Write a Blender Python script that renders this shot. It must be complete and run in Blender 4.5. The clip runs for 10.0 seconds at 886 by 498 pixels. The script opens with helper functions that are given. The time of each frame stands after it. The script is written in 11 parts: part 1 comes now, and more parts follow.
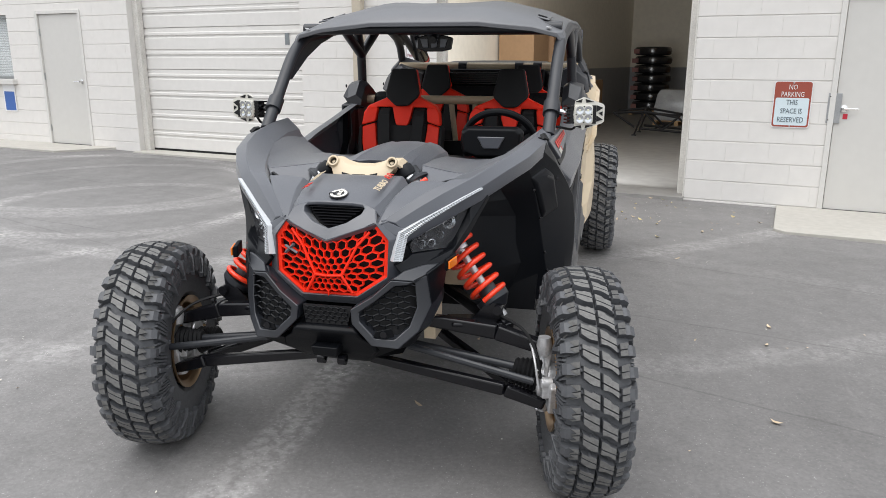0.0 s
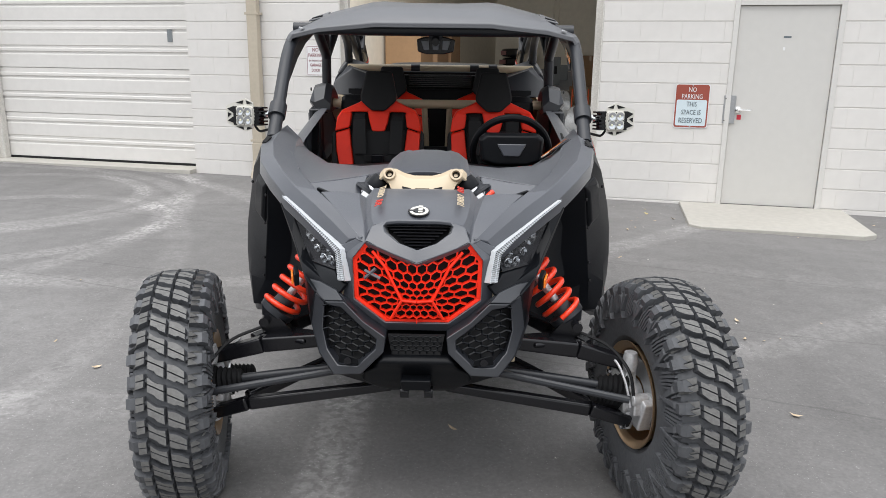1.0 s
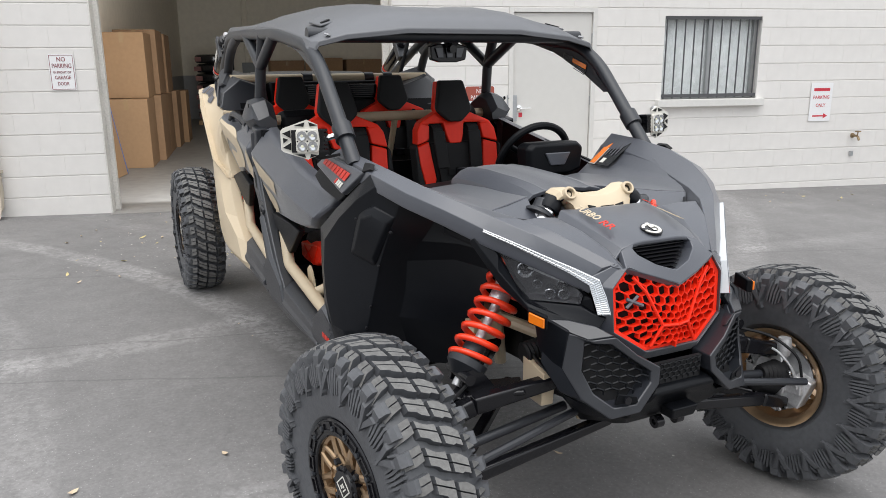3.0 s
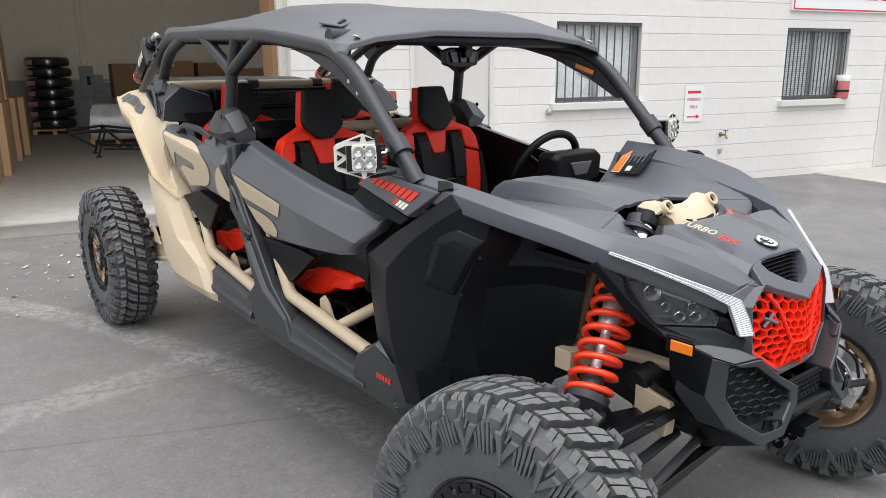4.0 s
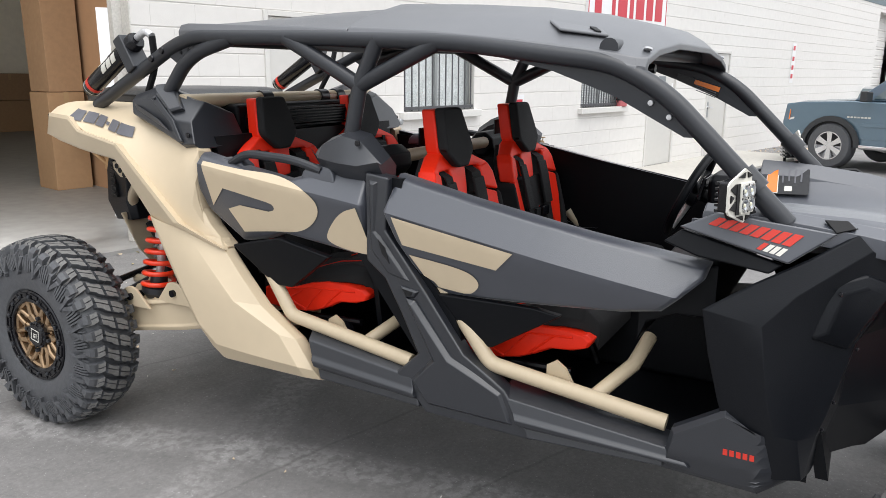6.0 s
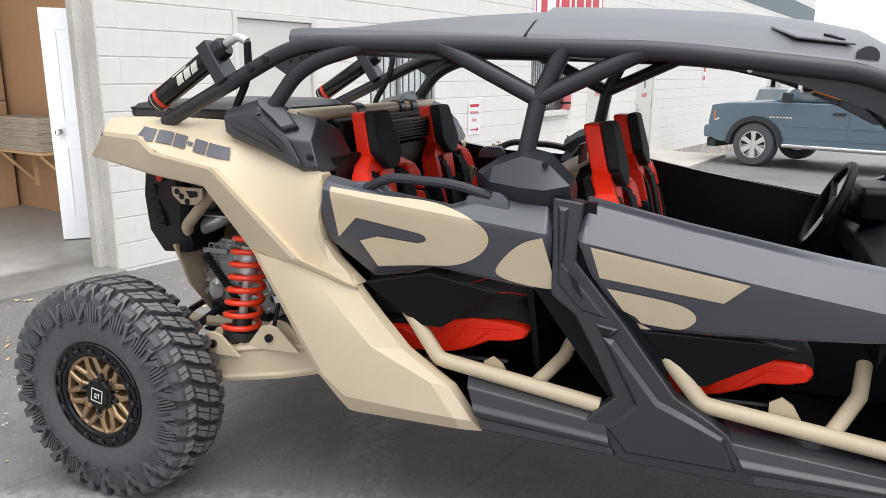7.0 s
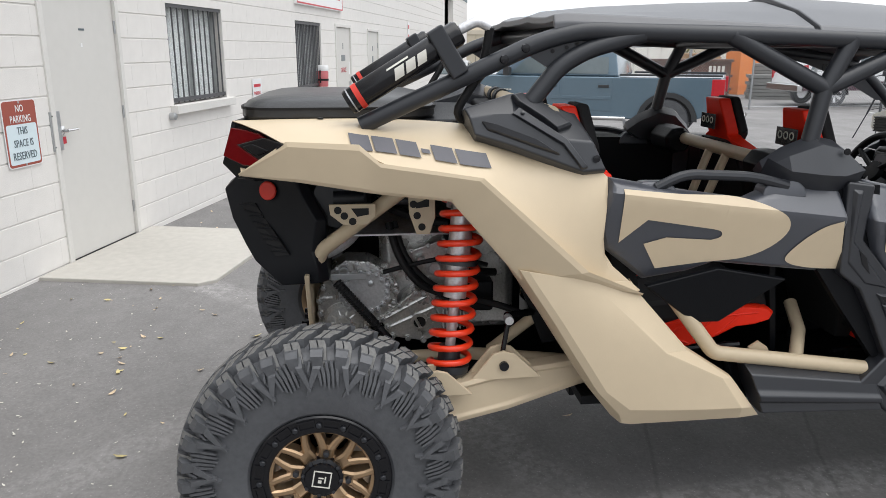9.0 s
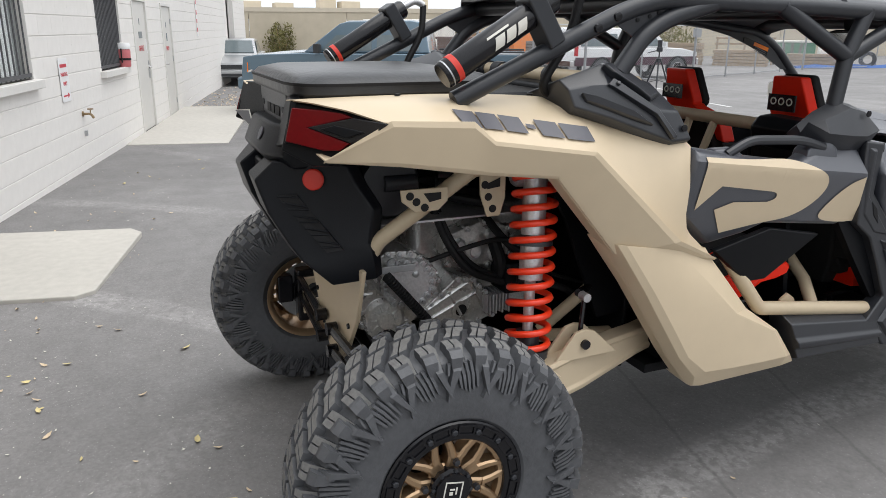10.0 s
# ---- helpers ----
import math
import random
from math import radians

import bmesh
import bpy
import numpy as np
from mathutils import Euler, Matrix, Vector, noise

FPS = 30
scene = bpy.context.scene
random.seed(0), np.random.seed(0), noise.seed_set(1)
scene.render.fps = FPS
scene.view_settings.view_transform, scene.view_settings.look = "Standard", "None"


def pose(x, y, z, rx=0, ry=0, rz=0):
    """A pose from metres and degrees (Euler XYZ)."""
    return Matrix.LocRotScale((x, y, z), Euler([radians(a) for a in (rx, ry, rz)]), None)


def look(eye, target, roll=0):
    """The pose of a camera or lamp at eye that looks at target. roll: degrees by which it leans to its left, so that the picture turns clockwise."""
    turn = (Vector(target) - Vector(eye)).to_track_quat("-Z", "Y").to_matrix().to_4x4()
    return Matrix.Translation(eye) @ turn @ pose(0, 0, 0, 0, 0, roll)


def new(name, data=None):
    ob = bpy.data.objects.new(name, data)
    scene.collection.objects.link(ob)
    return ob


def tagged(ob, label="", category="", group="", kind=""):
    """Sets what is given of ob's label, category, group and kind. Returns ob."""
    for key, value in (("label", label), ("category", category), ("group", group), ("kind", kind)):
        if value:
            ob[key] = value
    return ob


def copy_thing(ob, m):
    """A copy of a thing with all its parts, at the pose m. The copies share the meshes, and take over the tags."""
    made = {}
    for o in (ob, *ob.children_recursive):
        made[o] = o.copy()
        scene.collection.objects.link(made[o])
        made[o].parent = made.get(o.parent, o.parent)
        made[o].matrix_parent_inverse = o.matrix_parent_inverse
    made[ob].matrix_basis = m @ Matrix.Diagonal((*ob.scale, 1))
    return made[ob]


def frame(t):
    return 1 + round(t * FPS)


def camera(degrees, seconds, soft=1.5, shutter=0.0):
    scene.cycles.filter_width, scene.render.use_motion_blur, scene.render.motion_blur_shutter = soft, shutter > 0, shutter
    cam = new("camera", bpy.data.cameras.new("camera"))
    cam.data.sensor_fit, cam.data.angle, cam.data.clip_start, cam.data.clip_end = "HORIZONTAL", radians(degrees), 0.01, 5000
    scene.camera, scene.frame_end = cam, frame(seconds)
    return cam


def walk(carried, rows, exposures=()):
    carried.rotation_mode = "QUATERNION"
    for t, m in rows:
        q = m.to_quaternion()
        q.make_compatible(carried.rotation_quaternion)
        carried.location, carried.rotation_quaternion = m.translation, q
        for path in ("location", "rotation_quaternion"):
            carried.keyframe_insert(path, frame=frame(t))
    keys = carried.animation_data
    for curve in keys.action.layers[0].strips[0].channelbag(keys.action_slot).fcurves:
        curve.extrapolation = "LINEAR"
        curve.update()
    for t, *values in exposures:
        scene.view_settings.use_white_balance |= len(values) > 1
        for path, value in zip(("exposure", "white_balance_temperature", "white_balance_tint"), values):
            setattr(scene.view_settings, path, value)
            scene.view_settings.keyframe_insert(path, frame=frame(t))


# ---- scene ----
cam = camera(61.9, 10.0, soft=0.6)
PATH = [
    (0, (0.834, -2.259, 1.405), (0.408, -0.369, 0.91), 0.1),
    (0.5, (0.447, -2.296, 1.424), (0.219, -0.372, 0.929), 0.4),
    (1, (0.1, -2.171, 1.417), (0.073, -0.233, 0.923), 0.7),
    (1.5, (-0.295, -2.107, 1.409), (-0.114, -0.176, 0.922), 0.7),
    (2, (-0.68, -2.006, 1.433), (-0.278, -0.107, 0.948), 0.3),
    (2.5, (-1.011, -1.803, 1.424), (-0.384, 0.034, 0.942), -0.1),
    (3, (-1.366, -1.602, 1.431), (-0.529, 0.15, 0.949), -0.5),
    (3.2, (-1.507, -1.521, 1.45), (-0.592, 0.191, 0.968), -0.5),
    (4.3, (-1.961, -0.819, 1.443), (-0.674, 0.634, 0.965), -0.5),
    (4.5, (-2.07, -0.674, 1.453), (-0.721, 0.722, 0.971), -0.5),
    (5, (-2.249, -0.295, 1.476), (-0.765, 0.951, 0.982), -0.3),
    (6.5, (-2.649, 0.965, 1.481), (-0.886, 1.793, 1.029), 0.5),
    (7, (-2.675, 1.426, 1.499), (-0.86, 2.131, 1.041), 0.2),
    (7.5, (-2.782, 1.905, 1.518), (-0.913, 2.442, 1.049), 0.0),
    (8, (-2.786, 2.352, 1.501), (-0.874, 2.686, 1.018), -0.1),
    (8.5, (-2.737, 2.805, 1.522), (-0.802, 2.882, 1.021), 0.0),
    (9, (-2.694, 3.276, 1.546), (-0.773, 3.086, 1.023), 0.1),
    (9.5, (-2.52, 3.673, 1.527), (-0.657, 3.208, 0.97), 0.1),
    (10, (-2.337, 4.092, 1.516), (-0.576, 3.335, 0.943), 0.3),
]
walk(cam, [(t, look(eye, target, roll)) for t, eye, target, roll in PATH], [(0, 0.52), (3.2, 0.55), (4.5, 0.70), (6.5, 0.77), (7.5, 0.66), (8.5, 0.53), (10, 0.47)])

# ---- sky and sun: an even overcast ----
world = bpy.data.worlds.new("overcast")
scene.world = world
world.use_nodes = True
wn, wl = world.node_tree.nodes, world.node_tree.links
wn.clear()
w_out, w_bg = wn.new("ShaderNodeOutputWorld"), wn.new("ShaderNodeBackground")
w_sky, w_mix, w_cloud = wn.new("ShaderNodeTexSky"), wn.new("ShaderNodeMix"), wn.new("ShaderNodeTexNoise")
w_ramp, w_gain = wn.new("ShaderNodeValToRGB"), wn.new("ShaderNodeVectorMath")
w_sky.sky_type, w_sky.sun_disc = "NISHITA", False
w_sky.sun_elevation, w_sky.sun_rotation = radians(73), radians(212)
w_sky.air_density, w_sky.dust_density = 1.0, 4.0
w_gain.operation = "SCALE"
w_gain.inputs["Scale"].default_value = 0.10
w_cloud.inputs["Scale"].default_value, w_cloud.inputs["Detail"].default_value = 1.6, 5
w_ramp.color_ramp.elements[0].color = (0.90, 0.94, 1.0, 1)
w_ramp.color_ramp.elements[1].color = (1.08, 1.10, 1.12, 1)
w_mix.data_type = "RGBA"
w_mix.inputs["Factor"].default_value = 0.88
wl.new(w_sky.outputs["Color"], w_gain.inputs[0])
wl.new(w_cloud.outputs["Fac"], w_ramp.inputs["Fac"])
wl.new(w_gain.outputs["Vector"], w_mix.inputs["A"])
wl.new(w_ramp.outputs["Color"], w_mix.inputs["B"])
# brighter overhead than at the horizon, as an overcast sky is
w_grad, w_lift, w_shade = wn.new("ShaderNodeTexGradient"), wn.new("ShaderNodeMapRange"), wn.new("ShaderNodeVectorMath")
w_grad.texture_mapping.mapping_x = "Z"
w_lift.inputs["To Min"].default_value, w_lift.inputs["To Max"].default_value = 0.86, 1.22
w_shade.operation = "SCALE"
wl.new(w_grad.outputs["Fac"], w_lift.inputs["Value"])
wl.new(w_mix.outputs["Result"], w_shade.inputs[0])
wl.new(w_lift.outputs["Result"], w_shade.inputs["Scale"])
wl.new(w_shade.outputs["Vector"], w_bg.inputs["Color"])
w_bg.inputs["Strength"].default_value = 0.98
wl.new(w_bg.outputs["Background"], w_out.inputs["Surface"])
sun = new("sun", bpy.data.lights.new("sun", "SUN"))
sun.data.energy, sun.data.angle, sun.data.color = 1.2, radians(60), (1.0, 0.985, 0.965)
sun.matrix_world = look((-3, -4, 18), (0, 1, 0))


# fill lamp added inside the open bay to brighten the shop beyond the sky's light
bay = new("bay_fill_lamp", bpy.data.lights.new("bay_fill_lamp", "AREA"))
bay.data.shape, bay.data.size, bay.data.size_y, bay.data.energy, bay.data.color = "RECTANGLE", 2.5, 3.2, 84.0, (0.97, 0.985, 1.0)
bay.matrix_world = pose(0, 6.18, 0, 0, 0, -13.0) @ pose(0.05, 0.46, 1.75, 90, 0, 0)


# ---- building helpers ----
def mat(name, col, rough=0.6, metal=0.0, var=0.12, scale=6.0, big=0.7, bump=0.0, bscale=80.0, spec=0.5, coat=0.0, alpha=1.0, rvar=0.08, trans=0.0, emit=None):
    m = bpy.data.materials.new(name)
    m.use_nodes = True
    n, l = m.node_tree.nodes, m.node_tree.links
    b = n["Principled BSDF"]
    b.inputs["Roughness"].default_value, b.inputs["Metallic"].default_value = rough, metal
    b.inputs["Specular IOR Level"].default_value = spec
    b.inputs["Coat Weight"].default_value, b.inputs["Coat Roughness"].default_value = coat, 0.08
    b.inputs["Transmission Weight"].default_value = trans
    b.inputs["Alpha"].default_value = alpha
    b.inputs["Base Color"].default_value = (*col, 1)
    if emit:
        b.inputs["Emission Color"].default_value, b.inputs["Emission Strength"].default_value = (*col, 1), emit
    tc = n.new("ShaderNodeTexCoord")
    if var:
        fine, wide, add = n.new("ShaderNodeTexNoise"), n.new("ShaderNodeTexNoise"), n.new("ShaderNodeMath")
        fine.inputs["Scale"].default_value, fine.inputs["Detail"].default_value = scale * 6, 8
        wide.inputs["Scale"].default_value, wide.inputs["Detail"].default_value = scale * big * 0.4, 5
        add.operation = "ADD"
        rng = n.new("ShaderNodeMapRange")
        rng.inputs["From Min"].default_value, rng.inputs["From Max"].default_value = 0.6, 1.4
        rng.inputs["To Min"].default_value, rng.inputs["To Max"].default_value = 1 - var, 1 + var
        mul = n.new("ShaderNodeVectorMath")
        mul.operation = "SCALE"
        mul.inputs[0].default_value = col
        for t in (fine, wide):
            l.new(tc.outputs["Object"], t.inputs["Vector"])
        l.new(fine.outputs["Fac"], add.inputs[0])
        l.new(wide.outputs["Fac"], add.inputs[1])
        l.new(add.outputs[0], rng.inputs["Value"])
        l.new(rng.outputs["Result"], mul.inputs["Scale"])
        l.new(mul.outputs["Vector"], b.inputs["Base Color"])
        if rvar:
            rr = n.new("ShaderNodeMapRange")
            rr.inputs["To Min"].default_value, rr.inputs["To Max"].default_value = max(rough - rvar, 0.02), min(rough + rvar, 1)
            l.new(wide.outputs["Fac"], rr.inputs["Value"])
            l.new(rr.outputs["Result"], b.inputs["Roughness"])
    if bump:
        bn, bp = n.new("ShaderNodeTexNoise"), n.new("ShaderNodeBump")
        bn.inputs["Scale"].default_value, bn.inputs["Detail"].default_value = bscale, 4
        bp.inputs["Strength"].default_value, bp.inputs["Distance"].default_value = bump, 0.004
        l.new(tc.outputs["Object"], bn.inputs["Vector"])
        l.new(bn.outputs["Fac"], bp.inputs["Height"])
        l.new(bp.outputs["Normal"], b.inputs["Normal"])
    return m


def mesh_of(bm, name, material, smooth=32.0):
    me = bpy.data.meshes.new(name)
    bmesh.ops.recalc_face_normals(bm, faces=bm.faces[:])
    bm.to_mesh(me)
    bm.free()
    if material:
        me.materials.append(material)
    if smooth:
        me.polygons.foreach_set("use_smooth", [True] * len(me.polygons))
        me.set_sharp_from_angle(angle=radians(smooth))
    return me


def soften(ob, width, segments=2, angle=28.0):
    b = ob.modifiers.new("bevel", "BEVEL")
    b.width, b.segments, b.limit_method, b.angle_limit = width, segments, "ANGLE", radians(angle)
    b.harden_normals = True
    return ob


def part(name, bm, material, parent=None, label="", smooth=32.0, bevel=0.0, segments=2):
    """One mesh object under a thing or a part."""
    ob = new(name, mesh_of(bm, name, material, smooth))
    if parent:
        ob.parent = parent
    if label:
        ob["label"] = label
    if bevel:
        soften(ob, bevel, segments)
    return ob


def thing(name, label, category, m=None, group="", kind="", bm=None, material=None, smooth=32.0, bevel=0.0):
    """A top-level thing: an Empty at its base, or a mesh."""
    ob = new(name, mesh_of(bm, name, material, smooth) if bm else None)
    if m:
        ob.matrix_world = m
    if bevel:
        soften(ob, bevel)
    return tagged(ob, label, category, group, kind)


def fresh():
    return bmesh.new()


def box(bm, x0, x1, y0, y1, z0, z1, m=None):
    v = [bm.verts.new((x, y, z)) for z in (z0, z1) for x, y in ((x0, y0), (x1, y0), (x1, y1), (x0, y1))]
    for f in ((3, 2, 1, 0), (4, 5, 6, 7), (0, 1, 5, 4), (1, 2, 6, 5), (2, 3, 7, 6), (3, 0, 4, 7)):
        bm.faces.new([v[i] for i in f])
    if m:
        bmesh.ops.transform(bm, matrix=m, verts=v)
    return v


def boxed(*a):
    bm = fresh()
    box(bm, *a)
    return bm


def prism(bm, ring, off):
    """A flat ring of 3D points, given depth along off."""
    a = [bm.verts.new(p) for p in ring]
    b = [bm.verts.new(Vector(p) + Vector(off)) for p in ring]
    n = len(ring)
    bm.faces.new(a)
    bm.faces.new(b[::-1])
    for i in range(n):
        bm.faces.new((a[i], b[i], b[(i + 1) % n], a[(i + 1) % n]))
    return a + b


def prismed(ring, off):
    bm = fresh()
    prism(bm, ring, off)
    return bm


def tube(bm, pts, r, seg=12, cap=True):
    """A round bar along a line of points."""
    pts = [Vector(p) for p in pts]
    rings, up = [], None
    for i, p in enumerate(pts):
        d = (pts[min(i + 1, len(pts) - 1)] - pts[max(i - 1, 0)]).normalized()
        if up is None:
            up = Vector((0, 0, 1)) if abs(d.z) < 0.9 else Vector((0, 1, 0))
        side = d.cross(up).normalized()
        up = side.cross(d).normalized()
        rad = r[i] if isinstance(r, (list, tuple)) else r
        rings.append([bm.verts.new(p + rad * (math.cos(a) * side + math.sin(a) * up)) for a in (2 * math.pi * k / seg for k in range(seg))])
    for a, b in zip(rings, rings[1:]):
        for k in range(seg):
            bm.faces.new((a[k], a[(k + 1) % seg], b[(k + 1) % seg], b[k]))
    if cap:
        bm.faces.new(rings[0][::-1])
        bm.faces.new(rings[-1])
    return rings


def tubed(pts, r, seg=12, **kw):
    bm = fresh()
    tube(bm, pts, r, seg, **kw)
    return bm


def bend(pts, r=0.06, n=5):
    """A line of points with rounded corners."""
    pts = [Vector(p) for p in pts]
    out = [pts[0]]
    for a, b, c in zip(pts, pts[1:], pts[2:]):
        u, v = (a - b), (c - b)
        k = min(r, u.length * 0.45, v.length * 0.45)
        p, q = b + u.normalized() * k, b + v.normalized() * k
        for i in range(n + 1):
            t = i / n
            out.append(p * (1 - t) ** 2 + b * 2 * t * (1 - t) + q * t * t)
    return out + [pts[-1]]


def lathe(bm, profile, seg=32, m=None):
    """Rings of (radius, place along x) round the x axis."""
    rings, made = [], []
    for r, x in profile:
        if r < 1e-5:
            ring = [bm.verts.new((x, 0, 0))]
        else:
            ring = [bm.verts.new((x, r * math.cos(a), r * math.sin(a))) for a in (2 * math.pi * k / seg for k in range(seg))]
        rings.append(ring)
        made += ring
    for a, b in zip(rings, rings[1:]):
        for k in range(seg):
            q = [a[k % len(a)], a[(k + 1) % len(a)], b[(k + 1) % len(b)], b[k % len(b)]]
            q = [v for i, v in enumerate(q) if v not in q[:i]]
            if len(q) > 2:
                bm.faces.new(q)
    if m:
        bmesh.ops.transform(bm, matrix=m, verts=made)
    return rings


def lathed(profile, seg=32, m=None):
    bm = fresh()
    lathe(bm, profile, seg, m)
    return bm


def loft(bm, rows, ends=True, ring=True):
    """Skin through rows of points of one length; ring: the rows are closed."""
    vs = [[bm.verts.new(p) for p in r] for r in rows]
    n = len(rows[0])
    for a, b in zip(vs, vs[1:]):
        for k in range(n if ring else n - 1):
            bm.faces.new((a[k], a[(k + 1) % n], b[(k + 1) % n], b[k]))
    if ends and ring:
        bm.faces.new(vs[0][::-1])
        bm.faces.new(vs[-1])
    return vs


def lofted(rows, **kw):
    bm = fresh()
    loft(bm, rows, **kw)
    return bm


def shell(rows, depth):
    """An open skin through rows of points, given a wall thickness along depth (a vector)."""
    bm = fresh()
    d = Vector(depth)
    top = [[bm.verts.new(p) for p in r] for r in rows]
    low = [[bm.verts.new(Vector(p) + d) for p in r] for r in rows]
    n, k = len(rows), len(rows[0])
    for i in range(n - 1):
        for j in range(k - 1):
            bm.faces.new((top[i][j], top[i][j + 1], top[i + 1][j + 1], top[i + 1][j]))
            bm.faces.new((low[i][j], low[i + 1][j], low[i + 1][j + 1], low[i][j + 1]))
    for i in range(n - 1):
        for j in (0, k - 1):
            bm.faces.new((top[i][j], top[i + 1][j], low[i + 1][j], low[i][j]))
    for j in range(k - 1):
        for i in (0, n - 1):
            bm.faces.new((top[i][j], top[i][j + 1], low[i][j + 1], low[i][j]))
    return bm


def finer(rows, n=4):
    """Rows of points with n steps between each two, along a smooth line through them."""
    out = []
    for i in range(len(rows) - 1):
        a, b, c, d = (rows[max(0, min(len(rows) - 1, i + k))] for k in (-1, 0, 1, 2))
        for j in range(n):
            t = j / n
            out.append([tuple(0.5 * (2 * q + (r - p) * t + (2 * p - 5 * q + 4 * r - v) * t * t + (3 * q - p - 3 * r + v) * t ** 3) for p, q, r, v in zip(*four)) for four in zip(a, b, c, d)])
    return out + [[tuple(p) for p in rows[-1]]]


def flip(pts, s):
    """Points given for the side x > 0, on the side s."""
    return [(p[0] * s, p[1], p[2]) for p in pts]


def rim_round(w, h, r, n=5):
    """A rounded rectangle round the origin, as 2D points."""
    out = []
    for cx, cy, a0 in ((w / 2 - r, h / 2 - r, 0), (-w / 2 + r, h / 2 - r, 90), (-w / 2 + r, -h / 2 + r, 180), (w / 2 - r, -h / 2 + r, 270)):
        out += [(cx + r * math.cos(radians(a0 + 90 * i / n)), cy + r * math.sin(radians(a0 + 90 * i / n))) for i in range(n + 1)]
    return out


def text_mesh(words, size, width=None, depth=0.001, shear=0.0, bold=0.0):
    """Lettering in the built-in font as a bmesh in the x-y plane, centred, size high (capitals), squeezed to width."""
    cu = bpy.data.curves.new("lettering", "FONT")
    cu.body, cu.size, cu.align_x, cu.align_y, cu.extrude, cu.shear, cu.offset = words, size * 1.4, "CENTER", "CENTER", depth, shear, bold
    cu.resolution_u = 2
    ob = bpy.data.objects.new("lettering", cu)
    scene.collection.objects.link(ob)
    me = bpy.data.meshes.new_from_object(ob.evaluated_get(bpy.context.evaluated_depsgraph_get()))
    bm = fresh()
    bm.from_mesh(me)
    bpy.data.objects.remove(ob)
    bpy.data.meshes.remove(me)
    bpy.data.curves.remove(cu)
    if width and bm.verts:
        xs = [v.co.x for v in bm.verts]
        k, c = width / (max(xs) - min(xs)), (max(xs) + min(xs)) / 2
        for v in bm.verts:
            v.co.x = (v.co.x - c) * k
    return bm


def moved(bm, m):
    bmesh.ops.transform(bm, matrix=m, verts=bm.verts[:])
    return bm

# ---- materials of the yard and the building ----
M_block = mat("painted_block", (0.735, 0.712, 0.682), 0.75, var=0.05, scale=1.5, big=0.5, bump=0.35, bscale=160, spec=0.3)
M_joint = mat("painted_joint", (0.68, 0.66, 0.632), 0.8, var=0.05, scale=3, bump=0.3, spec=0.3)
M_door = mat("painted_steel_door", (0.62, 0.605, 0.575), 0.45, var=0.03, scale=2, bump=0.05, bscale=30)
M_frame = mat("door_frame_paint", (0.66, 0.645, 0.615), 0.5, var=0.06, scale=5)
M_roller = mat("white_roller_door", (0.72, 0.70, 0.67), 0.5, var=0.05, scale=2, bump=0.06, bscale=25)
M_jamb = mat("chipped_jamb", (0.64, 0.62, 0.58), 0.7, var=0.22, scale=9, bump=0.4)
M_steel = mat("galvanised", (0.45, 0.46, 0.47), 0.4, 0.8, var=0.12, scale=14)
M_chrome = mat("polished_metal", (0.75, 0.75, 0.75), 0.15, 1.0, var=0.04, scale=20)
# for rubber parts, and for the shade painted in holes and openings
M_dark = mat("dark_rubber_and_hole_shade", (0.009, 0.009, 0.010), 0.6, var=0.2, scale=20, spec=0.3)
M_bar = mat("window_bar", (0.10, 0.10, 0.105), 0.5, 0.5, var=0.15, scale=20)
M_alu = mat("window_aluminium", (0.38, 0.39, 0.39), 0.4, 0.7, var=0.1, scale=16)
M_blind = mat("blind_slat", (0.70, 0.71, 0.70), 0.5, var=0.06, scale=6)
M_curtain = mat("grimy_window_film", (0.62, 0.63, 0.62), 0.8, var=0.40, scale=2.2, big=1.0)
M_glass = mat("window_glass", (0.9, 0.95, 0.95), 0.03, var=0, alpha=0.28, spec=0.8)
M_spout = mat("downspout_paint", (0.50, 0.44, 0.35), 0.5, var=0.08, scale=5)
M_white = mat("sign_white", (0.80, 0.80, 0.80), 0.35, var=0.03, scale=10)
M_signblue = mat("sign_faded_white", (0.66, 0.76, 0.80), 0.35, var=0.03, scale=10)
M_signred = mat("sign_brick_red", (0.33, 0.075, 0.05), 0.4, var=0.07, scale=10)
M_darkred = mat("sign_dark_red", (0.22, 0.02, 0.035), 0.4, var=0.05, scale=10)
M_signink = mat("sign_grey_ink", (0.10, 0.13, 0.15), 0.5, var=0.05, scale=10)
M_signbright = mat("sign_bright_red", (0.55, 0.03, 0.05), 0.4, var=0.05, scale=8)
M_band = mat("parapet_band", (0.13, 0.17, 0.19), 0.6, var=0.08, scale=2)
M_concrete = mat("pale_concrete", (0.46, 0.44, 0.40), 0.85, var=0.12, scale=2.5, bump=0.25, bscale=120)
M_shopfloor = mat("shop_floor", (0.27, 0.262, 0.25), 0.5, var=0.22, scale=1.1, bump=0.1, bscale=60)
M_shopwall = mat("shop_wall", (0.80, 0.75, 0.65), 0.8, var=0.08, scale=1.5, bump=0.2)
M_wainscot = mat("shop_wainscot", (0.34, 0.34, 0.35), 0.7, var=0.1, scale=2, bump=0.2)
M_ply = mat("brown_board", (0.38, 0.22, 0.12), 0.75, var=0.08, scale=1.4, bump=0.1)
M_card = mat("cardboard", (0.33, 0.20, 0.105), 0.8, var=0.10, scale=3, bump=0.12, bscale=50)
M_card_b = mat("cardboard_worn", (0.29, 0.175, 0.095), 0.8, var=0.13, scale=3, bump=0.12, bscale=50)
M_tape = mat("packing_tape", (0.36, 0.24, 0.13), 0.25, var=0.06, scale=10)
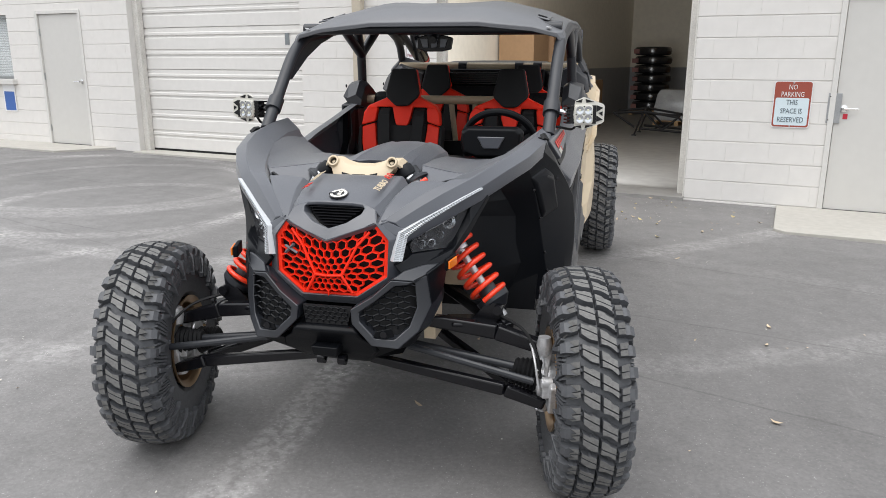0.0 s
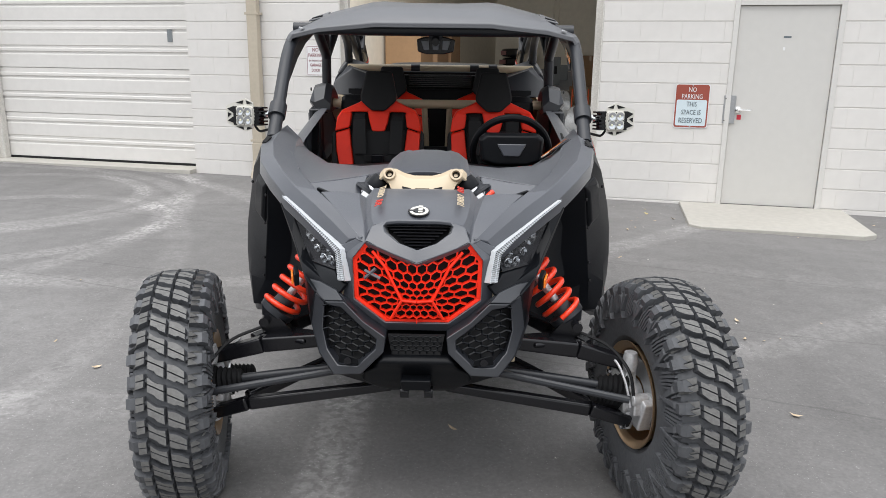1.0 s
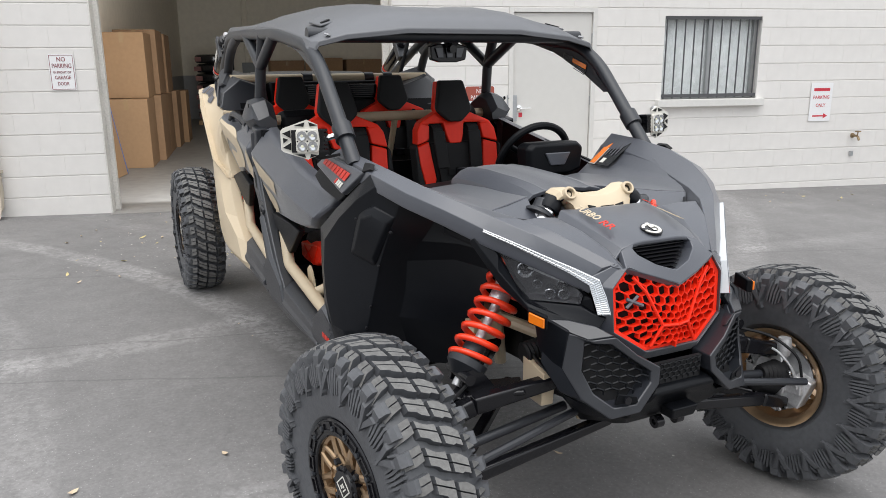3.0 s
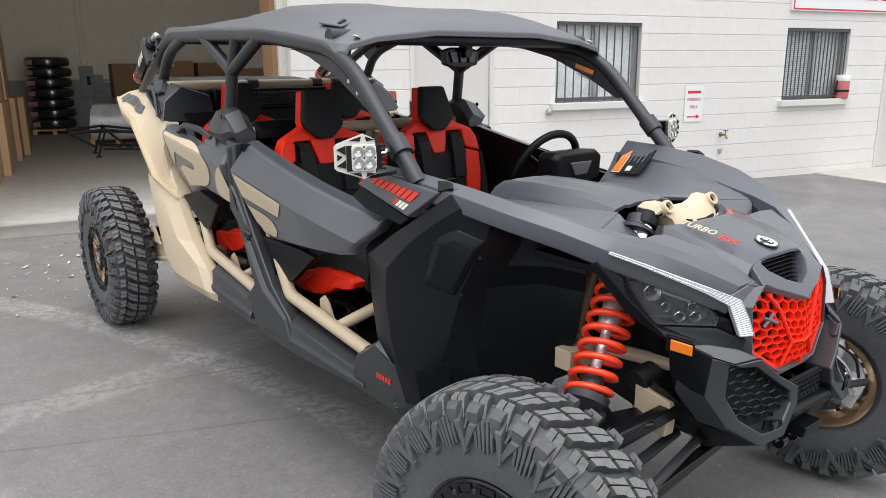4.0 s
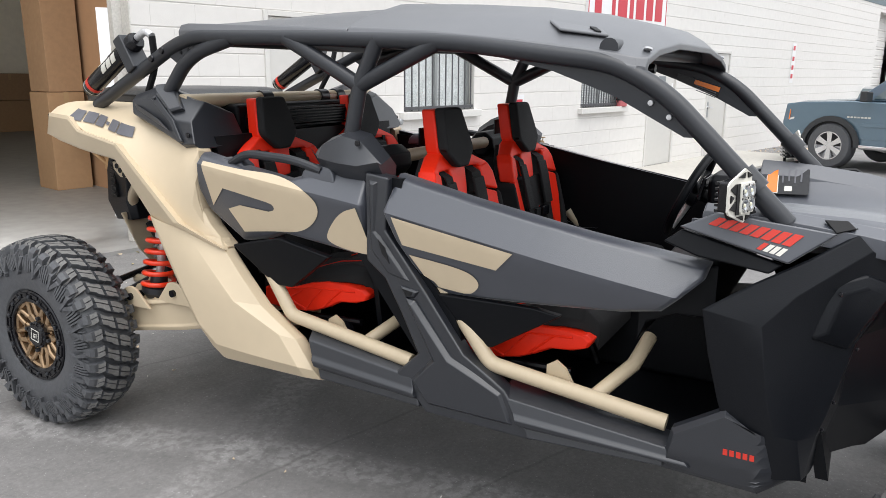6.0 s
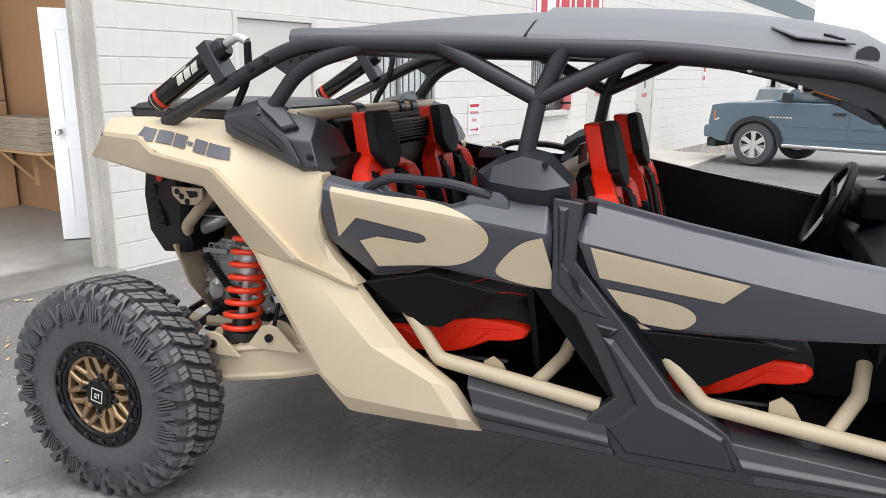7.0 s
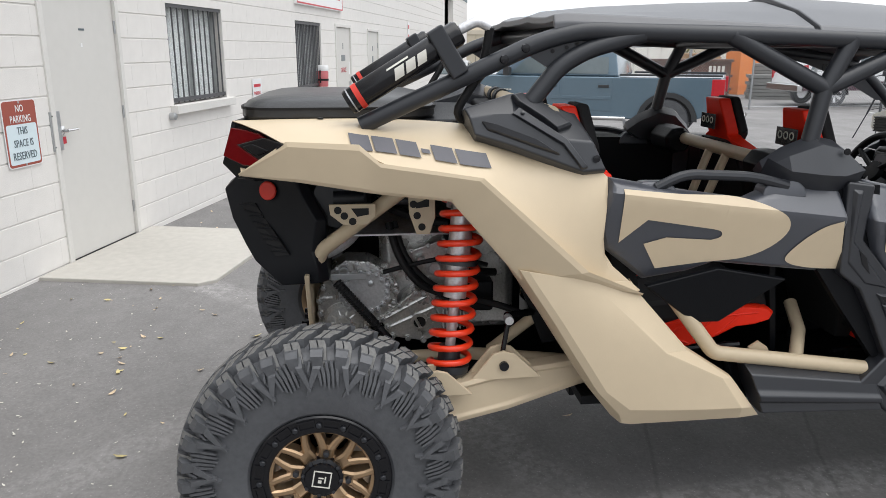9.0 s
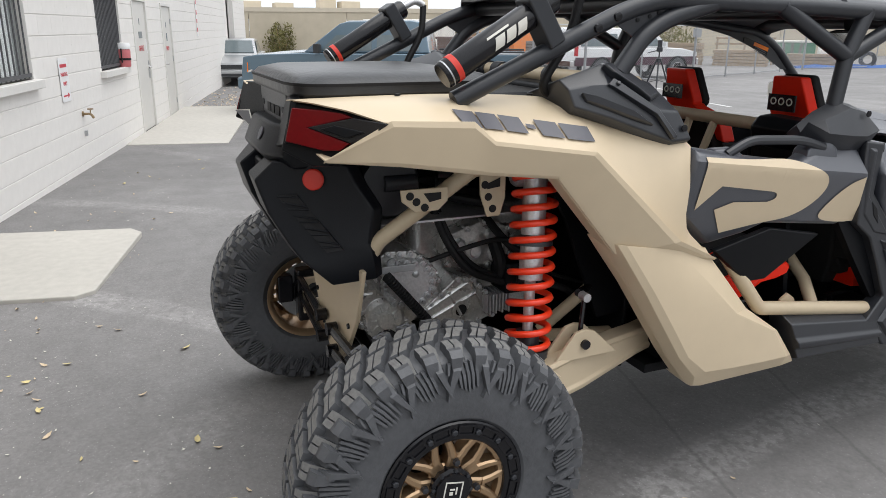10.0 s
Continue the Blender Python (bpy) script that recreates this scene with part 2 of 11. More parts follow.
M_wood = mat("pine", (0.48, 0.31, 0.16), 0.7, var=0.2, scale=5, bump=0.2)
M_wrap = mat("stretch_wrap", (0.33, 0.34, 0.35), 0.2, var=0.4, scale=9, bump=0.6, bscale=25)
M_wrapblack = mat("black_wrap", (0.018, 0.018, 0.02), 0.22, var=0.4, scale=9, bump=0.8, bscale=22, coat=0.5)
M_blue = mat("blue_tape", (0.05, 0.13, 0.40), 0.5, var=0.1, scale=8)
M_greybox = mat("electric_grey", (0.20, 0.22, 0.23), 0.5, var=0.08, scale=8)


def asphalt():
    m = bpy.data.materials.new("asphalt")
    m.use_nodes = True
    n, l = m.node_tree.nodes, m.node_tree.links
    b = n["Principled BSDF"]
    tc = n.new("ShaderNodeTexCoord")

    def tex(scale, detail=6, rough=0.6, stretch=None, twist=0.0):
        t = n.new("ShaderNodeTexNoise")
        t.inputs["Scale"].default_value, t.inputs["Detail"].default_value, t.inputs["Roughness"].default_value = scale, detail, rough
        if stretch:
            mp = n.new("ShaderNodeMapping")
            mp.inputs["Scale"].default_value = stretch
            mp.inputs["Rotation"].default_value = (0, 0, twist)
            l.new(tc.outputs["Object"], mp.inputs["Vector"])
            l.new(mp.outputs["Vector"], t.inputs["Vector"])
        else:
            l.new(tc.outputs["Object"], t.inputs["Vector"])
        return t.outputs["Fac"]

    def ramp(src, lo, hi, a, c):
        r = n.new("ShaderNodeMapRange")
        r.inputs["From Min"].default_value, r.inputs["From Max"].default_value = lo, hi
        r.inputs["To Min"].default_value, r.inputs["To Max"].default_value = a, c
        l.new(src, r.inputs["Value"])
        return r.outputs["Result"]

    def mul(a, c):
        x = n.new("ShaderNodeMath")
        x.operation = "MULTIPLY"
        l.new(a, x.inputs[0])
        l.new(c, x.inputs[1])
        return x.outputs[0]

    tone = ramp(tex(0.22, 4, 0.5), 0.35, 0.65, 0.88, 1.12)
    tone = mul(tone, ramp(tex(1.1, 5, 0.55), 0.35, 0.68, 0.93, 1.07))
    tone = mul(tone, ramp(tex(0.7, 6, 0.7, (0.5, 1.3, 1.0), 0.9), 0.56, 0.76, 1.0, 1.22))
    tone = mul(tone, ramp(tex(60, 4, 0.65), 0.3, 0.75, 0.84, 1.16))
    tone = mul(tone, ramp(tex(9, 6, 0.75), 0.35, 0.7, 0.91, 1.09))
    tone = mul(tone, ramp(tex(0.55, 5, 0.6, (1.4, 0.6, 1.0), -0.4), 0.56, 0.74, 1.0, 0.88))

    def away(cx, cy):
        d = n.new("ShaderNodeVectorMath")
        d.operation = "DISTANCE"
        d.inputs[1].default_value = (cx, cy, 0)
        l.new(tc.outputs["Object"], d.inputs[0])
        return d.outputs["Value"]

    # dusty tyre tracks that curve over the yard, broken up by wear and lug prints
    print_ = ramp(tex(26, 3, 0.6), 0.42, 0.56, 0.25, 1.0)
    worn = mul(print_, ramp(tex(1.7, 4, 0.6), 0.36, 0.60, 0.45, 1.3))
    for cx, cy, radius, wide, gain in ((-8.33, 0.4, 8.0, 0.10, 0.60), (-8.9, 1.2, 7.2, 0.10, 0.22), (-3.7, 3.9, 1.25, 0.10, 0.45), (-4.9, 5.4, 2.2, 0.12, 0.45), (-4.6, 5.0, 1.5, 0.09, 0.40), (-2.4, 8.5, 6.2, 0.12, 0.36), (-2.0, 9.0, 8.4, 0.12, 0.28), (-5.5, 4.0, 3.1, 0.10, 0.35), (4.5, 9.0, 6.5, 0.12, 0.20)):
        off, size, band, lit = n.new("ShaderNodeMath"), n.new("ShaderNodeMath"), n.new("ShaderNodeMath"), n.new("ShaderNodeMath")
        off.operation, size.operation, band.operation, lit.operation = "SUBTRACT", "ABSOLUTE", "MULTIPLY", "MULTIPLY_ADD"
        l.new(away(cx, cy), off.inputs[0])
        off.inputs[1].default_value = radius
        l.new(off.outputs[0], size.inputs[0])
        l.new(ramp(size.outputs[0], wide * 0.7, wide * 1.25, 1.0, 0.0), band.inputs[0])
        l.new(worn, band.inputs[1])
        l.new(band.outputs[0], lit.inputs[0])
        lit.inputs[1].default_value, lit.inputs[2].default_value = gain, 1.0
        tone = mul(tone, lit.outputs[0])
    # broad paler patch round (-2.3, 0), broken up by noise
    pale_patch = n.new("ShaderNodeMath")
    pale_patch.operation = "MULTIPLY_ADD"
    l.new(mul(ramp(away(-2.3, 0.0), 0.6, 2.2, 1.0, 0.0), ramp(tex(0.9, 6, 0.65), 0.35, 0.6, 0.3, 1.0)), pale_patch.inputs[0])
    pale_patch.inputs[1].default_value, pale_patch.inputs[2].default_value = 0.15, 1.0
    tone = mul(tone, pale_patch.outputs[0])
    # dark lines where one lane of paving meets the next
    for nx, ny, c0 in ((0.36, 0.933, 1.335), (0.24, 0.971, 2.09), (0.30, 0.954, 3.35), (0.28, 0.96, -0.9)):
        dot, gap, size = n.new("ShaderNodeVectorMath"), n.new("ShaderNodeMath"), n.new("ShaderNodeMath")
        dot.operation, gap.operation, size.operation = "DOT_PRODUCT", "MULTIPLY_ADD", "ABSOLUTE"
        dot.inputs[1].default_value = (nx, ny, 0)
        l.new(tc.outputs["Object"], dot.inputs[0])
        l.new(tex(1.5, 3, 0.6), gap.inputs[0])
        gap.inputs[1].default_value = 0.10
        shift = n.new("ShaderNodeMath")
        shift.operation = "SUBTRACT"
        shift.inputs[1].default_value = c0 + 0.05
        l.new(dot.outputs["Value"], shift.inputs[0])
        l.new(shift.outputs[0], gap.inputs[2])
        l.new(gap.outputs[0], size.inputs[0])
        tone = mul(tone, ramp(size.outputs[0], 0.003, 0.012, 0.80, 1.0))
    # fine pale cracks and scuffs
    tone = mul(tone, ramp(tex(5, 8, 0.8, (1.0, 0.25, 1.0), 0.6), 0.62, 0.70, 1.0, 1.20))
    speck = ramp(tex(150, 2, 0.5), 0.68, 0.73, 1.0, 2.1)
    tone = mul(tone, speck)
    sc = n.new("ShaderNodeVectorMath")
    sc.operation = "SCALE"
    sc.inputs[0].default_value = (0.188, 0.182, 0.179)
    l.new(tone, sc.inputs["Scale"])
    l.new(sc.outputs["Vector"], b.inputs["Base Color"])
    l.new(ramp(tex(2.3, 5), 0.3, 0.7, 0.62, 0.9), b.inputs["Roughness"])
    bp = n.new("ShaderNodeBump")
    bp.inputs["Strength"].default_value, bp.inputs["Distance"].default_value = 0.35, 0.004
    l.new(tex(130, 4, 0.7), bp.inputs["Height"])
    l.new(bp.outputs["Normal"], b.inputs["Normal"])
    return m


M_asphalt = asphalt()

# ---- ground: one sheet to the horizon, with a slight fall to +x ----
def fall(x):
    return -0.011 * max(-14.0, min(24.0, x))


bm = fresh()
gx = [-400, -120, -40, -14] + [-12 + 2 * i for i in range(13)] + [14, 16, 18, 20, 22, 24, 40, 120, 400]
gy = [-400, -120, -50, -20, -8, 0, 8, 20, 60, 150, 400]
gv = [[bm.verts.new((x, y, fall(x))) for x in gx] for y in gy]
for a, b in zip(gv, gv[1:]):
    for i in range(len(gx) - 1):
        bm.faces.new((a[i], a[i + 1], b[i + 1], b[i]))
ground = thing("ground", "grey weathered asphalt yard with pale scuffs", "ground", kind="structure", bm=bm, material=M_asphalt)

# ---- the block building, laid out along its front wall ----
B = pose(0, 6.18, 0, 0, 0, -13.0)
WALL_L, WALL_R, WALL_T = -14.0, 33.0, 5.6
OPENINGS = {  # left, right, sill, head along the wall
    "window_west": (-10.2, -8.86, 1.10, 2.09), "door_west": (-8.17, -7.17, -0.2, 2.13), "bay_west": (-6.2, -3.18, -0.2, 3.6), "bay_open": (-1.25, 1.66, -0.2, 3.6),
    "door_shop": (2.92, 3.93, -0.2, 2.03), "window_a": (4.75, 5.98, 1.03, 1.97), "window_b": (8.45, 9.70, 0.97, 1.94), "door_office": (10.52, 11.58, -0.4, 1.95),
    "door_store": (12.9, 13.93, -0.4, 1.93), "bay_far": (25.0, 27.6, -0.4, 3.36)}


def spans(z0, z1):
    """The stretches of wall left free by the openings between two heights."""
    free, cur = [], WALL_L
    for a, b, lo, hi in sorted(OPENINGS.values()):
        if hi > z0 + 0.02 and lo < z1 - 0.02:
            if a > cur:
                free.append((cur, a))
            cur = b
    free.append((cur, WALL_R))
    return free


bm = fresh()
levels = sorted({-0.5, WALL_T, *[v for o in OPENINGS.values() for v in o[2:]]})
levels = [z for z in levels if z >= -0.5]
for z0, z1 in zip(levels, levels[1:]):
    for a, b in spans(z0, z1):
        box(bm, a, b, 0.008, 0.20, z0, z1)
wall_front = thing("wall_front", "white painted concrete block wall of the workshop", "wall", B, kind="structure", bm=bm, material=M_joint, smooth=0)

bm = fresh()
box(bm, WALL_L, WALL_R, -0.012, 0.004, 3.55, 4.15)
thing("trim_band", "grey-blue painted band along the top of the block wall", "trim", B, kind="structure", bm=bm, material=M_band, smooth=0)

# other walls and the roof close the building
bm = fresh()
box(bm, WALL_L, WALL_L + 0.2, 0.2, 16, -0.5, WALL_T)
thing("wall_west", "painted concrete block end wall", "wall", B, kind="structure", bm=bm, material=M_block, smooth=0)
bm = fresh()
box(bm, WALL_R - 0.2, WALL_R, 0.2, 16, -0.5, WALL_T)
thing("wall_east", "painted concrete block end wall", "wall", B, kind="structure", bm=bm, material=M_block, smooth=0)
bm = fresh()
box(bm, WALL_L, WALL_R, 16, 16.2, -0.5, WALL_T)
thing("wall_back", "painted concrete block rear wall", "wall", B, kind="structure", bm=bm, material=M_block, smooth=0)
bm = fresh()
box(bm, WALL_L, WALL_R, 0.2, 16, 4.9, 5.1)
thing("roof", "flat roof deck of the workshop", "roof", B, kind="structure", bm=bm, material=M_joint, smooth=0)

# unseen plain wall, added to darken light and reflections on the buggy's front
bm = fresh()
box(bm, -42, 1.0, -17.4, -17.0, -0.5, 6.6)
thing("wall_unseen", "unseen grey wall added to cut the light from across the yard", "wall", kind="structure", bm=bm, material=M_concrete, smooth=0)

# shop interior: walls, floor, ceiling
ROOM_L, ROOM_R, ROOM_D = -2.02, 6.2, 14.4


def inner_wall(name, x0, x1, y0, y1):
    bm = fresh()
    box(bm, x0, x1, y0, y1, 1.22, 4.3)
    w = thing(name, "beige painted block wall inside the shop, grey below", "wall", B, kind="structure", bm=bm, material=M_shopwall, smooth=0)
    bm = fresh()
    box(bm, x0, x1, y0, y1, -0.1, 1.22)
    part("lower_wall", bm, M_wainscot, w, "grey lower wall", smooth=0)


inner_wall("wall_shop_left", ROOM_L - 0.2, ROOM_L, 0.2, ROOM_D)
inner_wall("wall_shop_right", ROOM_R, ROOM_R + 0.2, 0.2, ROOM_D)
inner_wall("wall_shop_back", ROOM_L - 0.2, ROOM_R + 0.2, ROOM_D, ROOM_D + 0.2)
bm = fresh()
box(bm, ROOM_L - 0.2, ROOM_R + 0.2, 0.2, ROOM_D, 4.3, 4.45)
thing("ceiling", "plain painted shop ceiling", "ceiling", B, kind="structure", bm=bm, material=M_shopwall, smooth=0)
bm = fresh()
box(bm, ROOM_L, ROOM_R, 0.2, ROOM_D, -0.3, 0.02)
box(bm, OPENINGS["bay_open"][0], OPENINGS["bay_open"][1], -0.10, 0.2, -0.3, 0.02)
thing("floor", "stained grey concrete shop floor", "floor", B, kind="structure", bm=bm, material=M_shopfloor, smooth=0)
bm = fresh()
box(bm, 2.72, 2.80, 1.75, 4.45, 0.02, 4.3)
thing("wall_partition", "tall brown board partition in the shop", "partition", B, kind="structure", bm=bm, material=M_ply, smooth=0)

# concrete pads at the doors
for name, ring, top in (("pavement_pad", ((2.56, 0.0), (2.58, -1.16), (2.68, -1.25), (4.02, -1.25), (4.14, -1.15), (4.14, 0.0)), 0.0),
                        ("pavement_pad", ((9.25, 0.0), (9.25, -1.4), (14.6, -1.4), (14.6, 0.0)), -0.085),
                        ("pavement_pad", ((-10.4, 0.0), (-10.4, -0.72), (-7.15, -0.72), (-6.7, 0.0)), 0.11),
                        ("pavement_pad", ((-6.2, 0.25), (-6.2, -0.14), (-3.18, -0.14), (-3.18, 0.25)), 0.085)):
    bm = prismed([(x, y, top) for x, y in ring], (0, 0, -0.25))
    thing(name, "pale worn concrete pad at a doorway", "pavement", B, kind="structure", bm=bm, material=M_concrete, smooth=0, bevel=0.008)


# ---- doors, windows, bays ----
def lever(bm, x, z, y=-0.03, d=1):
    lathe(bm, [(0, 0), (0.033, 0), (0.033, 0.012), (0.014, 0.02), (0.014, 0.055), (0.0, 0.055)], 16, pose(x, y, z, 0, 0, -90))
    tube(bm, bend([(x, y - 0.05, z), (x + d * 0.03, y - 0.055, z), (x + d * 0.12, y - 0.05, z)], 0.02), 0.010, 8)


def steel_door(name, key, label, knob_left, guard=False, lettering=None, back=0.05):
    a, b, lo, hi = OPENINGS[key]
    lo = {"door_shop": -0.012, "door_west": 0.10, "door_office": -0.10, "door_store": -0.13}[key]
    d = thing(name, label, "door", B, kind="structure", bm=None)
    w = 0.05
    bm = fresh()
    box(bm, a, a + w, -0.014, 0.14, lo, hi)
    box(bm, b - w, b, -0.014, 0.14, lo, hi)
    box(bm, a + w, b - w, -0.014, 0.14, hi - w, hi)
    part("door_frame", bm, M_frame, d, smooth=0, bevel=0.004)
    leaf = part("leaf", boxed(a + w + 0.004, b - w - 0.004, back - 0.035, back + 0.01, lo + 0.012, hi - w - 0.004), M_door, d, smooth=0, bevel=0.003)
    part("threshold", boxed(a + w, b - w, -0.02, 0.16, lo - 0.2, lo + 0.010), M_dark, d, smooth=0)
    yk = back - 0.035
    kx = a + w + 0.075 if knob_left else b - w - 0.075
    bm = fresh()
    lever(bm, kx, lo + 0.98, yk, 1 if knob_left else -1)
    part("door_handle", bm, M_chrome, d, "chrome lever handle")
    for z in (lo + 0.25, lo + 1.05, hi - 0.32):
        hx = b - w if knob_left else a + w
        part("hinge", lathed([(0, -0.05), (0.009, -0.05), (0.009, 0.05), (0, 0.05)], 8, pose(hx, yk - 0.008, z, 0, 90, 0)), M_steel, d)
    return d, yk, lo


d, yk, lo = steel_door("door_1", "door_shop", "closed beige painted steel door with a latch guard", True)
part("latch_guard", boxed(2.905, 3.02, yk - 0.022, yk - 0.006, 0.83, 1.11), M_steel, d, "galvanised latch guard plate", smooth=0, bevel=0.002)
for z in (0.86, 1.08):
    part("bolt", lathed([(0, 0), (0.009, 0), (0.009, 0.006), (0, 0.008)], 10, pose(2.925, yk - 0.022, z, 0, 0, -90)), M_chrome, d)
part("red_tag", boxed(3.045, 3.085, yk - 0.004, yk - 0.001, 0.87, 0.92), M_signbright, d, "small red sticker", smooth=0)
part("label_strip", boxed(3.40, 3.47, yk - 0.003, yk, 1.675, 1.69), M_signink, d, "small dark plate", smooth=0)
part("sticker", boxed(3.405, 3.425, yk - 0.003, yk, 1.555, 1.585), M_white, d, "torn white sticker", smooth=0)
steel_door("door_2", "door_west", "closed pale grey steel door in the block wall", False)
d, yk, lo = steel_door("door_3", "door_office", "closed white office door with red lettering", False)
part("lettering", moved(text_mesh("OFFICE", 0.085, 0.36), pose(11.06, yk - 0.003, 1.18, 90, 0, 0)), M_signbright, d, "red lettering", smooth=0)
part("number_bar", boxed(11.045, 11.075, yk - 0.003, yk, 1.54, 1.64), M_signink, d, "small dark bar", smooth=0)
part("nameplate", boxed(10.94, 11.18, yk - 0.006, yk, 1.34, 1.44), M_greybox, d, "small grey nameplate", smooth=0)
part("lock_plate", boxed(11.44, 11.50, yk - 0.012, yk, 0.70, 0.98), M_steel, d, "steel lock plate", smooth=0)
part("notice", boxed(11.42, 11.48, yk - 0.004, yk, 1.10, 1.32), M_white, d, "small paper notice", smooth=0)
d, yk, lo = steel_door("door_4", "door_store", "closed white shop door with red lettering", True)
part("lettering", moved(text_mesh("SHOP", 0.085, 0.30), pose(13.42, yk - 0.003, 1.12, 90, 0, 0)), M_signbright, d, "red lettering", smooth=0)
part("number_bar", boxed(13.40, 13.44, yk - 0.003, yk, 1.50, 1.60), M_signink, d, "small dark bar", smooth=0)
part("pictogram", boxed(13.38, 13.46, yk - 0.004, yk, 1.26, 1.40), M_band, d, "small dark pictogram plate", smooth=0)
part("lock_plate", boxed(13.0, 13.06, yk - 0.012, yk, 0.66, 0.96), M_steel, d, "steel lock plate", smooth=0)


def window(name, key, label, blinds, bars=17):
    a, b, lo, hi = OPENINGS[key]
    w = thing(name, label, "window", B, kind="structure")
    f, y0 = 0.045, 0.085
    bm = fresh()
    for r in ((a, b, lo, lo + f), (a, b, hi - f, hi), (a, a + f, lo + f, hi - f), (b - f, b, lo + f, hi - f)):
        box(bm, r[0], r[1], y0, y0 + 0.05, r[2], r[3])
    part("window_frame", bm, M_alu, w, "aluminium sliding frame", smooth=0, bevel=0.003)
    mid = (a + b) / 2
    part("mullion", boxed(mid - 0.025, mid + 0.025, y0 - 0.01, y0 + 0.045, lo + f, hi - f), M_alu, w, smooth=0, bevel=0.003)
    for x0, x1, dy in ((a + f, mid - 0.02, 0.02), (mid + 0.02, b - f, 0.035)):
        g = part("pane", boxed(x0, x1, y0 + dy, y0 + dy + 0.005, lo + f, hi - f), M_glass, w, "clear glass pane", smooth=0)
        g.visible_shadow = False
    if blinds:
        z = lo + 0.03
        bl = fresh()
        while z < hi - 0.03:
            box(bl, a + 0.02, b - 0.02, -0.012, 0.012, -0.0008, 0.0008, pose(0, y0 + 0.11, z, 38, 0, 0))
            z += 0.026
        part("blind", bl, M_blind, w, "closed grey slatted blind", smooth=0)
    else:
        part("film", boxed(a + 0.01, b - 0.01, y0 + 0.048, y0 + 0.053, lo, hi), M_curtain, w, "blotched pale sheet behind the glass", smooth=0)
    part("dark_room", boxed(a, b, 0.45, 0.47, lo - 0.1, hi + 0.1), M_wainscot, w, smooth=0)
    bm = fresh()
    box(bm, a - 0.07, b + 0.07, -0.075, 0.085, lo - 0.085, lo)
    part("window_sill", bm, M_frame, w, "white painted sill", smooth=0, bevel=0.008)
    if bars:
        for z in (lo + 0.04, hi - 0.035):
            part("rail", boxed(a + 0.005, b - 0.005, 0.012, 0.020, z - 0.018, z + 0.018), M_bar, w, smooth=0)
        me = mesh_of(lathed([(0, lo + 0.01), (0.0085, lo + 0.01), (0.0085, hi - 0.012), (0, hi - 0.012)], 8, pose(0, 0, 0, 0, -90, 0)), "bar", M_bar)
        for i in range(bars):
            o = new("bar", me)
            o.parent, o.location = w, (a + 0.04 + (b - a - 0.08) * i / (bars - 1), 0.026, 0)
    return w


window("window_1", "window_a", "barred sliding window with a white sill", False, 11)
window("window_2", "window_b", "barred window with closed slatted blinds", True)
window("window_3", "window_west", "window with closed grey blinds and white sill", True, 0)


def sectional_door(name, key, label, y, z0, rise=0.58):
    """A ribbed sectional door in its opening."""
    a, b, lo, hi = OPENINGS[key]
    d = thing(name, label, "garage door", B, kind="structure")
    z, n = z0, 0
    prof = ((0.0, 0.0), (0.0, 0.16), (0.010, 0.175), (0.010, 0.195), (-0.006, 0.205), (-0.006, 0.235), (0.006, 0.245), (0.006, 0.27), (-0.004, 0.28),
            (-0.004, 0.43), (0.010, 0.445), (0.010, 0.465), (-0.006, 0.475), (-0.006, 0.505), (0.006, 0.515), (0.006, 0.56), (0.016, 0.577))
    while z < hi:
        bm = fresh()
        loft(bm, [[(x, y - 0.0 + dy, z + dz * rise / 0.58) for dy, dz in prof] + [(x, y + 0.04, z + rise - 0.003), (x, y + 0.04, z)] for x in (a, b)])
        part("door_section", bm, M_roller, d, smooth=0)
        z += rise
    part("bottom_seal", boxed(a, b, y - 0.01, y + 0.04, z0 - 0.03, z0 - 0.002), M_dark, d, smooth=0)
    return d


g3 = sectional_door("door_5", "bay_west", "closed white ribbed sectional garage door", 0.20, 0.115)
part("number_bar", boxed(-3.57, -3.50, 0.190, 0.1935, 1.60, 1.745), M_greybox, g3, "dark grey painted bar", smooth=0)
sectional_door("door_6", "bay_far", "closed white ribbed sectional garage door", 0.35, -0.2)


def jamb(x0, x1, y0, y1, hi, base):
    bm = fresh()
    box(bm, x0, x1, y0, y1, base, hi)
    return thing("trim_jamb", "chipped white steel jamb of a garage opening", "jamb", B, kind="structure", bm=bm, material=M_jamb, smooth=0, bevel=0.004)


jamb(-6.2, -6.10, 0.10, 0.19, 3.6, 0.085)
jamb(-1.25, -1.235, -0.006, 0.21, 3.6, 0.0)
jamb(-1.235, -1.19, 0.13, 0.20, 3.6, 0.02)
jamb(1.645, 1.66, -0.006, 0.21, 3.6, 0.0)
jamb(1.57, 1.645, 0.13, 0.21, 3.6, 0.02)

# downspout
ds = thing("downspout", "beige square metal downspout on the block wall", "downspout", B @ pose(-2.27, 0, 0))
bm = fresh()
loft(bm, [[(-0.065, y0, z), (0.065, y0, z), (0.065, y1, z), (-0.065, y1, z)] for y0, y1, z in ((-0.11, -0.015, WALL_T - 0.3), (-0.11, -0.015, 0.40))])
part("pipe", bm, M_spout, ds, smooth=0, bevel=0.012)
bm = fresh()
loft(bm, [[(-0.07, y0, z), (0.07, y0, z), (0.07, y1, z2), (-0.07, y1, z2)] for y0, y1, z, z2 in ((-0.115, -0.012, 0.44, 0.44), (-0.115, -0.012, 0.24, 0.26), (-0.16, -0.06, 0.08, 0.13), (-0.20, -0.16, 0.03, 0.12))])
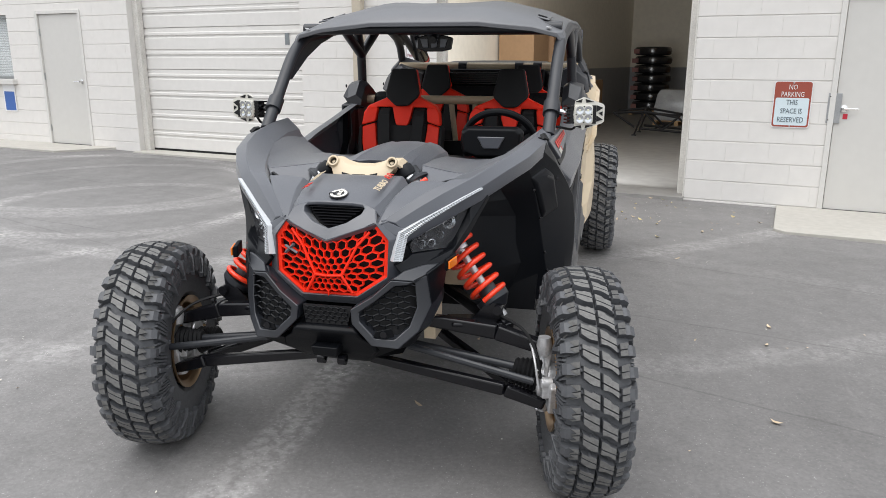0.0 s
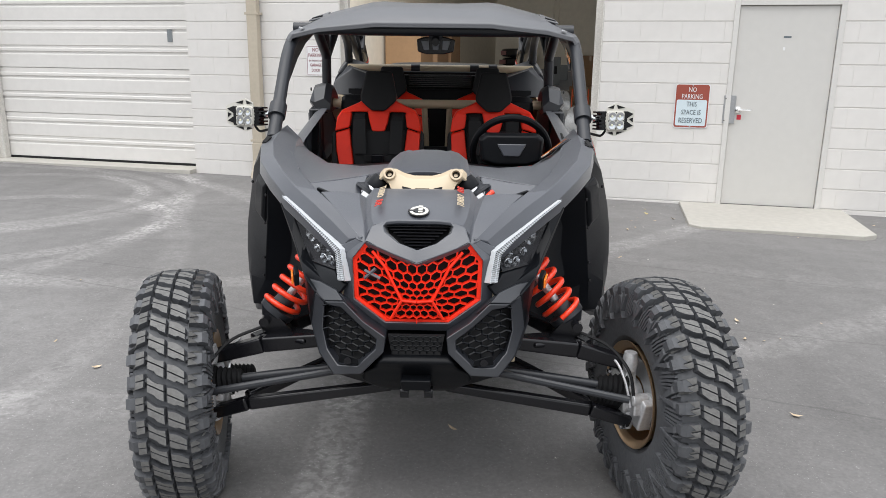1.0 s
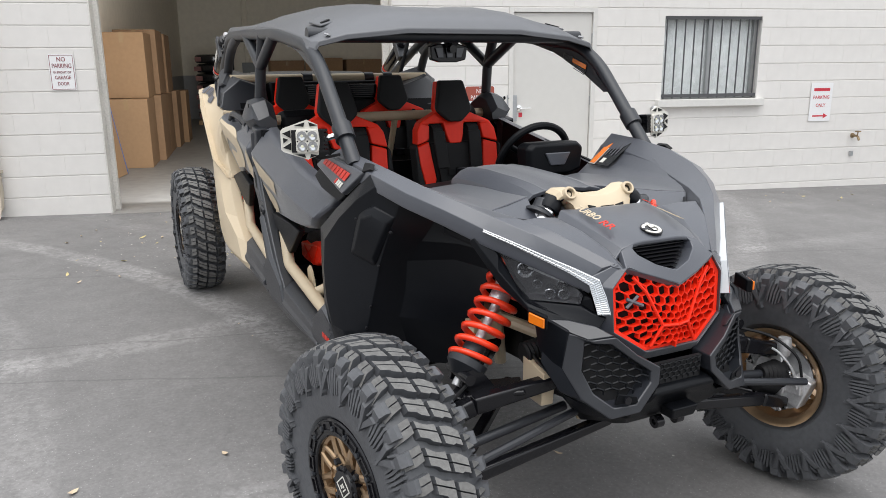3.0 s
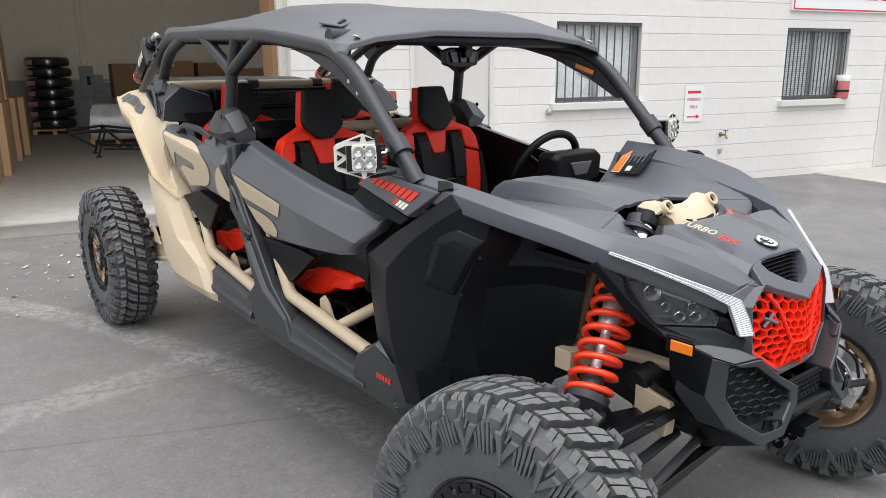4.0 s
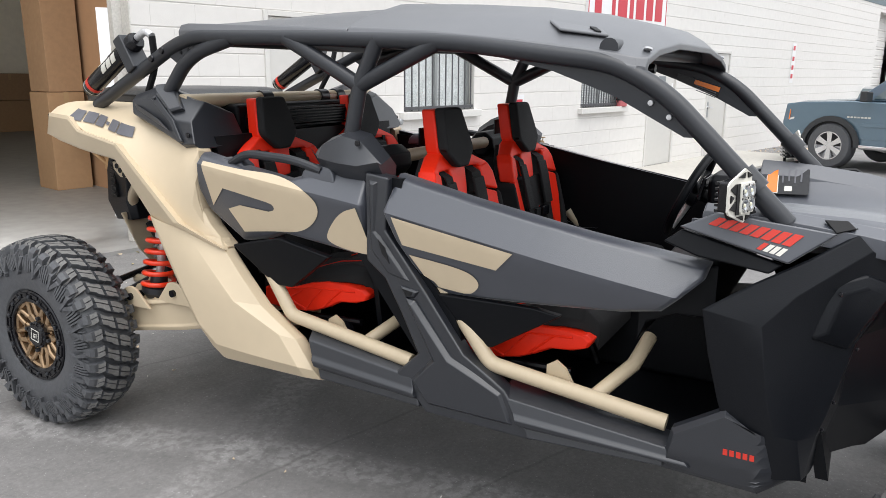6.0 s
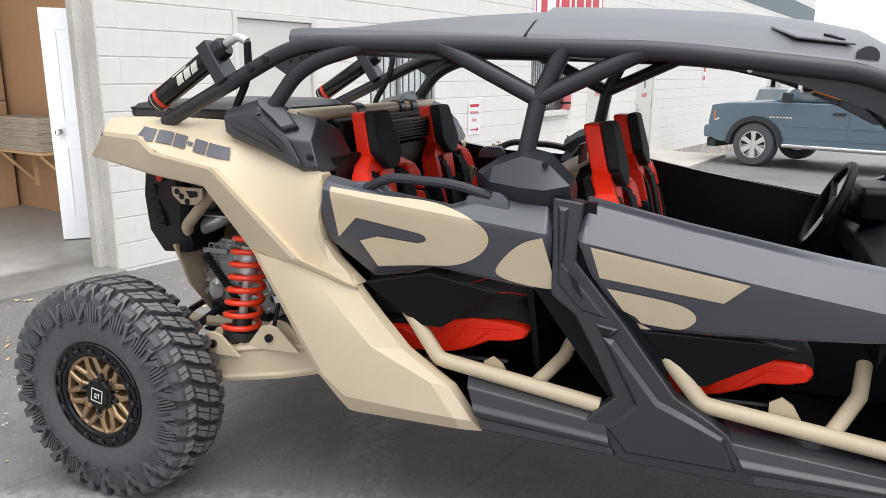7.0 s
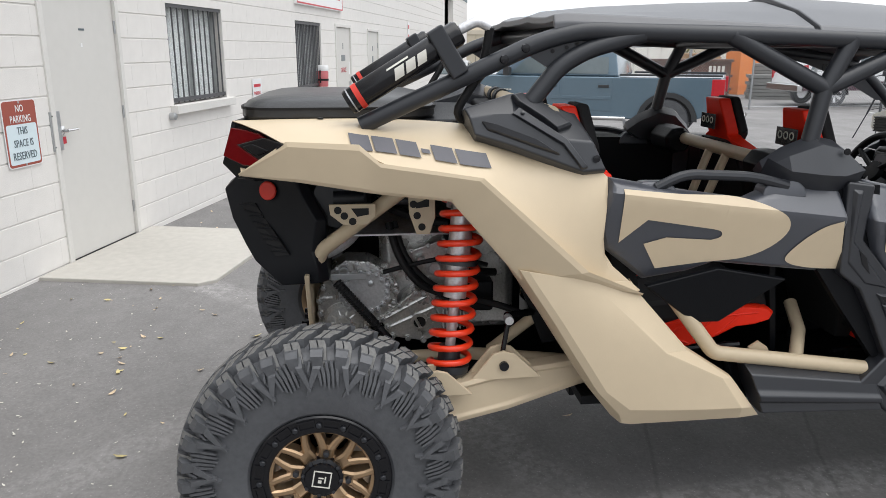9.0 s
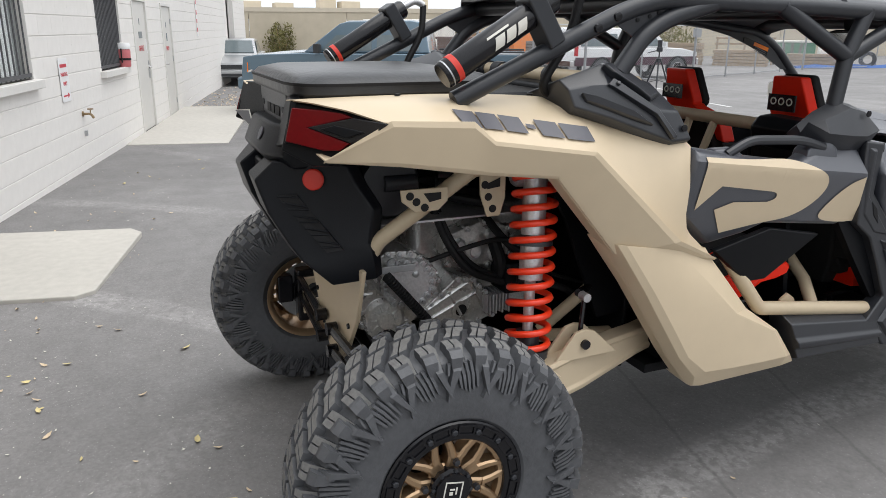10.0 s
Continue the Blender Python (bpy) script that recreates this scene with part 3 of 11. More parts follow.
part("shoe", bm, M_spout, ds, "dented beige outlet", smooth=0, bevel=0.012)
for z in (0.46, 1.9):
    part("strap", boxed(-0.085, 0.085, -0.114, -0.001, z, z + 0.025), M_spout, ds, smooth=0)


# ---- signs ----
def plate(w, h, r, y, t=0.003, cx=0.0, cz=0.0):
    return prismed([(cx + x, y, cz + z) for x, z in rim_round(w, h, r)], (0, -t, 0))


def words_on(sign, rows, material, y):
    for txt, z, size, width in rows:
        part("lettering", moved(text_mesh(txt, size, width), pose(0, y, z, 90, 0, 0)), material, sign, "lettering", smooth=0)


s = thing("parking_sign", "brick red and white reserved parking sign", "sign", B @ pose(2.595, -0.006, 0.995))
part("plate", plate(0.34, 0.445, 0.028, 0.0), M_white, s, smooth=0)
part("border", plate(0.325, 0.43, 0.024, -0.0031, 0.0008), M_signred, s, "brick red border", smooth=0)
part("field", plate(0.297, 0.262, 0.016, -0.0040, 0.0008, 0, -0.068), M_signblue, s, "pale lower field", smooth=0)
words_on(s, (("NO", 0.163, 0.048, 0.075), ("PARKING", 0.095, 0.048, 0.20)), M_white, -0.0055)
words_on(s, (("THIS", 0.018, 0.050, 0.10), ("SPACE IS", -0.064, 0.050, 0.19), ("RESERVED", -0.147, 0.052, 0.23)), M_signink, -0.0065)
for z in (0.205, -0.205):
    part("screw", lathed([(0, 0), (0.008, 0), (0.008, 0.003), (0, 0.005)], 10, pose(0, -0.003, z, 0, 0, -90)), M_steel, s)
s = thing("garage_sign", "white sign with dark red garage parking notice", "sign", B @ pose(-1.54, -0.006, 1.40))
part("plate", plate(0.226, 0.335, 0.014, 0.0), M_white, s, smooth=0)
bm = fresh()
for r in ((-0.105, 0.105, 0.156, 0.160), (-0.105, 0.105, -0.160, -0.156), (-0.105, -0.101, -0.156, 0.156), (0.101, 0.105, -0.156, 0.156)):
    box(bm, r[0], r[1], -0.0045, -0.0031, r[2], r[3])
part("border", bm, M_darkred, s, "dark red line border", smooth=0)
words_on(s, (("NO", 0.118, 0.042, 0.075), ("PARKING", 0.058, 0.042, 0.17), ("IN FRONT OF", -0.002, 0.022, 0.155), ("GARAGE", -0.050, 0.034, 0.14), ("DOOR", -0.108, 0.034, 0.10)), M_darkred, -0.0045)
s = thing("arrow_sign", "white parking sign with red lettering and arrow", "sign", B @ pose(6.87, -0.006, 0.965))
part("plate", plate(0.30, 0.455, 0.014, 0.0), M_white, s, smooth=0)
words_on(s, (("PARKING", 0.055, 0.042, 0.22), ("ONLY", -0.04, 0.042, 0.13)), M_signbright, -0.0045)
bm = fresh()
box(bm, -0.11, 0.11, -0.0045, -0.0031, 0.130, 0.165)
part("name_bar", bm, M_signbright, s, "plain red bar", smooth=0)
bm = fresh()
prism(bm, [(-0.10, -0.0031, -0.157), (0.05, -0.0031, -0.157), (0.05, -0.0031, -0.135), (0.11, -0.0031, -0.165), (0.05, -0.0031, -0.195), (0.05, -0.0031, -0.173), (-0.10, -0.0031, -0.173)], (0, -0.0014, 0))
part("arrow", bm, M_signbright, s, "red arrow", smooth=0)
s = thing("shop_sign", "large white sign with red border and red shapes", "sign", B @ pose(9.685, -0.02, 2.68))
part("panel", boxed(-1.235, 1.235, -0.02, 0.02, -0.53, 0.53), M_white, s, smooth=0, bevel=0.004)
bm = fresh()
for r in ((-1.22, 1.22, 0.495, 0.515), (-1.22, 1.22, -0.515, -0.495), (-1.22, -1.20, -0.495, 0.495), (1.20, 1.22, -0.495, 0.495)):
    box(bm, r[0], r[1], -0.024, -0.0205, r[2], r[3])
part("border", bm, M_signbright, s, "red border", smooth=0)
for x0, x1, z0, z1 in ((-1.05, -0.86, -0.36, 0.36), (-0.82, -0.62, 0.0, 0.36), (-0.56, -0.46, -0.36, 0.12), (-0.38, -0.10, -0.36, 0.12), (-0.02, 0.10, -0.36, 0.30), (0.18, 0.44, -0.36, 0.12), (0.52, 0.74, -0.36, 0.12), (0.82, 1.06, -0.36, 0.30)):
    part("mark", boxed(x0, x1, -0.024, -0.0205, z0, z1), M_signbright, s, "red bar", smooth=0)
s = thing("upright_sign", "narrow white sign with a red top", "sign", B @ pose(17.6, -0.006, 1.75))
part("plate", plate(0.24, 0.9, 0.01, 0.0), M_white, s, smooth=0)
for z in (0.34, 0.10, -0.10, -0.30):
    part("mark", boxed(-0.07, 0.07, -0.0045, -0.0031, z - 0.05, z + 0.05), M_signbright, s, "red bar", smooth=0)
s = thing("blue_sign", "small blue and white notice on the block wall", "sign", B @ pose(-9.02, -0.006, 0.80))
part("plate", plate(0.30, 0.44, 0.014, 0.0), M_white, s, smooth=0)
part("field", plate(0.25, 0.30, 0.01, -0.0031, 0.001, 0, -0.05), M_blue, s, "blue field", smooth=0)

# hose tap and its stub
t = thing("hose_tap", "weathered brass hose tap on the block wall", "tap", B @ pose(7.38, 0, 0.55))
M_brass = mat("old_brass", (0.30, 0.22, 0.13), 0.5, 0.8, var=0.3, scale=20)
part("flange", lathed([(0, 0.0), (0.03, 0.0), (0.03, 0.012), (0.014, 0.018)], 14, pose(0, 0, 0, 0, 0, -90)), M_brass, t)
part("body", tubed(bend([(0, 0.01, 0), (0, -0.09, 0), (0, -0.12, -0.05)], 0.03), 0.014, 10), M_brass, t)
part("wheel", lathed([(0.012, -0.006), (0.034, -0.006), (0.034, 0.006), (0.012, 0.006), (0.012, -0.006)], 12, pose(0, -0.09, 0.055, 0, 90, 0)), M_brass, t)
part("stem", tubed([(0, -0.085, 0.0), (0, -0.09, 0.06)], 0.007, 8), M_brass, t)
bm = fresh()
box(bm, 7.36, 7.40, -0.03, 0.0, 0.30, 0.36)
thing("conduit_stub", "small grey pipe stub on the block wall", "pipe", B, bm=bm, material=M_steel, bevel=0.004)
bm = fresh()
lathe(bm, [(0, 0), (0.035, 0), (0.035, 0.05), (0.02, 0.06), (0, 0.06)], 12, pose(4.66, 0, 0.93, 0, 0, -90))
thing("sensor_box", "small round grey fitting below the window sill", "fitting", B, bm=bm, material=M_steel)

# drinks cooler jug on the sill
j = thing("cooler_jug", "pink and white drinks cooler jug on the sill", "jug", B @ pose(9.62, -0.02, 0.97))
M_pink = mat("faded_pink", (0.52, 0.14, 0.15), 0.45, var=0.08, scale=10)
part("body", lathed([(0, 0.0), (0.085, 0.0), (0.09, 0.02), (0.098, 0.22), (0.09, 0.24)], 24, pose(0, 0, 0, 0, -90, 0)), M_pink, j)
part("lid", lathed([(0.097, 0.24), (0.10, 0.25), (0.10, 0.30), (0.09, 0.325), (0, 0.33)], 24, pose(0, 0, 0, 0, -90, 0)), M_white, j, "white lid")
part("handle", tubed(bend([(-0.11, 0, 0.25), (-0.125, 0, 0.14), (-0.11, 0, 0.06)], 0.03), 0.010, 8), M_dark, j)
part("strap", lathed([(0.094, 0.09), (0.098, 0.09), (0.098, 0.12), (0.095, 0.12)], 24, pose(0, 0, 0, 0, -90, 0)), M_dark, j)

# ---- things inside the open shop ----
def carton(x, y, w, d, h, z=0.02, turn=0.0, material=None, label="brown cardboard carton in the shop"):
    c = thing("cardboard_box", label, "box", B @ pose(x, y, z, 0, 0, turn), group="cartons in the shop")
    part("body", boxed(-w / 2, w / 2, -d / 2, d / 2, 0, h), material or M_card, c, smooth=0, bevel=0.006)
    part("flap", boxed(-w / 2 + 0.004, -0.004, -d / 2 + 0.004, d / 2 - 0.004, h, h + 0.004), material or M_card, c, smooth=0)
    part("flap", boxed(0.004, w / 2 - 0.004, -d / 2 + 0.004, d / 2 - 0.004, h, h + 0.005), material or M_card, c, smooth=0)
    part("tape", boxed(-0.03, 0.03, -d / 2 - 0.002, d / 2, h + 0.005, h + 0.007), M_tape, c, "strip of packing tape", smooth=0)
    part("tape", boxed(-0.03, 0.03, -d / 2 - 0.002, -d / 2 - 0.0005, h - 0.14, h + 0.006), M_tape, c, smooth=0)
    return c


for x, y, w, d, h, z, k in ((-1.66, 3.98, 0.58, 0.88, 0.98, 0.02, M_card), (-1.68, 4.25, 0.60, 0.86, 0.92, 1.01, M_card), (-1.62, 4.92, 0.62, 0.90, 1.00, 0.02, M_card_b),
                            (-1.66, 5.25, 0.62, 0.95, 0.98, 1.03, M_card_b), (-1.66, 5.9, 0.62, 0.9, 0.98, 0.02, M_card), (-1.68, 6.35, 0.62, 0.9, 0.98, 1.01, M_card_b), (-1.64, 6.85, 0.66, 0.85, 1.0, 0.02, M_card_b), (-1.60, 7.75, 0.70, 0.8, 0.98, 0.02, M_card)):
    carton(x, y, w, d, h, z, 2.0, k)
for i, (x, w, h, z) in enumerate(((0.80, 0.95, 0.74, 0.02), (1.80, 0.98, 0.76, 0.02), (2.82, 0.98, 0.74, 0.02), (3.85, 1.0, 0.74, 0.02), (4.9, 1.0, 0.72, 0.02),
                                  (0.80, 0.92, 0.82, 0.78), (1.85, 1.02, 0.86, 0.80), (2.92, 0.98, 0.84, 0.78), (3.95, 1.0, 0.68, 0.78), (5.0, 1.0, 0.60, 0.76))):
    carton(x, 13.8 + 0.06 * (i % 3), w, 0.9, h, z, (-3, 2, 4)[i % 3], (M_card, M_card_b)[i % 2])
carton(2.42, 3.75, 0.44, 0.50, 1.18, 0.02, 3, M_card, "tall brown cardboard carton beside the partition")
carton(2.43, 3.75, 0.42, 0.48, 1.22, 1.21, 5, M_card_b, "tall brown cardboard carton stacked by the partition")


def sheet(x, y, w, h, lean, turn, material, label, tape=False):
    m = B @ pose(x, y, 0.02, 0, 0, turn) @ pose(0, 0, 0, lean, 0, 0)
    c = thing("cardboard_sheet", label, "cardboard", m)
    part("board", boxed(-w / 2, w / 2, -0.03, 0.03, 0, h), material, c, smooth=0, bevel=0.004)
    if tape:
        for x0 in (-w / 2 - 0.004, w / 2 - 0.016):
            part("tape", boxed(x0, x0 + 0.02, -0.034, 0.034, 0, h), M_blue, c, "blue tape edge", smooth=0)
    return c


sheet(-1.66, 2.62, 0.62, 1.26, -9, 84, M_card, "flat brown carton with blue tape leaning on the wall", True)
sheet(-1.66, 1.72, 0.50, 1.02, -9, 82, M_card_b, "flat brown carton leaning on the shop wall")

# white panelled door standing open inside the bay
M_doorwhite = mat("interior_door_paint", (0.62, 0.63, 0.65), 0.5, var=0.04, scale=4)
d = thing("panel_door", "white panelled interior door standing open", "door", B @ pose(2.60, 0.92, 0.02, 0, 0, 148))
part("leaf", boxed(0, 0.76, -0.018, 0.018, 0.012, 2.03), M_doorwhite, d, smooth=0, bevel=0.003)
for z0, z1 in ((0.20, 0.85), (1.05, 1.85)):
    for x0 in (0.10, 0.43):
        for sd in (-1, 1):
            bm = fresh()
            for r in ((x0, x0 + 0.23, z0, z0 + 0.02), (x0, x0 + 0.23, z1 - 0.02, z1), (x0, x0 + 0.02, z0 + 0.02, z1 - 0.02), (x0 + 0.21, x0 + 0.23, z0 + 0.02, z1 - 0.02)):
                box(bm, r[0], r[1], min(sd * 0.018, sd * 0.024), max(sd * 0.018, sd * 0.024), r[2], r[3])
            part("moulding", bm, M_doorwhite, d, smooth=0, bevel=0.002)
for sd in (-1, 1):
    part("knob", lathed([(0, 0), (0.03, 0), (0.03, 0.008), (0.012, 0.015), (0.012, 0.035), (0.028, 0.045), (0.030, 0.06), (0.02, 0.072), (0, 0.074)], 16, pose(0.70, sd * 0.018, 0.98, 0, 0, 90 * sd)), M_chrome, d, "chrome round knob")

# shelf with flattened cartons
sh = thing("wall_shelf", "pine bracket shelf on the partition", "shelf", B @ pose(2.72, 2.75, 0.70))
part("board", boxed(-0.42, 0.0, -0.55, 0.55, 0, 0.03), M_wood, sh, smooth=0, bevel=0.003)
for y in (-0.4, 0.4):
    part("bracket", boxed(-0.04, 0.0, y - 0.02, y + 0.02, -0.42, 0), M_wood, sh, smooth=0)
    part("brace", tubed([(-0.36, y, -0.005), (-0.02, y, -0.36)], 0.022, 4), M_wood, sh, smooth=0)
st = thing("folded_cartons", "stack of flattened pale grey cartons on the shelf", "cardboard stack", B @ pose(2.51, 2.75, 0.732))
M_flat = mat("folded_carton", (0.36, 0.31, 0.25), 0.8, var=0.2, scale=9)
for i in range(14):
    part("carton", boxed(-0.19 + 0.006 * (i % 3), 0.18, -0.48 + 0.008 * (i % 4), 0.48 - 0.006 * (i % 5), i * 0.024, i * 0.024 + 0.022), M_flat, st, smooth=0)

# wrapped stack of tyres
M_labelred = mat("faded_label", (0.30, 0.15, 0.14), 0.5, var=0.5, scale=12)
ts = thing("tyre_stack", "stack of tyres in black stretch wrap on a pallet", "tyres", B @ pose(-1.02, 12.4, 0.02))
for i in range(3):
    part("pallet_board", boxed(-0.45, 0.45, -0.45 + 0.36 * i, -0.27 + 0.36 * i, 0.08, 0.11), M_wood, ts, smooth=0)
    part("pallet_bearer", boxed(-0.45 + 0.4 * i, -0.36 + 0.4 * i, -0.45, 0.45, 0.0, 0.08), M_wood, ts, smooth=0)
for i in range(7):
    part("tyre", lathed([(0.24, 0.0), (0.43, 0.015), (0.465, 0.05), (0.475, 0.115), (0.465, 0.18), (0.43, 0.215), (0.24, 0.23)], 26, pose(0.02 * (i % 2), 0.01 * (i % 3), 0.12 + 0.232 * i, 0, -90, 0)), M_wrapblack, ts)
    part("paper_label", boxed(-0.30 - 0.02 * (i % 3), -0.14 - 0.02 * (i % 2), -0.488, -0.470, 0.17 + 0.232 * i, 0.28 + 0.232 * i, pose(0, 0.045, 0, 0, 0, -18)), M_labelred, ts, "faded red and white tyre label", smooth=0)

# bare tube chassis on the floor
ch = thing("tube_frame", "bare black tube chassis standing on the floor", "chassis", B @ pose(0.24, 6.75, 0.02, 0, 0, 4) @ Matrix.Diagonal((0.70, 0.8, 1.0, 1.0)))
for pts in ([(-1.2, -0.5, 0.42), (-0.4, -0.5, 0.46), (0.5, -0.5, 0.36), (1.05, -0.5, 0.02)], [(-1.2, 0.4, 0.42), (-0.4, 0.4, 0.48), (0.5, 0.4, 0.38), (1.05, 0.4, 0.02)],
            [(-0.62, -0.5, 0.02), (-0.4, -0.5, 0.46)], [(-0.62, 0.4, 0.02), (-0.4, 0.4, 0.46)], [(-1.2, -0.5, 0.42), (-1.2, 0.4, 0.42)], [(0.5, -0.5, 0.36), (0.5, 0.4, 0.38)],
            [(-0.4, -0.5, 0.46), (-0.4, 0.4, 0.48)], [(-0.5, -0.5, 0.14), (0.9, -0.5, 0.08)], [(-0.5, 0.4, 0.14), (0.9, 0.4, 0.08)], [(-0.4, -0.5, 0.46), (0.1, -0.5, 0.12)],
            [(0.1, -0.5, 0.12), (0.5, -0.5, 0.36)], [(-0.4, 0.4, 0.46), (0.1, 0.4, 0.12)], [(-0.1, -0.5, 0.13), (-0.1, 0.4, 0.13)], [(-1.2, -0.5, 0.42), (-0.62, -0.5, 0.16)], [(-1.2, 0.0, 0.42), (0.5, 0.0, 0.37)]):
    part("frame_tube", tubed(pts, 0.022, 8), M_dark, ch)
for x, y in ((-0.62, -0.5), (-0.62, 0.4), (1.05, -0.5), (1.05, 0.4)):
    part("foot", boxed(x - 0.06, x + 0.06, y - 0.04, y + 0.04, 0, 0.022), M_dark, ch, smooth=0)


def pallet_load(x, y, w, d, h, material, label):
    p = thing("pallet_load", label, "pallet", B @ pose(x, y, 0.02))
    for i in range(4):
        part("pallet_board", boxed(-w / 2, w / 2, -d / 2 + i * d / 4 + 0.01, -d / 2 + i * d / 4 + d / 4 - 0.04, 0.09, 0.11), M_wood, p, smooth=0)
    for i in range(3):
        part("pallet_bearer", boxed(-w / 2 + i * (w - 0.08) / 2, -w / 2 + 0.08 + i * (w - 0.08) / 2, -d / 2, d / 2, 0, 0.09), M_wood, p, smooth=0)
    bm = fresh()
    loft(bm, [[(-w / 2 * k, -d / 2 * k, z), (0, -d / 2 * k * 1.04, z), (w / 2 * k, -d / 2 * k, z), (w / 2 * k * 1.03, 0, z), (w / 2 * k, d / 2 * k, z), (-w / 2 * k, d / 2 * k, z)] for k, z in ((0.96, 0.11), (1.0, 0.11 + h * 0.4), (0.9, 0.11 + h * 0.85), (0.78, 0.11 + h))])
    part("load", bm, material, p, "goods in clear stretch wrap", bevel=0.02)


pallet_load(0.22, 9.3, 1.0, 0.9, 0.66, M_wrap, "pallet of goods in clear stretch wrap")
pallet_load(1.36, 6.0, 1.05, 0.8, 0.50, M_wrap, "low pallet of wrapped parts on the floor")
M_orange = mat("orange_red_plastic", (0.55, 0.09, 0.03), 0.5, var=0.1, scale=10)
tr = thing("hand_trolley", "orange and black hand trolley by the cartons", "trolley", B @ pose(0.95, 8.0, 0.02))
for x in (-0.17, 0.17):
    part("rail", tubed([(x, 0, 0.0), (x, 0.1, 0.85)], 0.014, 8), M_orange, tr)
    part("wheel", lathed([(0, -0.03), (0.09, -0.03), (0.10, 0), (0.09, 0.03), (0, 0.03)], 16, pose(x * 1.25, 0.08, 0.10)), M_dark, tr)
for z in (0.2, 0.45, 0.7):
    part("rung", tubed([(-0.17, z * 0.115, z), (0.17, z * 0.115, z)], 0.012, 8), M_orange, tr)
part("plate", boxed(-0.2, 0.2, -0.22, 0.0, 0.0, 0.012), M_dark, tr, smooth=0)

eb = thing("electric_panel", "grey electrical panel on the shop back wall", "electrical box", B @ pose(-0.20, 14.4, 1.16))
part("cabinet", boxed(-0.2, 0.14, -0.14, 0.0, -0.40, 0.40), M_greybox, eb, smooth=0, bevel=0.006)
part("side_box", boxed(0.14, 0.36, -0.12, 0.0, -0.26, 0.18), M_greybox, eb, smooth=0, bevel=0.006)
part("door", boxed(-0.17, 0.11, -0.15, -0.141, -0.36, 0.36), M_greybox, eb, smooth=0, bevel=0.003)
part("switch", boxed(-0.03, 0.05, -0.19, -0.151, -0.08, 0.14), M_dark, eb, smooth=0, bevel=0.004)
for x in (-0.12, 0.02):
    part("conduit", tubed([(x, -0.05, 0.40), (x, -0.05, 3.15)], 0.02, 8), M_shopwall, eb)
part("conduit", tubed([(0.0, -0.05, -0.40), (0.0, -0.05, -1.10)], 0.016, 8), M_shopwall, eb)
part("conduit", tubed([(0.36, -0.05, 0.0), (0.6, -0.05, 0.0)], 0.014, 8), M_shopwall, eb)

# ---- materials of the buggy ----
M_body = mat("matte_charcoal_plastic", (0.042, 0.0465, 0.060), 0.36, var=0.05, scale=6, bump=0.10, bscale=400, spec=1.0)
for m, amount in ((M_body, 0.30),):
    m.node_tree.nodes["Principled BSDF"].inputs["Sheen Weight"].default_value = amount
    m.node_tree.nodes["Principled BSDF"].inputs["Sheen Roughness"].default_value = 0.40
M_sillp = mat("satin_charcoal_plastic", (0.0185, 0.0205, 0.026), 0.37, var=0.06, scale=6, bump=0.10, bscale=380, spec=0.75)
M_black = mat("black_plastic", (0.0045, 0.0051, 0.0066), 0.42, var=0.08, scale=8, bump=0.12, bscale=350, spec=0.16)
M_guard = mat("dark_moulded_plastic", (0.0060, 0.0069, 0.0092), 0.36, var=0.06, scale=7, bump=0.10, bscale=350, spec=0.20)
# paler than the body plastic: the roof's sky sheen is put into its colour
M_roof = mat("sheen_pale_roof_plastic", (0.088, 0.091, 0.100), 0.42, var=0.07, scale=4, bump=0.10, bscale=380, spec=0.9)
M_cage = mat("satin_black_steel", (0.019, 0.021, 0.026), 0.40, var=0.06, scale=10, bump=0.05, bscale=300, spec=0.55)
M_gloss = mat("gloss_black_steel", (0.007, 0.007, 0.009), 0.22, var=0.08, scale=12, spec=0.4)
M_tan = mat("desert_tan", (0.61, 0.50, 0.350), 0.42, var=0.03, scale=3, bump=0.05, bscale=300)
M_tansteel = mat("tan_powder_coat", (0.53, 0.435, 0.30), 0.38, var=0.05, scale=8)
M_red = mat("red_plastic", (0.95, 0.030, 0.008), 0.42, var=0.05, scale=8, bump=0.05, bscale=300, spec=0.28)
M_spring = mat("red_spring", (0.92, 0.050, 0.013), 0.30, var=0.04, scale=10, coat=0.3)
M_rubber = mat("tyre_rubber", (0.080, 0.083, 0.090), 0.50, var=0.25, scale=9, bump=0.25, bscale=120)
M_tread = mat("worn_tread_rubber", (0.165, 0.163, 0.158), 0.65, var=0.30, scale=14, bump=0.30, bscale=160, spec=0.3)
M_bronze = mat("bronze_alloy", (0.46, 0.315, 0.19), 0.30, 0.80, var=0.08, scale=14)
M_alloy = mat("cast_aluminium", (0.60, 0.60, 0.61), 0.34, 0.55, var=0.25, scale=18, bump=0.2, bscale=90)
M_engine = mat("engine_casting", (0.58, 0.575, 0.56), 0.28, 0.66, var=0.3, scale=20, bump=0.4, bscale=70)
M_seat = mat("black_seat_fabric", (0.008, 0.008, 0.009), 0.8, var=0.2, scale=40, bump=0.3, bscale=500)
M_strap = mat("black_webbing", (0.007, 0.007, 0.008), 0.85, var=0.15, scale=60, bump=0.4, bscale=700)
M_lens = mat("clear_lens", (0.10, 0.10, 0.11), 0.04, var=0, alpha=0.16, spec=1.0)
M_lampdark = mat("lamp_interior", (0.13, 0.132, 0.14), 0.30, 0.4, var=0.2, scale=30)
M_lampwhite = mat("lamp_diffuser", (0.58, 0.60, 0.62), 0.16, var=0.05, scale=30)
M_reflector = mat("lamp_reflector", (0.62, 0.64, 0.66), 0.12, 0.95, var=0.1, scale=30)
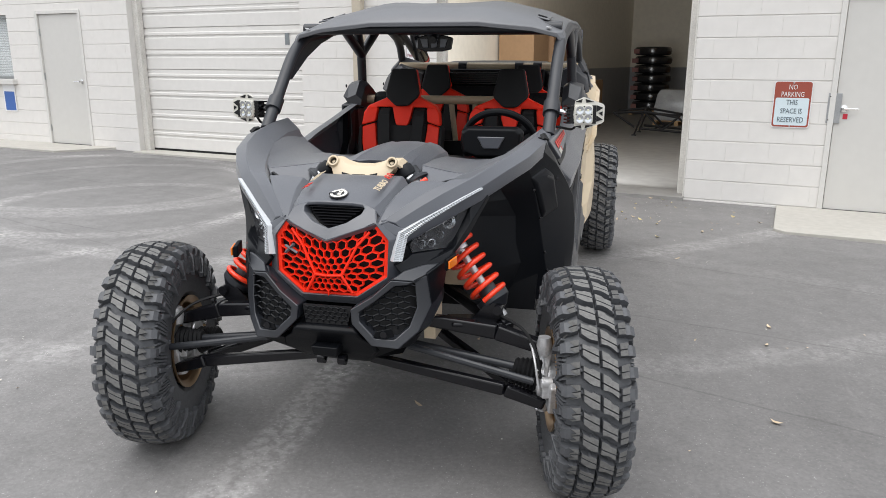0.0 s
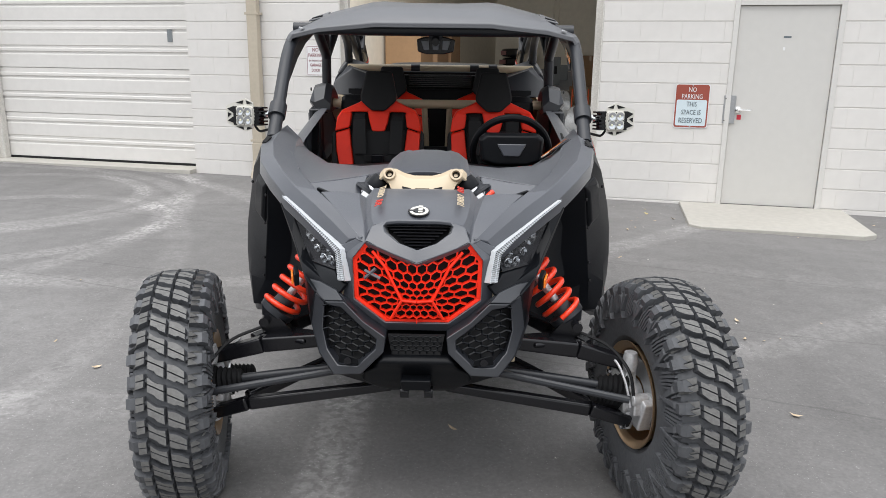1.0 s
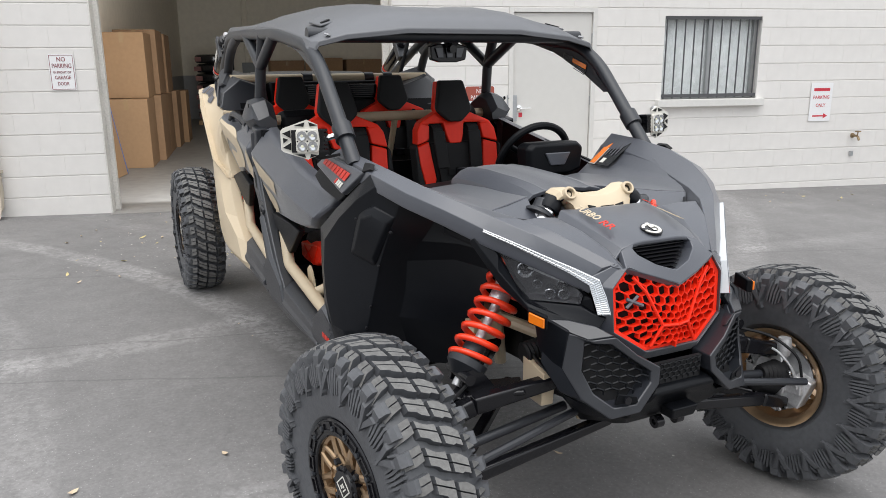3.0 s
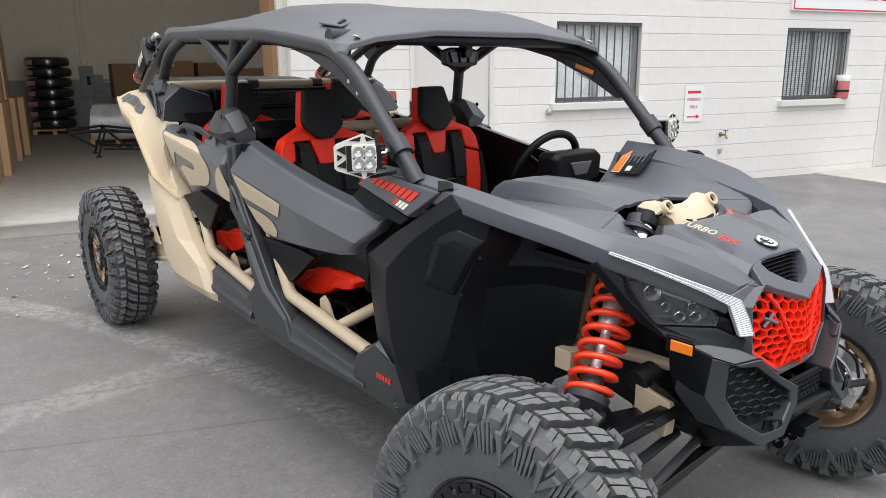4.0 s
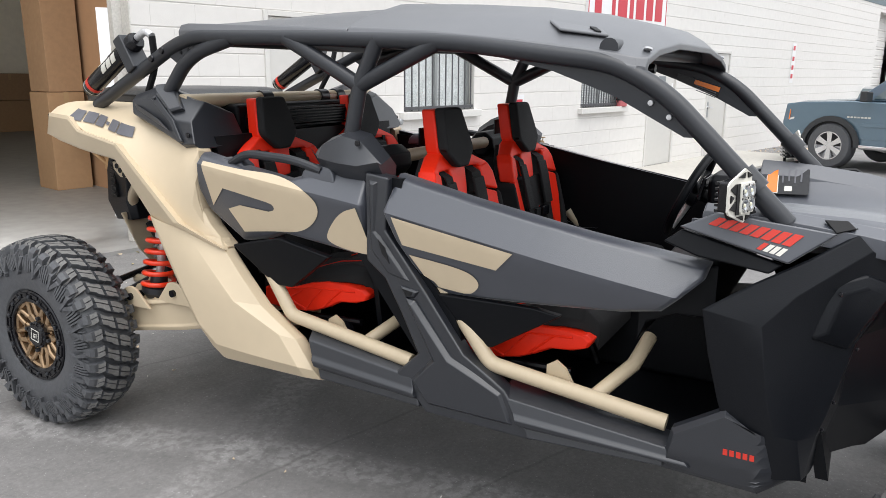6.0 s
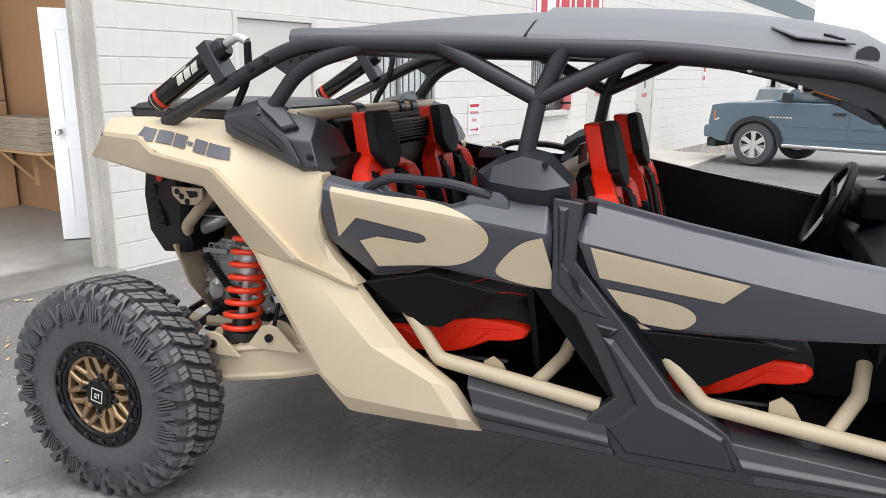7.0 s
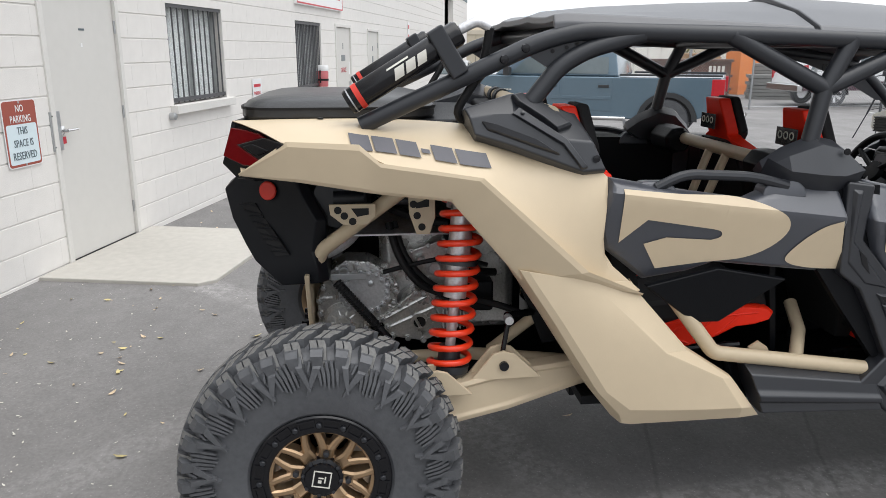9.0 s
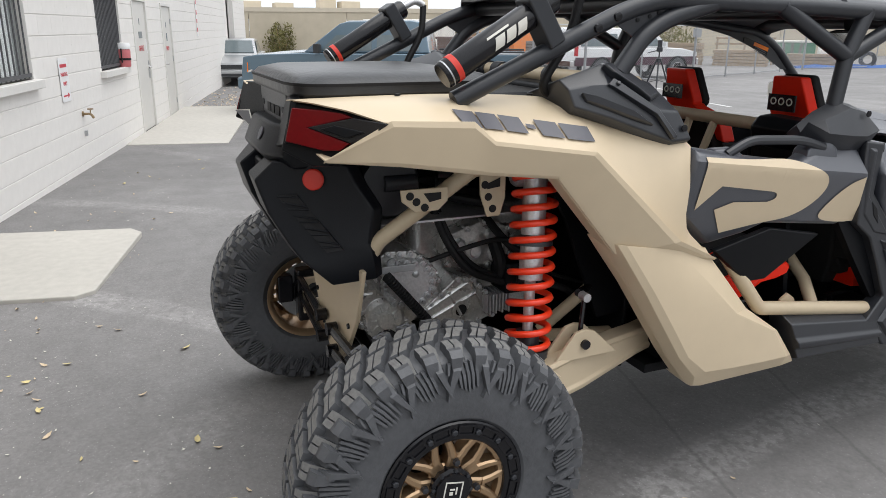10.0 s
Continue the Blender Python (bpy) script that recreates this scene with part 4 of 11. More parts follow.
M_headl_chip = mat("lamp_chip", (0.80, 0.78, 0.60), 0.3, var=0.05, scale=30)
M_amber = mat("amber_lens", (0.85, 0.20, 0.01), 0.2, var=0.05, scale=40, coat=0.5)
M_taillens = mat("dark_red_lens", (0.11, 0.001, 0.003), 0.18, var=0.15, scale=14, spec=0.22)
M_redmark = mat("red_graphic", (0.60, 0.035, 0.02), 0.45, var=0.04, scale=20)
M_grey = mat("grey_graphic", (0.10, 0.10, 0.115), 0.5, var=0.04, scale=20)
M_pale = mat("pale_graphic", (0.68, 0.66, 0.60), 0.5, var=0.04, scale=20)
M_vinyl = mat("black_vinyl", (0.022, 0.023, 0.025), 0.35, var=0.12, scale=8, bump=0.5, bscale=30)

TYRE_R, PITCHES = 0.409, 36


# ---- wheel: tyre with lugs, beadlock ring, split spokes ----
def tyre_mesh():
    bm = fresh()
    side = [(0.190, 0.092), (0.205, 0.106), (0.235, 0.113), (0.28, 0.116), (0.30, 0.112), (0.335, 0.109), (0.360, 0.102), (0.368, 0.094), (0.378, 0.070), (0.384, 0.03)]
    prof = [(0.182, 0.085)] + side + [(r, -x) for r, x in side[::-1]] + [(0.182, -0.085)]
    lathe(bm, prof, 72)

    p = 2 * math.pi / PITCHES
    worn = []

    def block(ring, at, low=0.012, shrink=0.90):
        """A tread block over a ring of (x across, steps of the pitch along), with a worn flat top."""
        cx, cu = sum(q[0] for q in ring) / len(ring), sum(q[1] for q in ring) / len(ring)
        rows = []
        for k, lift in ((1.10, -1), (1.0, 0), (shrink, 1)):
            row = []
            for x, u in ring:
                x, u = cx + (x - cx) * k, cu + (u - cu) * k
                top = TYRE_R - 1.35 * x * x - 90.0 * max(0.0, abs(x) - 0.085) ** 2
                r = 0.366 - 0.5 * max(0.0, abs(x) - 0.07) if lift < 0 else top - (low if lift == 0 else 0.0)
                t = at + u * p
                row.append(bm.verts.new((x, r * math.cos(t), r * math.sin(t))))
            rows.append(row)
        n = len(ring)
        for a, b in zip(rows, rows[1:]):
            for k in range(n):
                bm.faces.new((a[k], a[(k + 1) % n], b[(k + 1) % n], b[k]))
        worn.append(bm.faces.new(rows[-1]))

    for i in range(PITCHES):
        a = i * p
        # one S-shaped row of four: shoulder, two stepped middle blocks, shoulder; each cut by a fine sipe
        for cx, cu, flipped in ((-0.0295, -0.25, 1), (0.0295, 0.25, -1)):
            for u0, u1, k in ((-0.34, -0.014, 0), (0.014, 0.31, 1)):
                zig = 0.09 * flipped
                ring = [(-0.0265, u0 + (zig if not k else 0)), (-0.004, u0 + (zig if not k else 0)), (0.004, u0), (0.0265, u0), (0.0265, u1), (0.006, u1 + (zig if k else 0)), (-0.006, u1 + (zig if k else 0)), (-0.0265, u1)]
                block([(cx + x, cu + u + 7.5 * x) for x, u in ring], a)
        long = 0.004 * (i % 2)
        for sd, cu in ((-1, -0.54), (1, 0.58)):
            for u0, u1 in ((-0.34, -0.012), (0.012, 0.31)):
                ring = [(0.062, u0 * 0.90), (0.088, u0), (0.108 + long, u0 * 1.04), (0.108 + long, u1 * 1.04), (0.088, u1), (0.062, u1 * 0.94)]
                block([(sd * x, cu + u + sd * 3.0 * (0.075 - x)) for x, u in ring], a)
            # root of the shoulder block, running down the side
            rows = []
            for r, w, x in ((0.392, 0.28, 0.104), (0.378, 0.28, 0.1165 + long), (0.356, 0.25, 0.1180), (0.330, 0.16, 0.1150)):
                rows.append([(sd * xx, r * math.cos(t), r * math.sin(t)) for xx, t in ((x - 0.03, a + (cu - w) * p), (x, a + (cu - w * 0.86) * p), (x, a + (cu + w * 0.86) * p), (x - 0.03, a + (cu + w) * p))])
            loft(bm, rows)
            # low bridge between the middle and the shoulder block
            x0, x1, u = sd * 0.052, sd * 0.068, cu + 0.02
            loft(bm, [[(x, r * math.cos(a + v * p), r * math.sin(a + v * p)) for x, r, v in ((x0, 0.370, u - 0.10), (x0, 0.392, u - 0.08), (x1, 0.390, u - 0.08), (x1, 0.370, u - 0.10))], [(x, r * math.cos(a + v * p), r * math.sin(a + v * p)) for x, r, v in ((x0, 0.370, u + 0.10), (x0, 0.392, u + 0.08), (x1, 0.390, u + 0.08), (x1, 0.370, u + 0.10))]])
    # carved side: long pairs of ribs that meet in a point, with fans of short ribs between them

    def side_x(r):
        for (r0, x0), (r1, x1) in zip(side, side[1:]):
            if r0 <= r <= r1:
                return x0 + (x1 - x0) * (r - r0) / (r1 - r0)
        return side[-1][1]

    def rib(s, line, widths, h):
        rings = []
        for (a, r), w in zip(line, widths):
            x, d = side_x(r), w / r / 2
            ring = []
            for xx, dd in ((x - 0.004, d * 1.25), (x + h, d), (x + h, -d), (x - 0.004, -d * 1.25)):
                ring.append(bm.verts.new((s * xx, r * math.cos(a + dd), r * math.sin(a + dd))))
            rings.append(ring)
        for a, b in zip(rings, rings[1:]):
            for k in range(4):
                bm.faces.new((a[k], a[(k + 1) % 4], b[(k + 1) % 4], b[k]))
        bm.faces.new(rings[0][::-1])
        bm.faces.new(rings[-1])

    p = 2 * math.pi / (PITCHES / 2)
    for i in range(PITCHES // 2):
        a = i * p
        for s in (1, -1):
            rib(s, [(a - 0.27 * p, 0.374), (a - 0.20 * p, 0.345), (a - 0.06 * p, 0.306), (a + 0.07 * p, 0.270)], (0.024, 0.021, 0.014, 0.004), 0.016)
            rib(s, [(a + 0.20 * p, 0.374), (a + 0.17 * p, 0.350), (a + 0.06 * p, 0.312), (a - 0.04 * p, 0.282)], (0.021, 0.017, 0.012, 0.004), 0.018)
            rib(s, [(a - 0.06 * p, 0.362), (a - 0.01 * p, 0.336)], (0.007, 0.005), 0.013)
            for j in range(5):
                c = a + (0.33 + 0.105 * j) * p
                rib(s, [(c + 0.05 * p, 0.366 - 0.004 * j), (c - 0.01 * p, 0.330), (c - 0.07 * p, 0.286 + 0.005 * abs(j - 2))], (0.0072, 0.0078, 0.0050), 0.012)
    for f in worn:
        f.material_index = 1
    return bm


def wheel_ring(bm, r0, r1, x0, x1, seg=48, notches=0):
    lathe(bm, [(r0, x0), (r1 - 0.004, x0), (r1, x0 + 0.004), (r1, x1 - 0.004), (r1 - 0.004, x1), (r0 + 0.004, x1), (r0, x1 - 0.004), (r0, x0)], seg)


def make_wheel(car):
    """One wheel, its outer face towards +x."""
    w = part("wheel", lathed([(0.150, 0.070), (0.172, 0.078), (0.180, 0.085), (0.178, 0.05), (0.168, 0.02), (0.166, -0.06), (0.175, -0.095), (0.188, -0.104), (0.188, -0.110), (0.176, -0.106), (0.160, -0.09), (0.156, 0.03), (0.150, 0.055), (0.150, 0.070)], 48), M_bronze, car, "bronze alloy wheel")
    tyre = tagged(part("tyre", tyre_mesh(), M_rubber, w, "black off-road tyre with chunky lugs", smooth=26), kind="stuff")
    tyre.data.materials.append(M_tread)
    bm = fresh()
    wheel_ring(bm, 0.146, 0.197, 0.084, 0.108)
    part("beadlock_ring", bm, M_gloss, w, "black beadlock ring")
    bolt = mesh_of(lathed([(0, 0.0), (0.0085, 0.0), (0.0085, 0.007), (0.006, 0.009), (0, 0.009)], 6), "bolt", M_cage, 0)
    for i in range(16):
        a = 2 * math.pi * (i + 0.5) / 16
        o = new("bolt", bolt)
        o.parent, o.location = w, (0.1075, 0.171 * math.cos(a), 0.171 * math.sin(a))
    bm = fresh()
    for y0, y1, z0, z1 in ((-0.024, -0.019, 0.160, 0.188), (0.019, 0.024, 0.160, 0.188), (-0.019, 0.019, 0.160, 0.165), (-0.019, 0.019, 0.183, 0.188)):
        box(bm, 0.104, 0.112, y0, y1, z0, z1)
    tooth = mesh_of(bm, "ring_tooth", M_gloss, 0)
    for i in range(16):
        o = new("ring_tooth", tooth)
        o.parent, o.rotation_euler = w, (2 * math.pi * i / 16, 0, 0)
    # eight spokes, each forked towards the ring, with a raised rib on each arm
    bm = fresh()
    rows = []
    for r, hw, x0, x1 in ((0.050, 0.020, 0.040, 0.082), (0.080, 0.0215, 0.044, 0.088), (0.100, 0.0245, 0.048, 0.091)):
        rows.append([(x0, -hw, r), (x1 - 0.005, -hw, r), (x1, -hw * 0.7, r), (x1 - 0.004, 0, r), (x1, hw * 0.7, r), (x1 - 0.005, hw, r), (x0, hw, r)])
    loft(bm, rows)
    for sd in (1, -1):
        rows = []
        for r, off, hw, x0, x1 in ((0.088, 0.0115, 0.0120, 0.048, 0.092), (0.112, 0.022, 0.0115, 0.052, 0.094), (0.134, 0.036, 0.0115, 0.056, 0.096), (0.150, 0.048, 0.0135, 0.060, 0.097)):
            rows.append([(x0, sd * off - hw, r), (x1 - 0.005, sd * off - hw, r), (x1, sd * off - hw * 0.5, r), (x1, sd * off + hw * 0.5, r), (x1 - 0.005, sd * off + hw, r), (x0, sd * off + hw, r)])
        loft(bm, rows)
    spoke = mesh_of(bm, "spoke", M_bronze, 30)
    for i in range(8):
        o = new("spoke", spoke)
        o.parent, o.rotation_euler = w, (2 * math.pi * i / 8, 0, 0)
    part("rim_lip", lathed([(0.134, 0.070), (0.137, 0.090), (0.146, 0.094), (0.150, 0.090), (0.150, 0.060), (0.134, 0.070)], 48), M_bronze, w, "bronze inner lip")
    part("hub", lathed([(0, 0.03), (0.064, 0.03), (0.064, 0.066), (0.056, 0.076), (0, 0.076)], 32), M_bronze, w)
    part("hub_cap", lathed([(0, 0.07), (0.060, 0.07), (0.060, 0.094), (0.050, 0.098), (0.048, 0.104), (0, 0.104)], 12), M_gloss, w, "black centre cap")
    sq = [(0.036, 0.0), (0.0, 0.036), (-0.036, 0.0), (0.0, -0.036)]
    bm = fresh()
    for k in range(4):
        (a, b), (c, d) = sq[k], sq[(k + 1) % 4]
        prism(bm, [(0.1041, a, b), (0.1041, c, d), (0.1041, c * 0.86, d * 0.86), (0.1041, a * 0.86, b * 0.86)], (0.0012, 0, 0))
    for r in ((-0.012, -0.003, 0.0, 0.010), (0.002, 0.006, -0.004, 0.010), (-0.010, 0.010, -0.011, -0.007)):
        box(bm, 0.1041, 0.1053, r[0], r[1], r[2], r[3], pose(0, 0, 0, 45, 0, 0))
    part("cap_mark", bm, M_pale, w, "pale square mark", smooth=0)
    nut = mesh_of(lathed([(0, 0.07), (0.010, 0.07), (0.009, 0.094), (0, 0.096)], 6), "lug_nut", M_cage, 0)
    for i in range(4):
        a = 2 * math.pi * (i + 0.5) / 4
        o = new("lug_nut", nut)
        o.parent, o.location = w, (0.004, 0.074 * math.cos(a), 0.074 * math.sin(a))
    cap_bolt = mesh_of(lathed([(0, 0.09), (0.0055, 0.09), (0.0055, 0.101), (0, 0.102)], 6), "cap_bolt", M_cage, 0)
    for i in range(8):
        a = 2 * math.pi * i / 8
        o = new("cap_bolt", cap_bolt)
        o.parent, o.location = w, (0, 0.0535 * math.cos(a), 0.0535 * math.sin(a))
    return w


buggy = thing("buggy", "charcoal, tan and red four-seat off-road buggy parked in the yard", "off-road vehicle")
wheel = make_wheel(buggy)
HUBS = [(-0.774, 0.071, 12.0, 0.925), (0.776, 0.071, 12.0, 0.925), (-0.768, 3.43, 0.0, 0.985), (0.768, 3.43, 0.0, 0.985)]
for i, (x, y, turn, size) in enumerate(HUBS):
    w = wheel if i == 0 else copy_thing(wheel, Matrix())
    w.parent = buggy
    w.matrix_basis = pose(x, y, 0.408 * size - 0.003, 0, 0, turn + (180 if x < 0 else 0)) @ pose(0, 0, 0, 17 * i, 0, 0) @ Matrix.Scale(size, 4)

# ---- suspension and running gear ----
def coilover(car, low, top, r_coil, turns, wire, body_r, end=0.93):
    """A coil-over damper from its lower to its upper eye."""
    low, top = Vector(low), Vector(top)
    L = (top - low).length
    q = (top - low).to_track_quat("Z", "Y").to_matrix().to_4x4()
    m = Matrix.Translation(low) @ q
    d = part("damper", moved(lathed([(0, 0.0), (body_r * 0.45, 0.0), (body_r * 0.45, L * 0.45), (body_r, L * 0.45), (body_r, L * 0.97), (0, L * 0.97)], 20, pose(0, 0, 0, 0, -90, 0)), m), M_alloy, car, "pale metal damper body")
    pts = []
    n = int(turns * 16)
    z0, z1 = L * 0.13, L * end
    for i in range(n + 1):
        t = i / n
        k = 0.62 + 0.38 * (1 - 0.35 * max(0.0, (t - 0.45) / 0.55))
        a = 2 * math.pi * turns * t
        pts.append((r_coil * math.cos(a), r_coil * math.sin(a), z0 + (z1 - z0) * t))
    part("spring", moved(tubed(pts, wire, 8), m), M_spring, d, "red coil spring", smooth=60)
    part("lower_cup", moved(lathed([(0, L * 0.04), (r_coil * 0.55, L * 0.05), (r_coil * 1.02, L * 0.10), (r_coil * 1.05, L * 0.135), (r_coil * 0.6, L * 0.14), (r_coil * 0.55, L * 0.22), (0, L * 0.22)], 20, pose(0, 0, 0, 0, -90, 0)), m), M_cage, d)
    part("spring_divider", moved(lathed([(body_r, L * 0.60), (r_coil * 0.98, L * 0.605), (r_coil * 0.98, L * 0.625), (body_r, L * 0.65)], 20, pose(0, 0, 0, 0, -90, 0)), m), M_cage, d)
    part("upper_collar", moved(lathed([(body_r, L * 0.93), (r_coil * 0.95, L * 0.935), (r_coil * 0.95, L * 0.95), (body_r * 1.2, L * 0.97), (body_r * 1.2, L * 1.02), (0, L * 1.03)], 20, pose(0, 0, 0, 0, -90, 0)), m), M_cage, d)
    return d


def beam(bm, a, b, w0, h0, w1, h1):
    """A tapered box bar between two points."""
    a, b = Vector(a), Vector(b)
    d = (b - a).normalized()
    side = d.cross(Vector((0, 0, 1))).normalized()
    up = side.cross(d)
    loft(bm, [[p + side * sx * w / 2 + up * sz * h / 2 for sx, sz in ((-1, -1), (1, -1), (1, 1), (-1, 1))] for p, w, h in ((a, w0, h0), (b, w1, h1))])


def boot(bm, a, b, r0, r1, n=6):
    """A ribbed rubber bellows."""
    a, b = Vector(a), Vector(b)
    prof = [(0, 0)]
    for i in range(2 * n + 1):
        t = i / (2 * n)
        prof.append(((r0 + (r1 - r0) * t) * (1.0 if i % 2 else 0.82), t * (b - a).length))
    prof.append((0, (b - a).length))
    q = (b - a).to_track_quat("X", "Z").to_matrix().to_4x4()
    lathe(bm, prof, 18, Matrix.Translation(a) @ q)


for s in (-1, 1):
    # front arms
    bm = fresh()
    beam(bm, (s * 0.08, -0.03, 0.430), (s * 0.54, -0.03, 0.358), 0.032, 0.032, 0.034, 0.042)
    beam(bm, (s * 0.54, -0.03, 0.358), (s * 0.67, -0.01, 0.312), 0.036, 0.044, 0.046, 0.040)
    beam(bm, (s * 0.20, 0.34, 0.425), (s * 0.56, 0.02, 0.350), 0.032, 0.034, 0.036, 0.042)
    part("lower_arm", bm, M_gloss, buggy, "gloss black lower suspension arm", bevel=0.010, segments=3)
    bm = fresh()
    beam(bm, (s * 0.24, 0.00, 0.572), (s * 0.50, 0.03, 0.535), 0.034, 0.040, 0.040, 0.050)
    beam(bm, (s * 0.50, 0.03, 0.535), (s * 0.655, 0.03, 0.492), 0.042, 0.052, 0.045, 0.042)
    beam(bm, (s * 0.26, 0.32, 0.590), (s * 0.54, 0.06, 0.530), 0.032, 0.038, 0.040, 0.048)
    beam(bm, (s * 0.34, 0.03, 0.560), (s * 0.50, 0.10, 0.545), 0.10, 0.016, 0.10, 0.020)
    arm = part("upper_arm", bm, M_gloss, buggy, "gloss black upper suspension arm", bevel=0.008, segments=3)
    for dy in (-0.035, 0.035):
        part("shock_tab", prismed([(s * (0.44 + 0.03 * k[0]), 0.10 + dy, 0.555 + k[1]) for k in ((-1, 0), (1.6, 0), (2.6, 0.02), (2.2, 0.06), (0.8, 0.07))], (0, 0.012, 0)), M_gloss, arm, smooth=0)
    part("bolt", lathed([(0, -0.06), (0.016, -0.06), (0.016, 0.06), (0, 0.06)], 12, pose(s * 0.50, 0.105, 0.60, 0, 0, 90)), M_gloss, arm)
    part("tie_rod", tubed([(s * 0.22, -0.05, 0.49), (s * 0.64, -0.11, 0.43)], 0.012, 10), M_cage, buggy)
    ax = part("drive_shaft", tubed([(s * 0.20, 0.03, 0.47), (s * 0.63, 0.0, 0.42)], 0.014, 12), M_cage, buggy, "black half shaft")
    bm = fresh()
    boot(bm, (s * 0.565, 0.005, 0.428), (s * 0.655, 0.0, 0.415), 0.030, 0.052)
    part("axle_boot", bm, M_dark, ax, "ribbed rubber boot")
    bm = fresh()
    boot(bm, (s * 0.30, 0.10, 0.62), (s * 0.21, 0.10, 0.63), 0.036, 0.036, 7)
    part("steering_boot", bm, M_dark, buggy, "ribbed rubber boot")
    # knuckle, brake disc and caliper turn with the wheel
    m = pose(s * 0.772, 0.055, 0.385, 0, 0, 12.0) @ Matrix.Scale(0.94, 4)
    bm = fresh()
    loft(bm, [[(-s * 0.115 - s * 0.02 * math.sin(t * math.pi) + dx, dy * (0.5 + 0.8 * math.sin(t * math.pi)), -0.10 + 0.21 * t) for dx, dy in ((-0.02, -0.05), (0.02, -0.05), (0.02, 0.05), (-0.02, 0.05))] for t in (0, 0.2, 0.4, 0.6, 0.8, 1.0)])
    lathe(bm, [(0, 0), (0.062, 0), (0.066, 0.03), (0.05, 0.06), (0, 0.06)], 20, pose(-s * 0.135, 0, 0, 0, 0, 0 if s > 0 else 180))
    box(bm, -s * 0.125 - 0.015, -s * 0.125 + 0.015, -0.115, -0.03, -0.03, 0.03)
    part("knuckle", moved(bm, m), M_alloy, buggy, "cast aluminium hub carrier", bevel=0.006)
    star = []
    for deg, r in ((95, 0.118), (70, 0.060), (35, 0.092), (10, 0.056), (-20, 0.060), (-62, 0.112), (-95, 0.058), (-128, 0.104), (-150, 0.060), (165, 0.060), (150, 0.100), (120, 0.058)):
        for d in ((-7, 7) if r > 0.09 else (0,)):
            star.append((-s * 0.128, -r * math.cos(radians(deg + d)), r * math.sin(radians(deg + d))))
    kn = part("knuckle_plate", moved(prismed(star, (-s * 0.016, 0, 0)), m), M_alloy, buggy, "cast aluminium knuckle plate", bevel=0.005)
    for deg, r in ((95, 0.112), (35, 0.086), (-62, 0.106), (-128, 0.098), (150, 0.094)):
        part("bolt", moved(lathed([(0, 0), (0.011, 0), (0.011, 0.009), (0.006, 0.012), (0, 0.012)], 8, pose(-s * 0.144, -r * math.cos(radians(deg)), r * math.sin(radians(deg)), 0, 0, 180 if s > 0 else 0)), m), M_chrome, kn)
    bm = fresh()
    boot(bm, (-s * 0.240, 0, 0.018), (-s * 0.148, 0, 0.0), 0.034, 0.058, 7)
    part("axle_boot", moved(bm, m), M_dark, buggy, "ribbed rubber boot")
    part("brake_line", moved(tubed(bend([(-s * 0.19, 0.05, 0.13), (-s * 0.17, -0.02, 0.135), (-s * 0.16, -0.085, 0.08), (-s * 0.150, -0.105, 0.0)], 0.05), 0.0045, 8), m), M_alloy, buggy, "braided brake line")
    part("brake_disc", moved(lathed([(0.06, -0.003), (0.128, -0.003), (0.128, 0.003), (0.06, 0.003), (0.06, -0.003)], 40, pose(-s * 0.075, 0, 0)), m), M_steel, buggy, "steel brake disc")
    bm = fresh()
    box(bm, -s * 0.085 - 0.032, -s * 0.085 + 0.028, -0.125, -0.06, -0.055, 0.065, pose(0, 0, 0, 20, 0, 0))
    lathe(bm, [(0, -0.05), (0.022, -0.05), (0.022, 0.01), (0, 0.01)], 14, pose(-s * 0.095, -0.095, 0.02))
    part("brake_caliper", moved(bm, m), M_alloy, buggy, "cast aluminium brake caliper", bevel=0.008)
    part("brake_hose", tubed(bend([(s * 0.50, 0.06, 0.585), (s * 0.60, 0.0, 0.56), (s * 0.65, -0.07, 0.50), (s * 0.66, -0.08, 0.43)], 0.06), 0.005, 6), M_dark, buggy)
    for z in (0.315, 0.51):
        part("ball_joint", lathed([(0, -0.03), (0.02, -0.03), (0.026, 0.0), (0.02, 0.03), (0, 0.03)], 12, pose(s * 0.662, 0.0, z, 0, 90, 0)), M_alloy, buggy)
    coilover(buggy, (s * 0.515, 0.105, 0.565), (s * 0.155, 0.225, 1.02), 0.056, 11.2, 0.0092, 0.030, 0.90)

    # rear: trailing arm, three rods, tall coil-over
    arm = [(2.30, 0.42, 0.60), (2.62, 0.50, 0.575), (2.86, 0.56, 0.575), (3.06, 0.60, 0.545), (3.25, 0.62, 0.50), (3.47, 0.64, 0.50)]
    low = [(2.30, 0.42, 0.52), (2.62, 0.50, 0.485), (2.86, 0.56, 0.44), (3.06, 0.60, 0.415), (3.25, 0.62, 0.38), (3.47, 0.64, 0.34)]
    bm = fresh()
    rows = []
    for (y, x, zt), (_, _, zb) in zip(arm, low):
        mid = (zt + zb) / 2
        rows.append([(s * (x - 0.03), y, zb), (s * (x + 0.030), y, zb), (s * (x + 0.036), y, zb + 0.018), (s * (x + 0.026), y, zb + 0.026), (s * (x + 0.026), y, zt - 0.022), (s * (x + 0.036), y, zt - 0.014), (s * (x + 0.03), y, zt), (s * (x - 0.03), y, zt)])
    loft(bm, rows)
    ta = part("trailing_arm", bm, M_tan, buggy, "tan trailing arm", bevel=0.004)
